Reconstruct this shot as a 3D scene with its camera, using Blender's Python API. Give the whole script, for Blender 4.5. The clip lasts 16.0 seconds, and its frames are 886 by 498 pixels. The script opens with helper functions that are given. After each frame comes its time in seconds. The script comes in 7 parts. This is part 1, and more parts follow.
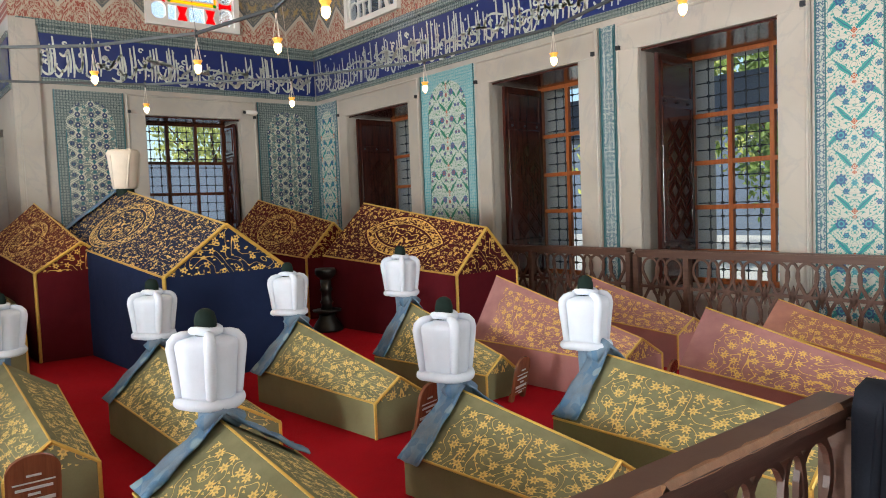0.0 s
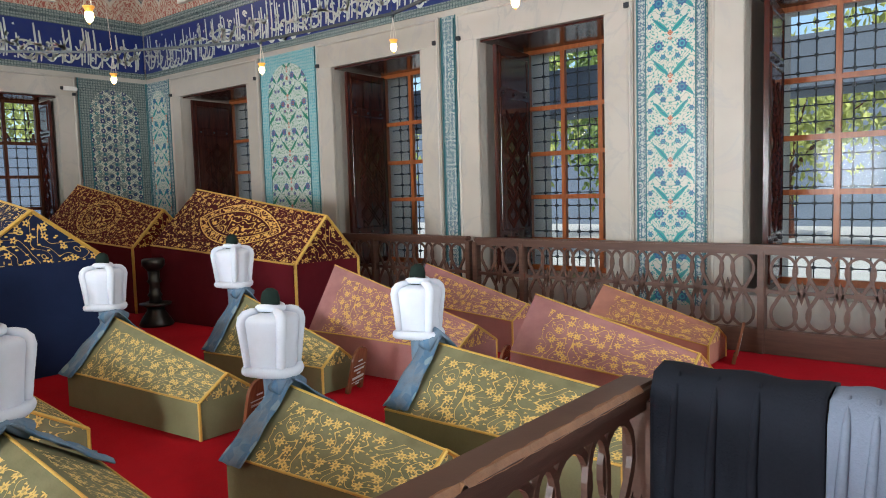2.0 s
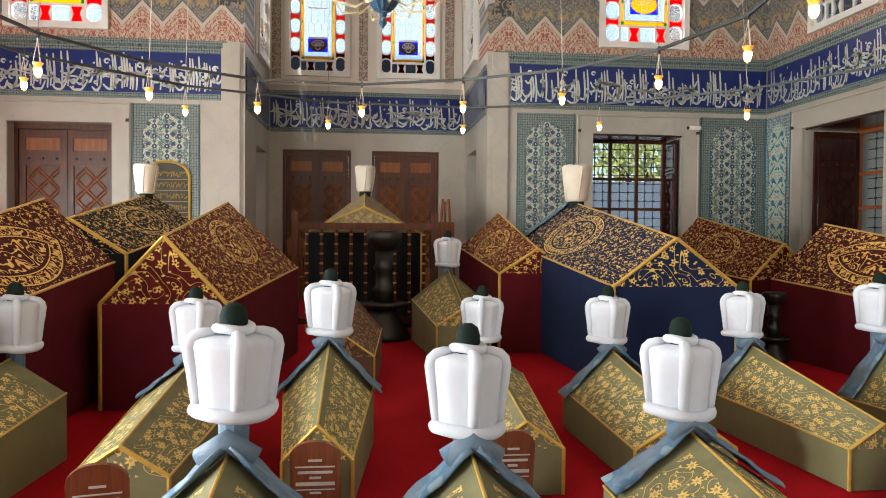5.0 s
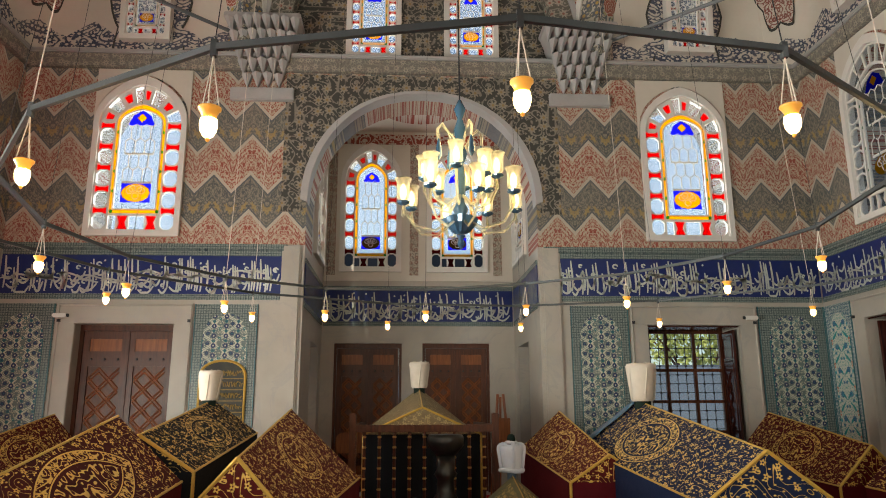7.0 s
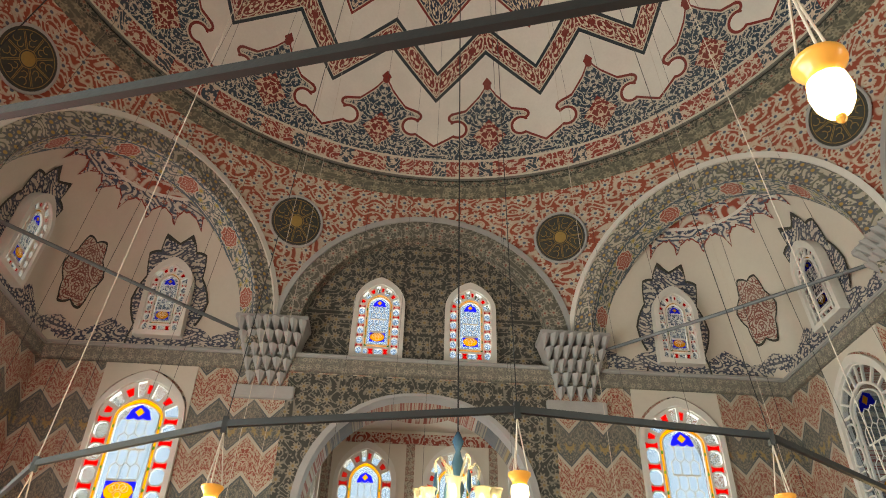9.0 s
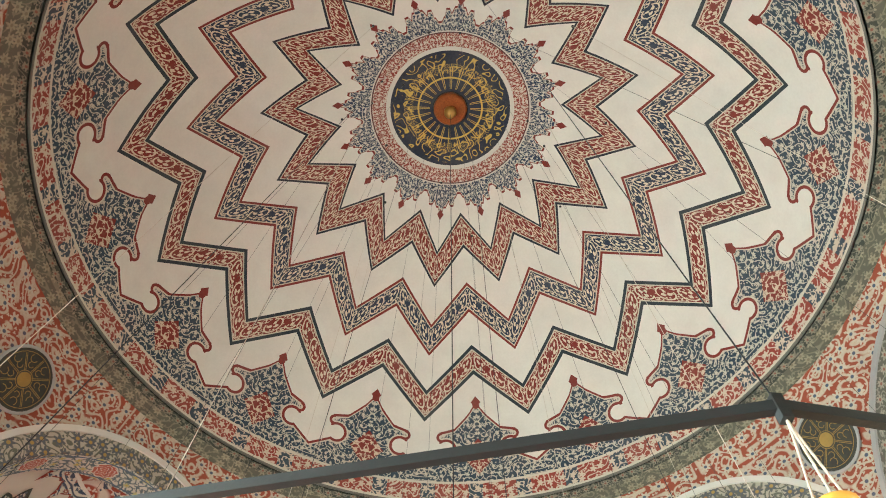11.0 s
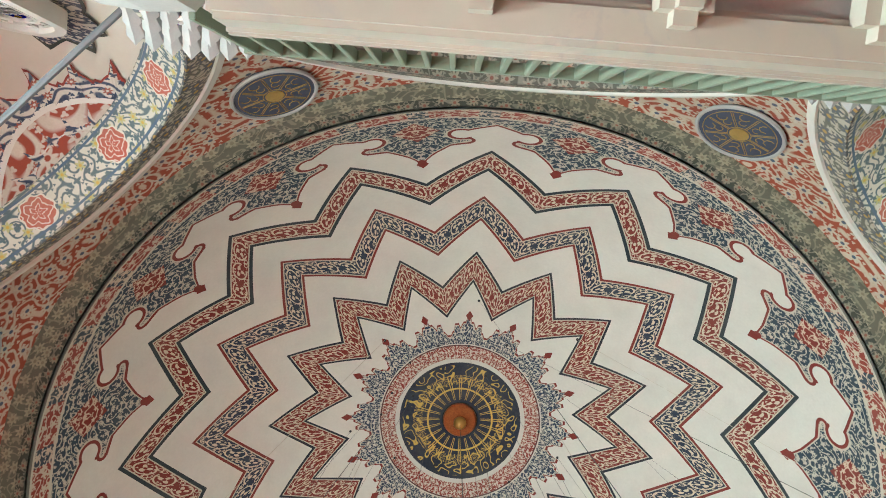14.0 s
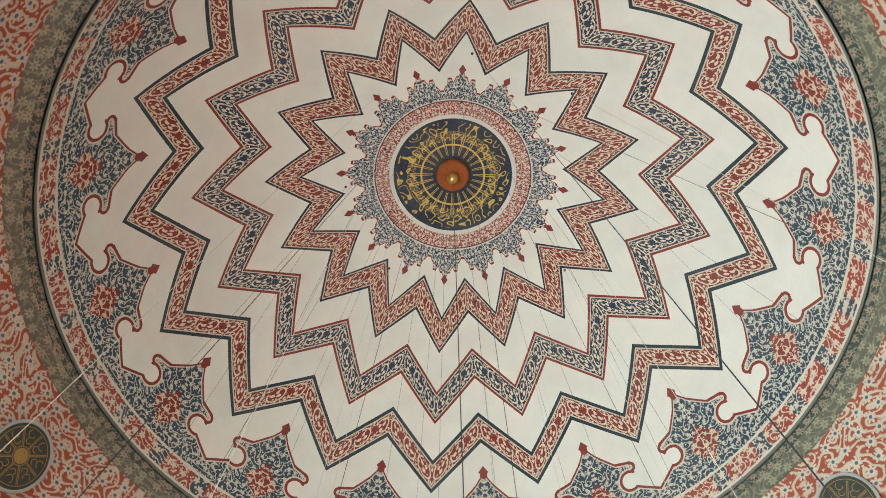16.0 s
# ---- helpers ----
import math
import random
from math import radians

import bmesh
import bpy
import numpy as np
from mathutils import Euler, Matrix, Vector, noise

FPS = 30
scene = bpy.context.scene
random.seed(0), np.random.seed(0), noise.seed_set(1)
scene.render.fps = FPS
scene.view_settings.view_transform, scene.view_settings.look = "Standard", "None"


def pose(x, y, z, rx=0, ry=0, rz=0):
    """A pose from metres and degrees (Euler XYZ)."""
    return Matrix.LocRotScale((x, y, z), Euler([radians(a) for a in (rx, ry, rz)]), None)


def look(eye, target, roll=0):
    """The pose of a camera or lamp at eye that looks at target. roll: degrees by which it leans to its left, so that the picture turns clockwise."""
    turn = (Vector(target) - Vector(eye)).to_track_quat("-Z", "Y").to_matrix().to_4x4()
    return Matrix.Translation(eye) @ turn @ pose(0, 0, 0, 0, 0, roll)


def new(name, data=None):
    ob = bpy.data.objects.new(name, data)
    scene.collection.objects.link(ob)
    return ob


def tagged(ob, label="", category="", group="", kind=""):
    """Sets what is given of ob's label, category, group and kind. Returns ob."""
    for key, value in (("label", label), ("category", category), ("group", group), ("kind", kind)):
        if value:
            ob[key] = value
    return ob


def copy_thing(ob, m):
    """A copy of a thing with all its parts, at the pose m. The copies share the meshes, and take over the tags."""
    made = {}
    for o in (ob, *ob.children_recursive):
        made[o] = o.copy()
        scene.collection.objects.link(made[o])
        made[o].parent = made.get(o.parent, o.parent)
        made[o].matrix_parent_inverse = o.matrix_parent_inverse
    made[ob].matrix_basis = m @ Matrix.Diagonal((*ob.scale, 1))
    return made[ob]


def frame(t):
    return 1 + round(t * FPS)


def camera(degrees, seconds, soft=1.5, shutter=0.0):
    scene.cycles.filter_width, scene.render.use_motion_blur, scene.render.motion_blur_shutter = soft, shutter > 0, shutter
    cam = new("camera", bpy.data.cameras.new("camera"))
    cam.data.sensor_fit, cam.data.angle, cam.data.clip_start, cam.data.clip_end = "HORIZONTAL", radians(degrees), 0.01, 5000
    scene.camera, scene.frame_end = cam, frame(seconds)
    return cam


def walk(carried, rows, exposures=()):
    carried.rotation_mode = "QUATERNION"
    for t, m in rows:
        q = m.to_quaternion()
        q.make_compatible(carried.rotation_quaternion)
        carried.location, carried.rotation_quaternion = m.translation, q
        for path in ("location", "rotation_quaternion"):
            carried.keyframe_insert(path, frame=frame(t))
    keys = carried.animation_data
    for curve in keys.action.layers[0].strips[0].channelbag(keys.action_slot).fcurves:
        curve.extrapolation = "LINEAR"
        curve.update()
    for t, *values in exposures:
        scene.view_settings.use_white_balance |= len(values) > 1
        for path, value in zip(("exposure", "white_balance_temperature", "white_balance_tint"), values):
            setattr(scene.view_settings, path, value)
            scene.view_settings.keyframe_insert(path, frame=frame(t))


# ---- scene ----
cam = camera(63.4, 16.0, 1.0)
PATH = [
    (0, (0.227, -5.528, 1.486), (1.474, -3.969, 1.368), -2.2),
    (0.5, (0.307, -5.54, 1.476), (1.756, -4.17, 1.329), -1.5),
    (1, (0.389, -5.547, 1.471), (1.972, -4.337, 1.301), -1.0),
    (1.5, (0.407, -5.541, 1.461), (2.025, -4.38, 1.281), -1.2),
    (2, (0.38, -5.532, 1.477), (1.918, -4.263, 1.313), -1.6),
    (2.5, (0.317, -5.518, 1.478), (1.678, -4.06, 1.325), -1.2),
    (3, (0.236, -5.484, 1.463), (1.33, -3.815, 1.324), -0.4),
    (3.5, (0.17, -5.445, 1.447), (0.984, -3.623, 1.321), 0.3),
    (4, (0.127, -5.448, 1.44), (0.677, -3.528, 1.329), 0.7),
    (4.5, (0.07, -5.437, 1.42), (0.376, -3.462, 1.331), 0.8),
    (7, (-0.342, -5.4, 1.734), (-0.233, -3.453, 2.177), -0.2),
    (7.5, (-0.375, -5.443, 1.792), (-0.255, -3.553, 2.435), 0.5),
    (8, (-0.4, -5.516, 1.938), (-0.283, -3.698, 2.76), 1.1),
    (10.5, (-0.323, -5.841, 2.091), (-0.269, -4.636, 3.686), 2.1),
    (11, (-0.49, -5.886, 2.127), (-0.421, -4.87, 3.849), 1.4),
    (11.5, (-0.555, -5.955, 2.156), (-0.493, -5.118, 3.971), 1.6),
    (12, (-0.562, -6.025, 2.17), (-0.532, -5.379, 4.063), 3.4),
    (12.5, (-0.562, -6.147, 2.195), (-0.577, -5.672, 4.138), 7.3),
    (13, (-0.625, -6.161, 2.205), (-0.656, -5.81, 4.174), 10.1),
    (13.5, (-0.606, -6.171, 2.197), (-0.64, -5.901, 4.178), 11.9),
    (14, (-0.624, -6.122, 2.216), (-0.637, -5.876, 4.201), 7.7),
    (14.5, (-0.59, -6.13, 2.215), (-0.589, -5.809, 4.189), 4.7),
    (15, (-0.583, -6.056, 2.204), (-0.567, -5.591, 4.15), 3.1),
    (15.5, (-0.606, -5.965, 2.195), (-0.567, -5.312, 4.085), 1.6),
    (16, (-0.562, -5.905, 2.222), (-0.51, -5.042, 4.026), 1.0),
]
# exposure follows the phone's own brightening towards the vault
EXPO = [(0.0, 0.50, 6650, 6), (2.0, 0.50, 6300, 6), (3.0, 0.56, 6300, 6), (3.8, 0.54, 6600, 6), (4.5, 0.54, 6850, 6), (7.0, 0.0, 7350, 4), (8.2, -0.12, 7750, 2), (10.5, 0.86, 6750, -8), (11.5, 1.04, 6450, -12), (12.5, 1.06, 6250, -13), (13.5, 0.97, 5950, -15), (14.5, 1.04, 6000, -14), (16.0, 1.12, 6000, -14)]
walk(cam, [(t, look(eye, target, roll)) for t, eye, target, roll in PATH], EXPO)

# ---- world, sun and large lights ----
world = bpy.data.worlds.new("sky")
scene.world = world
world.use_nodes = True
wn = world.node_tree
sky = wn.nodes.new("ShaderNodeTexSky")
sky.sky_type = "NISHITA"
sky.sun_disc = False
sky.sun_elevation, sky.sun_rotation = radians(58), radians(228)
wn.nodes["Background"].inputs["Strength"].default_value = 0.15
wn.links.new(sky.outputs[0], wn.nodes["Background"].inputs["Color"])
sun = new("sun", bpy.data.lights.new("sun", "SUN"))
sun.data.energy, sun.data.angle, sun.data.color = 5.0, radians(0.5), (1.0, 0.93, 0.82)
sun.matrix_world = look((-18, -16, 38.5), (0, 0, 0))


def window_light(m, w, h, watts):
    li = bpy.data.lights.new("window_daylight", "AREA")
    li.shape, li.size, li.size_y, li.energy, li.color = "RECTANGLE", w, h, watts, (0.9, 0.95, 1.0)
    ob = new("window_daylight", li)
    ob.matrix_world = m


LEFT_WATTS, BACK_WATTS, HIGH_WATTS = 570, 130, 385
for yy, share in ((-5.0, 1.4), (-1.3, 1.5), (1.3, 1.0), (5.0, 0.06)):
    window_light(look((-7.7, yy, 1.9), (0, yy, 1.9)), 2.6, 1.6, LEFT_WATTS * share)
for xx in (-4.9, 4.9):
    window_light(look((xx, -7.7, 1.9), (xx, 0, 1.9)), 2.6, 1.6, BACK_WATTS)
for k in (-5.1, 5.1):
    window_light(look((-7.7, k, 6.4), (0, k, 6.6)), 3.0, 1.5, HIGH_WATTS * (0.12 if k > 0 else 0.75))
    window_light(look((k, -7.7, 6.4), (k, 0, 6.6)), 3.0, 1.5, HIGH_WATTS * 0.5)

# sky behind the stained windows of the niche side
for xx, yy, zz, w, h, watts in ((-5.27, 7.6, 6.35, 1.54, 2.85, 60), (5.07, 7.6, 6.35, 1.54, 2.85, 50), (-1.10, 10.68, 6.5, 1.23, 2.3, 36), (0.88, 10.68, 6.5, 1.23, 2.3, 36), (0.0, 7.84, 9.5, 2.9, 1.9, 55)):
    window_light(look((xx, yy, zz), (xx, 0, zz)), w, h, watts)

# ---- materials ----


class S:
    """A value in a node tree; arithmetic on it adds math nodes."""

    def __init__(self, t, sock):
        self.t, self.sock = t, sock

    def op(self, kind, *others, clamp=False):
        n = self.t.nodes.new("ShaderNodeMath")
        n.operation, n.use_clamp = kind, clamp
        for i, v in enumerate((self, *others)):
            if isinstance(v, S):
                self.t.links.new(v.sock, n.inputs[i])
            else:
                n.inputs[i].default_value = v
        return S(self.t, n.outputs[0])

    def __add__(self, o): return self.op("ADD", o)
    def __sub__(self, o): return self.op("SUBTRACT", o)
    def __mul__(self, o): return self.op("MULTIPLY", o)
    def __truediv__(self, o): return self.op("DIVIDE", o)
    def __radd__(self, o): return self.op("ADD", o)
    def __rmul__(self, o): return self.op("MULTIPLY", o)
    def __rsub__(self, o): return (self * -1.0).op("ADD", o)
    def __rtruediv__(self, o): return self.op("POWER", -1.0) * o
    def abs(self): return self.op("ABSOLUTE")
    def frac(self): return self.op("FRACT")
    def sin(self): return self.op("SINE")
    def cos(self): return self.op("COSINE")
    def sqrt(self): return self.op("SQRT")
    def gt(self, o): return self.op("GREATER_THAN", o)
    def lt(self, o): return self.op("LESS_THAN", o)
    def mx(self, o): return self.op("MAXIMUM", o)
    def mn(self, o): return self.op("MINIMUM", o)
    def ping(self, o): return self.op("PINGPONG", o)

    def ramp(self, a, b):
        """0 below a, 1 above b (a may be the larger)."""
        return ((self - a) / (b - a)).op("MULTIPLY", 1.0, clamp=True)


def within(v, a, b):
    return v.gt(a) * v.lt(b)


class Mat:
    def __init__(self, name, rough=0.6, metal=0.0, spec=0.5):
        self.m = bpy.data.materials.new(name)
        self.m.use_nodes = True
        self.t = self.m.node_tree
        self.b = self.t.nodes["Principled BSDF"]
        self.b.inputs["Roughness"].default_value = rough
        self.b.inputs["Metallic"].default_value = metal
        self.b.inputs["Specular IOR Level"].default_value = spec

    def node(self, kind, **props):
        n = self.t.nodes.new(kind)
        for k, v in props.items():
            setattr(n, k, v)
        return n

    def coord(self, which="Object"):
        return self.node("ShaderNodeTexCoord").outputs[which]

    def xyz(self, sock):
        n = self.node("ShaderNodeSeparateXYZ")
        self.t.links.new(sock, n.inputs[0])
        return [S(self.t, o) for o in n.outputs]

    def vec(self, x, y, z=0.0):
        n = self.node("ShaderNodeCombineXYZ")
        for i, v in enumerate((x, y, z)):
            if isinstance(v, S):
                self.t.links.new(v.sock, n.inputs[i])
            else:
                n.inputs[i].default_value = v
        return n.outputs[0]

    def noise(self, sock, scale, detail=3.0, rough=0.55, dist=0.0):
        n = self.node("ShaderNodeTexNoise")
        n.inputs["Scale"].default_value, n.inputs["Detail"].default_value = scale, detail
        n.inputs["Roughness"].default_value, n.inputs["Distortion"].default_value = rough, dist
        self.t.links.new(sock, n.inputs["Vector"])
        return S(self.t, n.outputs["Fac"])

    def flowers(self, sock, scale, petals=6, size=0.36, rand=0.6):
        """Scattered blossoms: 1 inside a petal, and the value of the heart."""
        n = self.node("ShaderNodeTexVoronoi", voronoi_dimensions="2D")
        n.inputs["Scale"].default_value, n.inputs["Randomness"].default_value = scale, rand
        self.t.links.new(sock, n.inputs["Vector"])
        d = self.node("ShaderNodeVectorMath", operation="SUBTRACT")
        self.t.links.new(sock, d.inputs[0])
        self.t.links.new(n.outputs["Position"], d.inputs[1])
        x, y, _ = self.xyz(d.outputs[0])
        r, a = S(self.t, n.outputs["Distance"]), y.op("ARCTAN2", x)
        edge = (a * float(petals)).cos() * (size * 0.3) + size
        return (edge - r).ramp(-0.02, 0.04), r.ramp(size * 0.42, size * 0.3)

    def vines(self, sock, scale, w=0.03, detail=0.0):
        n = self.noise(sock, scale, detail)
        return (n * 3.0).ping(0.5).op("SUBTRACT", 0.25).abs().ramp(w * 2.2, w)

    def scroll(self, sock, scale, w=0.035, size=0.3, petals=6):
        f, _ = self.flowers(sock, scale, petals, size)
        l, _ = self.flowers(sock, scale * 2.3, 3, 0.19, 1.0)
        return f.mx(self.vines(sock, scale * 0.75, w)).mx(l)

    def rgb(self, c):
        n = self.node("ShaderNodeRGB")
        n.outputs[0].default_value = (*c, 1)
        return n.outputs[0]

    def mix(self, f, a, b):
        n = self.node("ShaderNodeMix", data_type="RGBA")
        if isinstance(f, S):
            self.t.links.new(f.sock, n.inputs["Factor"])
        else:
            n.inputs["Factor"].default_value = f
        for key, v in ((6, a), (7, b)):
            if isinstance(v, tuple):
                n.inputs[key].default_value = (*v, 1)
            else:
                self.t.links.new(v, n.inputs[key])
        return n.outputs[2]

    def worn(self, col, sock, scale=2.0, amount=0.25, tone=(0.35, 0.31, 0.27)):
        """Large soft stains and fine grain over a colour."""
        n = self.noise(sock, scale, 6.0, 0.65).ramp(0.42, 0.75) * amount
        g = self.noise(sock, scale * 22, 3.0).ramp(0.35, 0.8) * (amount * 0.5)
        return self.mix(g, self.mix(n, col, tone), tone)

    def paint(self, col):
        if isinstance(col, tuple):
            self.b.inputs["Base Color"].default_value = (*col, 1)
        else:
            self.t.links.new(col, self.b.inputs["Base Color"])
        return self

    def bump(self, value, height=0.02, strength=0.5):
        n = self.node("ShaderNodeBump")
        n.inputs["Strength"].default_value, n.inputs["Distance"].default_value = strength, height
        self.t.links.new(value.sock, n.inputs["Height"])
        self.t.links.new(n.outputs[0], self.b.inputs["Normal"])
        return self

    def rough(self, value):
        self.t.links.new(value.sock, self.b.inputs["Roughness"])
        return self

    def metal(self, value):
        self.t.links.new(value.sock, self.b.inputs["Metallic"])
        return self


def plain(name, col, rough=0.6, metal=0.0, scale=6.0, amount=0.2, tone=None, bump=0.15, spec=0.5):
    k = Mat(name, rough, metal, spec)
    c = k.coord()
    k.paint(k.worn(col, c, scale, amount, tone or tuple(v * 0.55 for v in col)))
    if bump:
        k.bump(k.noise(c, scale * 9, 4.0), 0.01, bump)
    return k.m


def wood(name, col, dark, rough=0.35, axis=(1, 1, 0.08), spec=0.3):
    k = Mat(name, rough, 0.0, spec)
    n = k.node("ShaderNodeMapping")
    n.inputs["Scale"].default_value = axis
    k.t.links.new(k.coord(), n.inputs[0])
    g = k.noise(n.outputs[0], 28, 6.0, 0.65, 0.4)
    k.paint(k.worn(k.mix(g.ramp(0.35, 0.7), dark, col), k.coord(), 3, 0.25, dark))
    k.bump(g, 0.004, 0.4)
    return k.m


def marble_mat():
    k = Mat("veined_marble", 0.38, 0.0, 0.3)
    c = k.coord()
    v = k.noise(c, 0.9, 7.0, 0.6, 1.6)
    vein = (v - 0.5).abs().ramp(0.035, 0.0) * 0.45
    cloud = k.noise(c, 0.6, 5.0).ramp(0.35, 0.7)
    col = k.mix(cloud, (0.36, 0.325, 0.275), (0.48, 0.44, 0.385))
    col = k.mix(vein, col, (0.33, 0.32, 0.31))
    k.paint(k.worn(col, c, 4, 0.18, (0.45, 0.40, 0.33)))
    k.bump(k.noise(c, 30, 3.0), 0.003, 0.2)
    return k.m


def tile_panel_mat(name, pitch, mid, base, leaf, petal, second):
    """Glazed tiles: mirrored pairs of long leaves, big blossoms between them and red knots; square tile joints."""
    k = Mat(name, 0.22, 0.0, 0.22)
    c = k.coord()
    x, y, z = k.xyz(c)
    s = pitch / 0.5
    u = ((x - mid) / pitch + 100.0).ping(0.5) * 0.5        # 0 on the axis, 0.25 at the side, in units of the pattern
    row = z / (0.42 * s)
    zz = row.frac() * 0.42
    odd = (row * 0.5).frac().gt(0.5)
    wob = k.noise(k.vec(u, z), 9.0, 1.0) - 0.5

    def spot(cu, cz, r, petals, depth=0.16):
        dx, dz = u - cu, zz - cz
        d = (dx * dx + dz * dz).sqrt()
        a = dz.op("ARCTAN2", dx)
        return (((a * float(petals)).cos() * depth + 1.0) * r - d).ramp(-0.002, 0.002), d

    p = k.vec(u, zz + odd * 3.0)
    col = k.mix(k.vines(p, 11.0, 0.022), base, leaf)
    col = k.mix(k.flowers(p, 21.0, 3, 0.2, 1.0)[0], col, leaf)
    for dz0, side in ((0.02, 0.0), (0.23, 0.25)):
        q = (u - side).abs()
        a, w = (q + zz - dz0) * 0.7071, (zz - dz0 - q) * 0.7071 + wob * 0.03
        half = (a * 12.1).sin() * 0.025 + (a * 330.0).sin() * 0.003
        lf = within(a, 0.005, 0.255) * (half - w.abs()).ramp(-0.001, 0.002)
        if side:
            lf = lf * within(a, 0.005, 0.13)
        col = k.mix(lf, col, leaf)
        col = k.mix(lf * w.abs().lt(0.003), col, petal)
    for cu, cz, r, n, colour, heart in ((0.12, 0.335, 0.050, 8, petal, second), (0.075, 0.225, 0.026, 6, petal, second), (0.0, 0.30, 0.028, 6, second, petal), (0.215, 0.12, 0.026, 6, petal, second), (0.0, 0.035, 0.024, 4, (0.38, 0.08, 0.03), base), (0.0, 0.40, 0.018, 3, (0.38, 0.08, 0.03), base)):
        f, d = spot(cu, cz, r, n)
        col = k.mix(f, col, colour)
        col = k.mix(within(d, r * 0.35, r * 0.62) * (1.0 - odd * 0.5), col, heart)
    joint = (x / 0.245).frac().lt(0.012).mx((z / 0.245).frac().lt(0.012))
    col = k.mix(joint * 0.5, col, (0.28, 0.29, 0.28))
    k.paint(k.worn(col, c, 2.5, 0.15, (0.25, 0.28, 0.27)))
    k.bump(k.noise(c, 14, 2.0) - joint * 0.6, 0.003, 0.25)
    return k.m


def ogee_tile_mat(name, pitch, ground, strap, navy, teal):
    """Glazed tiles: a net of pale ogee straps with round blossoms at its crossings and in its eyes."""
    k = Mat(name, 0.22, 0.0, 0.22)
    c = k.coord()
    x, y, z = k.xyz(c)
    h = pitch * 0.82
    u, w = (x / pitch + 100.0), (z / h)
    swing = (w * 6.28319).cos() * 0.25
    a, b = ((u + swing).ping(0.5) - 0.0), ((u - swing + 0.5).ping(0.5) - 0.0)
    wob = k.noise(c, 16.0, 2.0) * 0.10 - 0.05
    net = (a + wob).abs().lt(0.105).mx((b + wob).abs().lt(0.105))
    col = k.mix(net, ground, strap)
    vine = (a - 0.0).abs().lt(0.016).mx(b.abs().lt(0.016))
    col = k.mix(vine, col, teal)
    leaf = k.flowers(k.vec((x / pitch + 100.0).ping(0.5) * pitch, z), 26.0, 3, 0.26, 0.9)[0]
    col = k.mix(leaf * (1.0 - net), col, strap)
    for du, dw, r, hue, eye in ((0.25, 0.125, 0.16, navy, strap), (0.75, 0.125, 0.16, navy, strap), (0.25, 0.375, 0.11, teal, navy), (0.75, 0.375, 0.11, teal, navy), (0.0, 0.0, 0.13, navy, teal), (0.5, 0.25, 0.10, teal, strap)):
        q, p = ((u + du + 0.5).frac() - 0.5) * pitch, ((w * 2.0 + dw * 2.0 + 0.5).frac() - 0.5) * h * 0.5
        d = (q * q + p * p).sqrt() / pitch
        col = k.mix(d.lt(r * 0.62), col, hue)
        col = k.mix(d.lt(r * 0.2), col, eye)
    joint = (x / 0.245).frac().lt(0.012).mx((z / 0.245).frac().lt(0.012))
    col = k.mix(joint * 0.5, col, (0.28, 0.29, 0.28))
    k.paint(k.worn(col, c, 2.5, 0.15, (0.25, 0.28, 0.27)))
    k.bump(k.noise(c, 14, 2.0) - joint * 0.6, 0.003, 0.25)
    return k.m


def border_mat(name, ground, motif, second, scale=9.0):
    k = Mat(name, 0.25, 0.0, 0.22)
    c = k.coord()
    x, y, z = k.xyz(c)
    p = k.vec(x, z + y, 0)
    f, h = k.flowers(p, scale, 6, 0.34, 0.15)
    col = k.mix(k.vines(p, scale * 0.6, 0.045), ground, second)
    col = k.mix(f, col, motif)
    col = k.mix(h, col, ground)
    k.paint(k.worn(col, c, 3, 0.2, (0.2, 0.22, 0.22)))
    k.bump(k.noise(c, 14, 2.0), 0.002, 0.25)
    return k.m


def chevron_mat():
    """Stencilled plaster: red and grey-green zigzag courses filled with scrolls."""
    k = Mat("stencilled_plaster", 0.75)
    c = k.coord()
    x, y, z = k.xyz(c)
    tri = ((x.abs() - 2.2) / 0.67).ping(0.5)
    v = (z - 6.45 - tri * 0.74) / 1.46
    f = v.frac()
    p = k.vec(tri * 0.67, f * 1.46)
    sc = k.scroll(p, 9.0, 0.030, 0.24)
    tulip = k.vines(k.vec(tri * 2.2, f * 2.3), 2.6, 0.036)
    red = k.mix(sc.mx(tulip), (0.30, 0.06, 0.038), (0.50, 0.41, 0.31))
    grey = k.mix(sc.mx(tulip), (0.24, 0.215, 0.165), (0.075, 0.085, 0.088))
    gold = k.flowers(p, 3.2, 6, 0.20, 0.9)[0]
    grey = k.mix(gold * 0.7, grey, (0.40, 0.27, 0.08))
    col = k.mix(f.gt(0.5), grey, red)
    line = (f - 0.5).abs().lt(0.030).mx(f.lt(0.030)).mx(f.gt(0.970))
    col = k.mix(line, col, (0.50, 0.44, 0.36))
    edge = within(f, 0.445, 0.475).mx(within(f, 0.025, 0.055))
    col = k.mix(edge, col, (0.085, 0.10, 0.115))
    k.paint(k.worn(col, c, 1.3, 0.35, (0.30, 0.25, 0.20)))
    k.bump(k.noise(c, 25, 5.0), 0.006, 0.35)
    return k.m


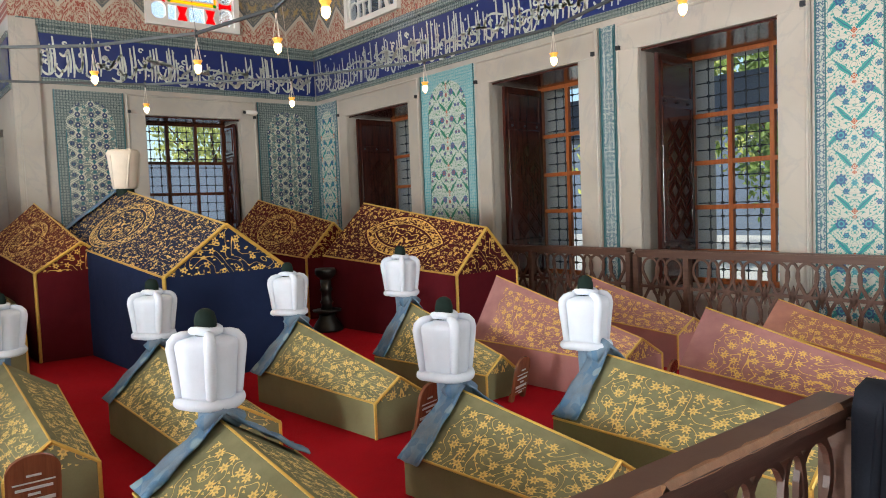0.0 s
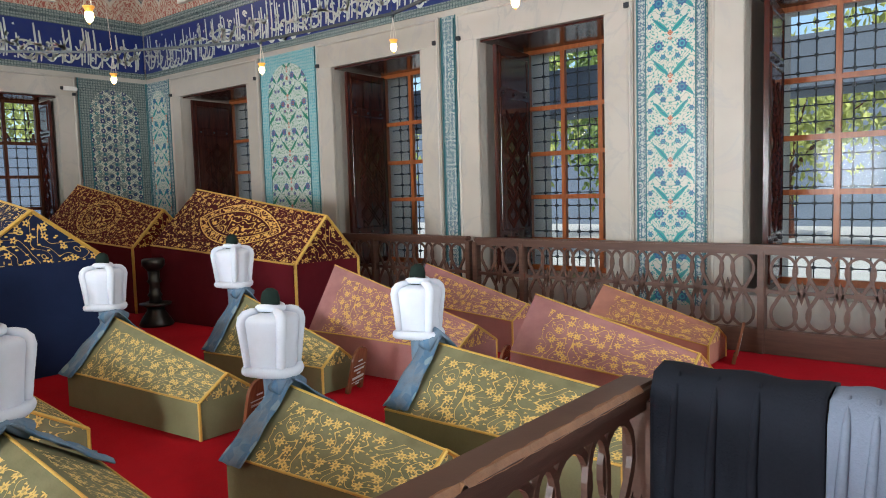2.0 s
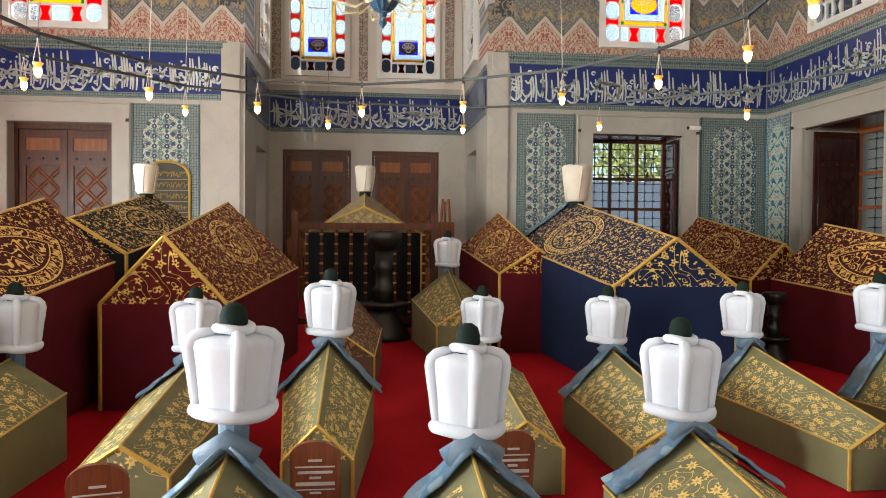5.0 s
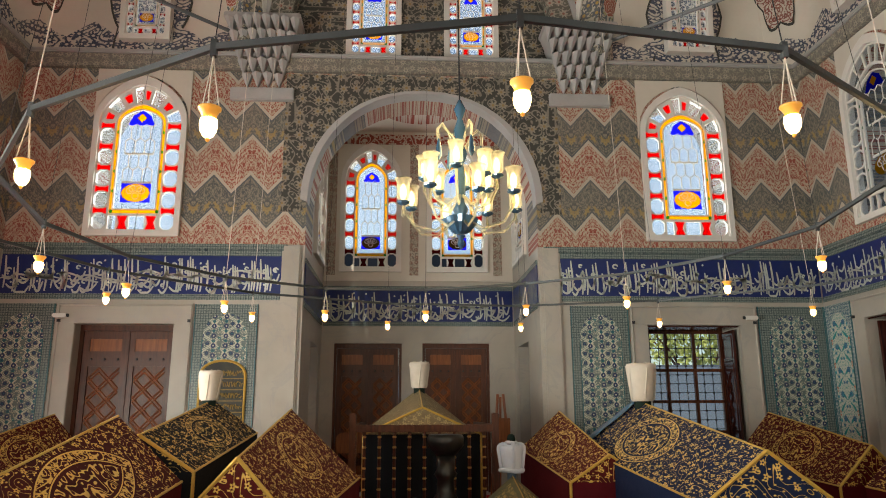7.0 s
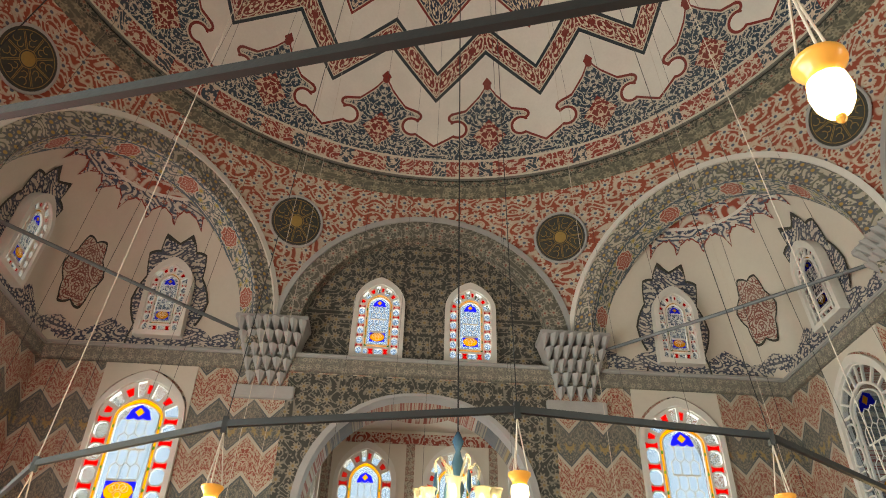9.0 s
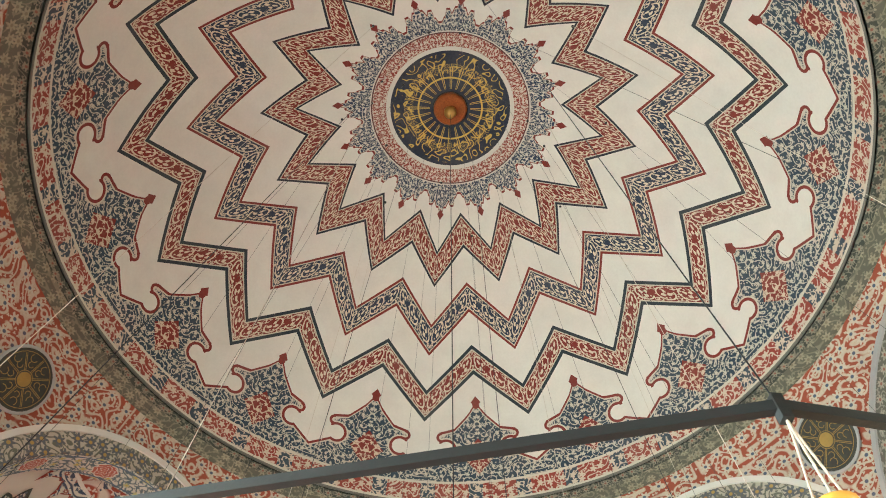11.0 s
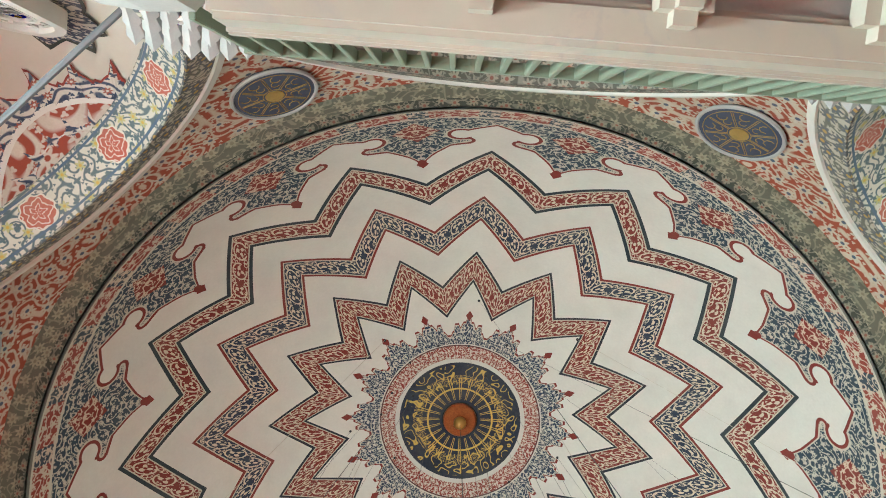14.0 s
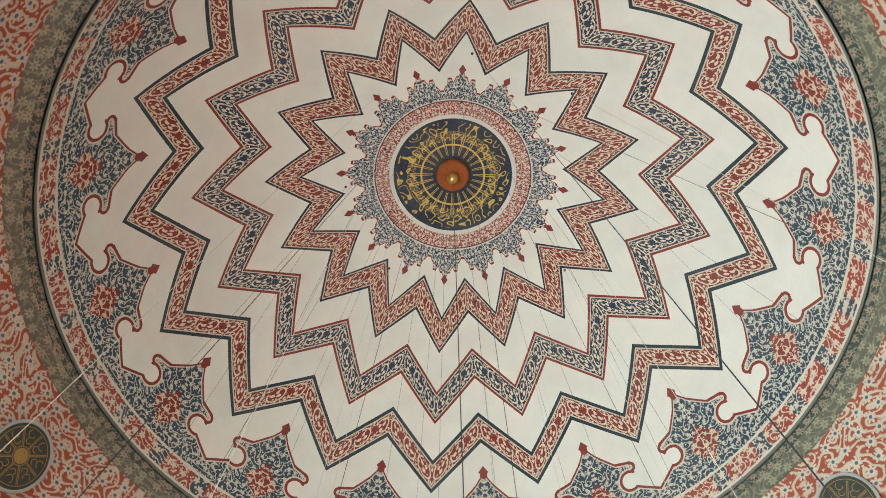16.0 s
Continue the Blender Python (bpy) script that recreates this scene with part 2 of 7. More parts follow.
def arabesque_mat(name, ground, motif, second, scale=4.5, rough=0.75, axes="xz", third=None, size=0.29, stem=0.032):
    k = Mat(name, rough)
    c = k.coord()
    x, y, z = k.xyz(c)
    p = k.vec(x.abs(), z) if axes == "xz" else c
    if axes == "xyz":
        p = k.vec(x.op("ARCTAN2", y) * 7.4, z - (x * x + y * y).sqrt())
    if axes == "top":
        p = k.vec(x, y - z)
    if axes == "arch":
        q = z - 8.95
        p = k.vec(q.op("ARCTAN2", x) * 2.9, (q * q + x * x).sqrt() + y)
    f, h = k.flowers(p, scale, 7, size, 0.5)
    l, _ = k.flowers(p, scale * 2.4, 3, 0.20, 1.0)
    col = k.mix(k.vines(p, scale * 0.8, stem).mx(l), ground, second)
    col = k.mix(f, col, motif)
    col = k.mix(h, col, third or ground)
    k.paint(k.worn(col, c, 1.5, 0.3, tuple(v * 0.6 for v in ground)))
    k.bump(k.noise(c, 25, 4.0), 0.005, 0.3)
    return k.m


def peony_mat():
    """Painted arch soffit: red peonies, small yellow flowers and blue-green scrolls on cream between blue lines."""
    k = Mat("painted_peony_band", 0.78)
    c = k.coord()
    x, y, z = k.xyz(c)
    q = z - 8.95
    v = y - 7.5
    s_ = q.op("ARCTAN2", x) * 2.6
    p = k.vec(s_, v)
    a = ((s_ / 1.36).frac() - 0.5) * 1.36
    r = (a * a + (v - 0.28) * (v - 0.28)).sqrt()
    ang = (v - 0.28).op("ARCTAN2", a)
    col = k.mix(k.scroll(p, 5.0, 0.05, 0.22, 4), (0.60, 0.57, 0.49), (0.085, 0.13, 0.15))
    f, h = k.flowers(p, 3.4, 6, 0.20, 0.7)
    col = k.mix(f, col, (0.46, 0.44, 0.20))
    col = k.mix(h, col, (0.55, 0.36, 0.06))
    rim = (ang * 9.0).cos() * 0.014 + 0.215
    col = k.mix(r.lt(rim + 0.02), col, (0.66, 0.62, 0.54))
    petal = (((ang * 5.0).sin() * 1.1 + (ang * 11.0).cos() * 0.4 + r * 40.0).sin()).abs().lt(0.36)
    col = k.mix(r.lt(rim), col, k.mix(petal, (0.42, 0.10, 0.065), (0.68, 0.56, 0.48)))
    col = k.mix(within(v, 0.015, 0.05).mx(within(v, 0.53, 0.565)), col, (0.07, 0.12, 0.19))
    k.paint(k.worn(col, c, 1.5, 0.22, (0.42, 0.38, 0.32)))
    k.bump(k.noise(c, 25, 4.0), 0.005, 0.3)
    return k.m


def dome_mat():
    """Painted dome: rosette, three sixteen-pointed zigzag bands, palmettes and borders, by the angle from the crown."""
    k = Mat("painted_dome_plaster", 0.8)
    c = k.coord()
    x, y, z = k.xyz(c)
    rr = (x * x + y * y).sqrt()
    phi = rr.op("ARCTAN2", z) * 57.29578
    th = x.op("ARCTAN2", y) * 57.29578
    cell = (th + 720.0).ping(11.25)            # 0 on a tip, 11.25 in a valley
    tri = cell / 11.25
    pol = k.vec(th * 0.115, phi * 0.121)
    fine = k.scroll(pol, 5.2, 0.030, 0.25, 5)
    wide = k.scroll(k.vec(cell * 0.118, phi * 0.121, 0.0), 5.0, 0.032, 0.20, 5)
    cream = k.worn((0.78, 0.75, 0.69), c, 0.9, 0.35, (0.54, 0.50, 0.46))
    navy, red, pale = (0.008, 0.014, 0.030), (0.20, 0.017, 0.011), (0.68, 0.58, 0.45)
    blue, teal = (0.012, 0.027, 0.062), (0.012, 0.025, 0.038)

    def arm(a, b):
        return 1.0 / (tri * (1 / b - 1 / a) + 1 / a)

    def filled(ground, s, v, strokes):
        """Chain of scrolled rings with leaves, along s and across v (0 to 1)."""
        a, b = (s * 3.0).frac() - 0.5, v - 0.5
        r = (a * a + b * b * 1.15).sqrt()
        ang = b.op("ARCTAN2", a)
        ring = (r - 0.40).abs().lt(0.036) * ((ang + s * 2.0).sin() * 0.5 + 0.62).gt(0.2)
        heart = ((ang * 3.0 + s * 9.0).cos() * 0.10 + 0.17 - r).gt(0.0) * r.gt(0.075)
        hook = ((a.abs() - 0.40) * (a.abs() - 0.40) + (b.abs() - 0.34) * (b.abs() - 0.34)).sqrt()
        leaf = k.flowers(k.vec(s * 3.0, v), 4.6, 3, 0.215, 0.9)[0]
        m = ring.mx(heart).mx(leaf * within(r, 0.24, 0.37)).mx(leaf * r.gt(0.46)).mx(within(hook, 0.07, 0.105))
        return k.mix(m, ground, strokes)

    col = cream
    for ii, io, oi, oo, ground, line, lw in ((21.9, 30.1, 29.3, 37.6, red, navy, 0.70), (36.6, 45.5, 42.8, 52.0, blue, red, 0.68), (49.7, 59.2, 55.8, 65.6, red, teal, 0.88)):
        e = phi - arm(oo, oi)                  # 0 on the outer edge
        i = phi - arm(io, ii)                  # 0 on the inner edge
        v = i / (i - e)
        inside = e.lt(0.0) * i.gt(0.0)
        col = k.mix(inside, col, line)
        col = k.mix(e.lt(-lw) * i.gt(lw), col, (0.62, 0.55, 0.45))
        col = k.mix(e.lt(-lw - 0.30) * i.gt(lw + 0.30), col, filled(ground, tri, (v - 0.16) / 0.68, pale))

    # palmettes that grow in from the rim between the tips, with a curled hook on each side
    def lobe(g):
        """The cream field, grown by g degrees."""
        mid = (cell - phi.gt(69.9 - g) * 0.9).lt(3.35 + g)
        edge = mid * (74.6 - cell * 0.60) + (1.0 - mid) * (67.7 - (cell - 3.4).mx(0.0) * 0.25 - (cell - 6.4).mx(0.0) * 0.72 - (cell - 9.4).mx(0.0) * 0.35)
        dc, dp = (cell - 4.75) * 0.94, phi - 71.0
        tipc, tipp = (cell - 3.75) * 0.94, phi - 68.7
        knob_ = (tipc * tipc + tipp * tipp).lt((0.95 - g) ** 2)
        return (phi.lt(edge + g) * (1.0 - knob_)).mx((dc * dc + dp * dp).lt((1.5 + g) ** 2) * (1.0 - knob_))

    palfill = k.mix(wide, (0.018, 0.044, 0.075), (0.56, 0.52, 0.44))
    far = 11.25 - cell
    heart = (far.abs() / 3.4 + ((phi - 72.6) / 3.6).abs()).lt(1.0)
    palfill = k.mix(heart, palfill, k.mix(wide, red, (0.64, 0.52, 0.40)))
    outer = phi.gt(60.0)
    col = k.mix(outer, col, k.mix(lobe(-0.06), k.mix(lobe(0.75), palfill, k.mix(lobe(0.46), (0.60, 0.55, 0.46), red)), col))
    knob = (far.abs() * 0.92 + (phi - 61.6).abs() * 0.8).lt(1.0).mx((far * far + (phi - 62.2) * (phi - 62.2)).lt(0.6))
    col = k.mix(knob, col, red)
    col = k.mix(phi.gt(77.6), col, (0.62, 0.57, 0.48))
    rim = k.mix(k.scroll(k.vec(th * 0.115, phi * 0.121), 4.4, 0.03, 0.27, 5), k.mix((th / 9.0).frac().lt(0.3), (0.28, 0.040, 0.026), (0.030, 0.055, 0.085)), (0.62, 0.52, 0.42))
    col = k.mix(within(phi, 78.05, 81.3), col, rim)
    col = k.mix(phi.gt(81.7), col, (0.16, 0.15, 0.13))
    # rosette with trefoil finials on the tips
    fin = 17.7 + (10.2 - cell).ramp(0.0, 1.4) * 0.9 + (8.2 - cell).ramp(0.0, 0.9) * 1.7 - (5.4 - cell).ramp(0.0, 0.9) * 0.9 + (4.3 - cell).ramp(0.0, 1.6) * 1.3 + (1.6 - cell).ramp(0.0, 0.9) * 1.2
    star = phi - fin
    near = phi.lt(24.0)
    rosefill = k.mix(k.scroll(k.vec(th * 0.062, phi * 0.121), 6.4, 0.034, 0.24, 4), (0.020, 0.040, 0.085), (0.64, 0.60, 0.52))
    col = k.mix(near * star.lt(0.30), col, red)
    col = k.mix(near * star.lt(-0.12), col, (0.62, 0.57, 0.48))
    col = k.mix(near * star.lt(-0.38), col, rosefill)
    tipm = (cell * 0.35 / 0.55 + (phi - 22.3).abs()).lt(1.15)
    col = k.mix(tipm, col, red)
    ringfill = k.mix(k.scroll(k.vec(th * 0.045, phi * 0.121), 7.0, 0.036, 0.26, 4), (0.26, 0.038, 0.026), (0.66, 0.58, 0.50))
    col = k.mix(phi.lt(16.0), col, (0.64, 0.60, 0.54))
    col = k.mix(phi.lt(15.75), col, (0.10, 0.03, 0.03))
    col = k.mix(phi.lt(15.5), col, ringfill)
    col = k.mix(phi.lt(12.75), col, (0.66, 0.63, 0.58))
    gold = (0.62, 0.43, 0.10)
    p2 = k.vec(x, y)
    ground = k.worn((0.010, 0.020, 0.050), c, 3.0, 0.5, (0.022, 0.024, 0.020))
    script = k.vines(p2, 3.4, 0.030, 0.6) * within(phi, 7.2, 11.3)
    loops = k.vines(k.vec(th * 0.05, phi * 0.3), 3.0, 0.05) * within(phi, 5.2, 9.6)
    fr = (th / 15.0).frac()
    rays = within(fr, 0.10, 0.18).mx(within(fr, 0.32, 0.40)) * within(phi, 4.0, 8.6)
    ringg = within(phi, 6.15, 6.5)
    disc = k.mix(script.mx(rays).mx(ringg).mx(loops * within(phi, 7.4, 9.2) * 0.6), ground, gold)
    disc = k.mix(phi.lt(3.5), disc, (0.012, 0.012, 0.014))
    col = k.mix(phi.lt(11.9), col, disc)
    k.paint(k.worn(col, c, 0.7, 0.12, (0.40, 0.36, 0.31)))
    k.bump(k.noise(c, 9, 6.0, 0.7), 0.01, 0.25)
    return k.m


def velvet_mat(name, ground, dense, oval, gold=(0.88, 0.57, 0.15)):
    """Velvet with raised metal-thread embroidery; u runs along the ridge and v down the slope, in metres."""
    k = Mat(name, 0.85)
    uv = k.coord("UV")
    u, v, _ = k.xyz(uv)
    if dense:
        f, h = k.flowers(uv, 7.6, 5, 0.185, 0.8)
        l, _ = k.flowers(uv, 13.5, 2, 0.14, 1.0)
        g = (f * (1.0 - h)).mx(k.vines(uv, 6.4, 0.011)).mx(l)
        inner = u.gt(0.05)
    else:
        f, h = k.flowers(uv, 10.5, 7, 0.24, 0.85)
        l, _ = k.flowers(k.vec(u * 0.7, v), 25.0, 3, 0.15, 1.0)
        inner = within(u, 0.16, 5.0) * v.gt(0.07)
        g = (f * (1.0 - h * 0.6)).mx(k.vines(uv, 8.0, 0.013)).mx(l * 0.9) * inner
    if oval:
        cu, cv, a, b, bow = oval
        e = ((u - cu) / a) * ((u - cu) / a) + ((v - cv) / b).abs().op("POWER", bow)      # a wreath, pointed at both ends where bow is 1
        ring = within(e, 0.66, 1.0) * k.scroll(uv, 10.0, 0.035, 0.24, 4)
        core = e.lt(0.50) * k.vines(k.vec(u * 1.4, v), 6.0, 0.045, 1.0)
        g = (g * e.gt(1.12)).mx(ring).mx(core).mx(within(e, 1.0, 1.05)).mx(within(e, 0.60, 0.64))
    fuzz = k.noise(uv, 7, 4.0).ramp(0.3, 0.75)
    base = k.mix(fuzz, tuple(c * 0.62 for c in ground), ground)
    sheen = k.noise(uv, 90, 2.0)
    thread = k.mix(sheen, tuple(c * 0.75 for c in gold), gold)
    k.paint(k.mix(g, base, thread))
    k.metal(g * 0.25)
    k.rough(0.9 - g * 0.45)
    k.b.inputs["Specular IOR Level"].default_value = 0.25
    k.b.inputs["Sheen Weight"].default_value = 0.04
    k.b.inputs["Sheen Tint"].default_value = (*ground, 1)
    k.bump(g + sheen * 0.25, 0.006, 0.7)
    return k.m


def cloth_mat(name, ground, scale=5.0, amount=0.35, rough=0.9, sheen=0.05, nap=0.5):
    k = Mat(name, rough, 0.0, 0.15)
    c = k.coord()
    k.paint(k.worn(ground, c, scale, amount, tuple(v * 0.55 for v in ground)))
    k.b.inputs["Sheen Weight"].default_value = sheen
    k.b.inputs["Sheen Tint"].default_value = (*ground, 1)
    k.bump(k.noise(c, 160, 2.0) * nap + k.noise(c, 7, 3.0) * 2.0, 0.006, nap)
    return k.m


def sash_mat():
    k = Mat("blue_brocade", 0.62)
    c = k.coord()
    f, h = k.flowers(c, 5.0, 7, 0.34, 0.7)
    col = k.mix(k.noise(c, 5, 4.0).ramp(0.35, 0.65), (0.07, 0.12, 0.18), (0.13, 0.24, 0.36))
    col = k.mix(f, col, (0.05, 0.15, 0.27))
    col = k.mix(h, col, (0.20, 0.30, 0.36))
    k.paint(k.worn(col, c, 8, 0.4, (0.22, 0.20, 0.17)))
    k.bump(k.noise(c, 120, 2.0) + f * 0.5, 0.005, 0.5)
    return k.m


def glass_mat(name, col, clear=0.75):
    """Coloured or clear pane: lets daylight straight through, with a little scatter and gloss."""
    m = bpy.data.materials.new(name)
    m.use_nodes = True
    t = m.node_tree
    t.nodes.remove(t.nodes["Principled BSDF"])
    tr, di, gl = (t.nodes.new("ShaderNodeBsdf" + n) for n in ("Transparent", "Translucent", "Glossy"))
    a, b = t.nodes.new("ShaderNodeMixShader"), t.nodes.new("ShaderNodeMixShader")
    tr.inputs[0].default_value = di.inputs[0].default_value = (*col, 1)
    gl.inputs["Roughness"].default_value = 0.08
    gl.inputs[0].default_value = (0.3, 0.3, 0.3, 1)
    a.inputs[0].default_value = 1 - clear
    t.links.new(tr.outputs[0], a.inputs[1]), t.links.new(di.outputs[0], a.inputs[2])
    b.inputs[0].default_value = 0.009
    t.links.new(a.outputs[0], b.inputs[1]), t.links.new(gl.outputs[0], b.inputs[2])
    t.links.new(b.outputs[0], t.nodes["Material Output"].inputs[0])
    return m


def glow_mat(name, col, strength):
    k = Mat(name, 0.3)
    k.paint(col)
    k.b.inputs["Emission Color"].default_value = (*col, 1)
    k.b.inputs["Emission Strength"].default_value = strength
    return k.m


def carpet_mat():
    k = Mat("red_carpet", 0.95, 0.0, 0.08)
    c = k.coord()
    n = k.noise(c, 1.1, 5.0).ramp(0.3, 0.75)
    col = k.mix(n, (0.30, 0.004, 0.010), (0.44, 0.007, 0.016))
    k.paint(k.worn(col, c, 9, 0.25, (0.20, 0.01, 0.015)))
    k.bump(k.noise(c, 220, 2.0), 0.004, 0.6)
    return k.m


MARBLE = marble_mat()
CHEVRON = chevron_mat()
DOME = dome_mat()
CARPET = carpet_mat()
TILE = ogee_tile_mat("glazed_tile_ogee", 0.42, (0.13, 0.17, 0.165), (0.50, 0.50, 0.40), (0.03, 0.045, 0.11), (0.02, 0.13, 0.15))
TILE_B = tile_panel_mat("glazed_tile_cream", 0.50, 2.685, (0.52, 0.52, 0.45), (0.03, 0.27, 0.25), (0.035, 0.10, 0.22), (0.06, 0.30, 0.34))
TILE_A = tile_panel_mat("glazed_tile_green_leaf", 0.50, -3.31, (0.50, 0.55, 0.50), (0.03, 0.20, 0.09), (0.035, 0.11, 0.26), (0.34, 0.10, 0.05))
BORDER_T = border_mat("turquoise_arabesque_tile", (0.09, 0.33, 0.37), (0.36, 0.50, 0.49), (0.30, 0.47, 0.47), 22.0)
BORDER = border_mat("turquoise_border_tile", (0.40, 0.45, 0.42), (0.05, 0.11, 0.18), (0.06, 0.17, 0.19), 17.0)
TEAL = plain("teal_fillet_tile", (0.05, 0.15, 0.17), 0.2, amount=0.3, bump=0)
BORDER_D = border_mat("grey_border_tile", (0.10, 0.135, 0.13), (0.25, 0.29, 0.26), (0.04, 0.06, 0.07), 22.0)
NAVY = plain("cobalt_tile", (0.014, 0.025, 0.13), 0.28, amount=0.4, tone=(0.03, 0.045, 0.10), bump=0.1, spec=0.2)
SCRIPT = plain("white_glaze", (0.52, 0.54, 0.50), 0.2, amount=0.2, bump=0)
SPANDREL = arabesque_mat("painted_grey_arabesque", (0.055, 0.053, 0.046), (0.30, 0.26, 0.20), (0.24, 0.22, 0.18), 4.0, third=(0.30, 0.21, 0.09))
ARCHBAND = arabesque_mat("painted_arch_band", (0.13, 0.122, 0.10), (0.40, 0.36, 0.29), (0.30, 0.285, 0.24), 3.8, axes="arch", third=(0.30, 0.11, 0.08))
CORNERBAND = arabesque_mat("painted_corner_arch_band", (0.48, 0.44, 0.36), (0.095, 0.105, 0.125), (0.12, 0.125, 0.10), 3.6, axes="arch", third=(0.44, 0.28, 0.07), size=0.36, stem=0.045)
CORNICE = arabesque_mat("painted_cornice_scrolls", (0.19, 0.18, 0.155), (0.38, 0.34, 0.27), (0.30, 0.27, 0.22), 6.0)
PENDENT = arabesque_mat("painted_red_pendentive", (0.30, 0.062, 0.03), (0.54, 0.49, 0.40), (0.54, 0.46, 0.36), 3.0, axes="xyz", third=(0.06, 0.10, 0.16), size=0.30, stem=0.055)
NICHE_STRIP = arabesque_mat("painted_niche_strip", (0.46, 0.40, 0.32), (0.24, 0.10, 0.07), (0.16, 0.13, 0.10), 7.0)
RING_L = arabesque_mat("painted_olive_cornice", (0.115, 0.110, 0.078), (0.30, 0.27, 0.19), (0.21, 0.195, 0.14), 3.4, axes="xyz", third=(0.20, 0.18, 0.12))
RING = arabesque_mat("painted_dark_cornice", (0.05, 0.052, 0.04), (0.27, 0.235, 0.17), (0.20, 0.185, 0.14), 4.2, axes="xyz", third=(0.24, 0.09, 0.06))
PLASTER = plain("cream_plaster", (0.64, 0.59, 0.51), 0.85, scale=0.8, amount=0.3, tone=(0.50, 0.45, 0.38))
ORN_BLUE = arabesque_mat("blue_stencil", (0.58, 0.53, 0.46), (0.025, 0.04, 0.085), (0.03, 0.045, 0.09), 5.0, stem=0.05, size=0.33)
ORN_RED = arabesque_mat("red_stencil", (0.30, 0.055, 0.032), (0.60, 0.53, 0.45), (0.58, 0.50, 0.42), 4.0, stem=0.045)
ORN_EDGE = plain("brick_red_paint", (0.27, 0.05, 0.035), 0.8)
NAVY_PAINT = plain("navy_wall_paint", (0.035, 0.055, 0.10), 0.8)
ORN_ROSE = arabesque_mat("brown_red_stencil", (0.54, 0.47, 0.40), (0.22, 0.05, 0.035), (0.20, 0.05, 0.04), 6.0, stem=0.05)
PEONY = peony_mat()
CROWN_RED = arabesque_mat("red_crown_stencil", (0.34, 0.065, 0.035), (0.66, 0.60, 0.52), (0.64, 0.58, 0.50), 1.7, axes="top", stem=0.06, size=0.22)
CROWN_BLUE = arabesque_mat("blue_crown_stencil", (0.66, 0.62, 0.55), (0.33, 0.075, 0.045), (0.03, 0.055, 0.115), 3.2, axes="top", stem=0.06, size=0.18)
WHITE = plain("white_gypsum", (0.72, 0.69, 0.64), 0.7, amount=0.15)
STONE = plain("grey_stone", (0.42, 0.41, 0.40), 0.7, scale=3, amount=0.3)
WALNUT = wood("dark_walnut", (0.135, 0.042, 0.017), (0.045, 0.013, 0.007), 0.35, spec=0.25)
INLAY = wood("red_brown_inlay", (0.36, 0.125, 0.040), (0.17, 0.050, 0.018), 0.35, spec=0.25)
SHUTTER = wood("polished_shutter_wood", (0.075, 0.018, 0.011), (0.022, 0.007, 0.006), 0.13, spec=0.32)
CASEMENT = wood("orange_casement_wood", (0.40, 0.125, 0.038), (0.24, 0.062, 0.02), 0.3)
RAILWOOD = wood("brown_painted_wood", (0.115, 0.062, 0.043), (0.075, 0.036, 0.026), 0.42, (0.1, 0.1, 1))
BAREWOOD = plain("bare_worn_wood", (0.30, 0.15, 0.075), 0.6, scale=30, amount=0.7)
PLACARD = wood("placard_wood", (0.22, 0.085, 0.040), (0.13, 0.045, 0.022), 0.25)
IRON = plain("wrought_iron", (0.035, 0.037, 0.042), 0.5, 0.6)
RODMETAL = plain("dark_grey_rod", (0.045, 0.052, 0.056), 0.45, 0.3)
RODMETAL_L = plain("weathered_grey_iron", (0.16, 0.175, 0.185), 0.5, 0.3)
BRONZE = plain("dark_bronze", (0.045, 0.042, 0.038), 0.38, 0.8)
BRASS = plain("brass", (0.72, 0.45, 0.14), 0.28, 0.9)
GILT = plain("dull_gold_paint", (0.34, 0.22, 0.055), 0.65, scale=12, amount=0.4)
GOLD = plain("gold_braid", (0.66, 0.42, 0.09), 0.45, 0.45, scale=40, amount=0.35)
LINEN = cloth_mat("white_turban_cloth", (0.64, 0.68, 0.76), 9, 0.14, nap=0.2)
CREAM = cloth_mat("cream_felt", (0.62, 0.55, 0.47), 7, 0.2)
FELT = cloth_mat("dark_green_felt", (0.012, 0.022, 0.018), 9, 0.3)
SASH = sash_mat()
OLIVE = cloth_mat("olive_velvet", (0.20, 0.19, 0.10))
PINK_V, PINK = (0.40, 0.185, 0.175), cloth_mat("dusty_pink_velvet", (0.40, 0.185, 0.175))
SALMON_V, SALMON = (0.46, 0.20, 0.145), cloth_mat("salmon_velvet", (0.46, 0.20, 0.145))
NAVY_V, NAVYV = (0.011, 0.020, 0.058), cloth_mat("navy_velvet", (0.011, 0.020, 0.058))
WINE = cloth_mat("wine_velvet", (0.105, 0.008, 0.014))
BLACK_V, BLACK = (0.012, 0.014, 0.018), cloth_mat("black_velvet", (0.012, 0.014, 0.018))
BROWN_V, BROWN = (0.14, 0.075, 0.055), cloth_mat("brown_velvet", (0.14, 0.075, 0.055))
COAT = cloth_mat("black_wool", (0.010, 0.012, 0.018), 6, 0.3)
COAT_G = cloth_mat("grey_blue_wool", (0.16, 0.19, 0.25), 6, 0.3)
CLEAR = glass_mat("clear_glass", (0.92, 0.95, 0.97), 0.97)
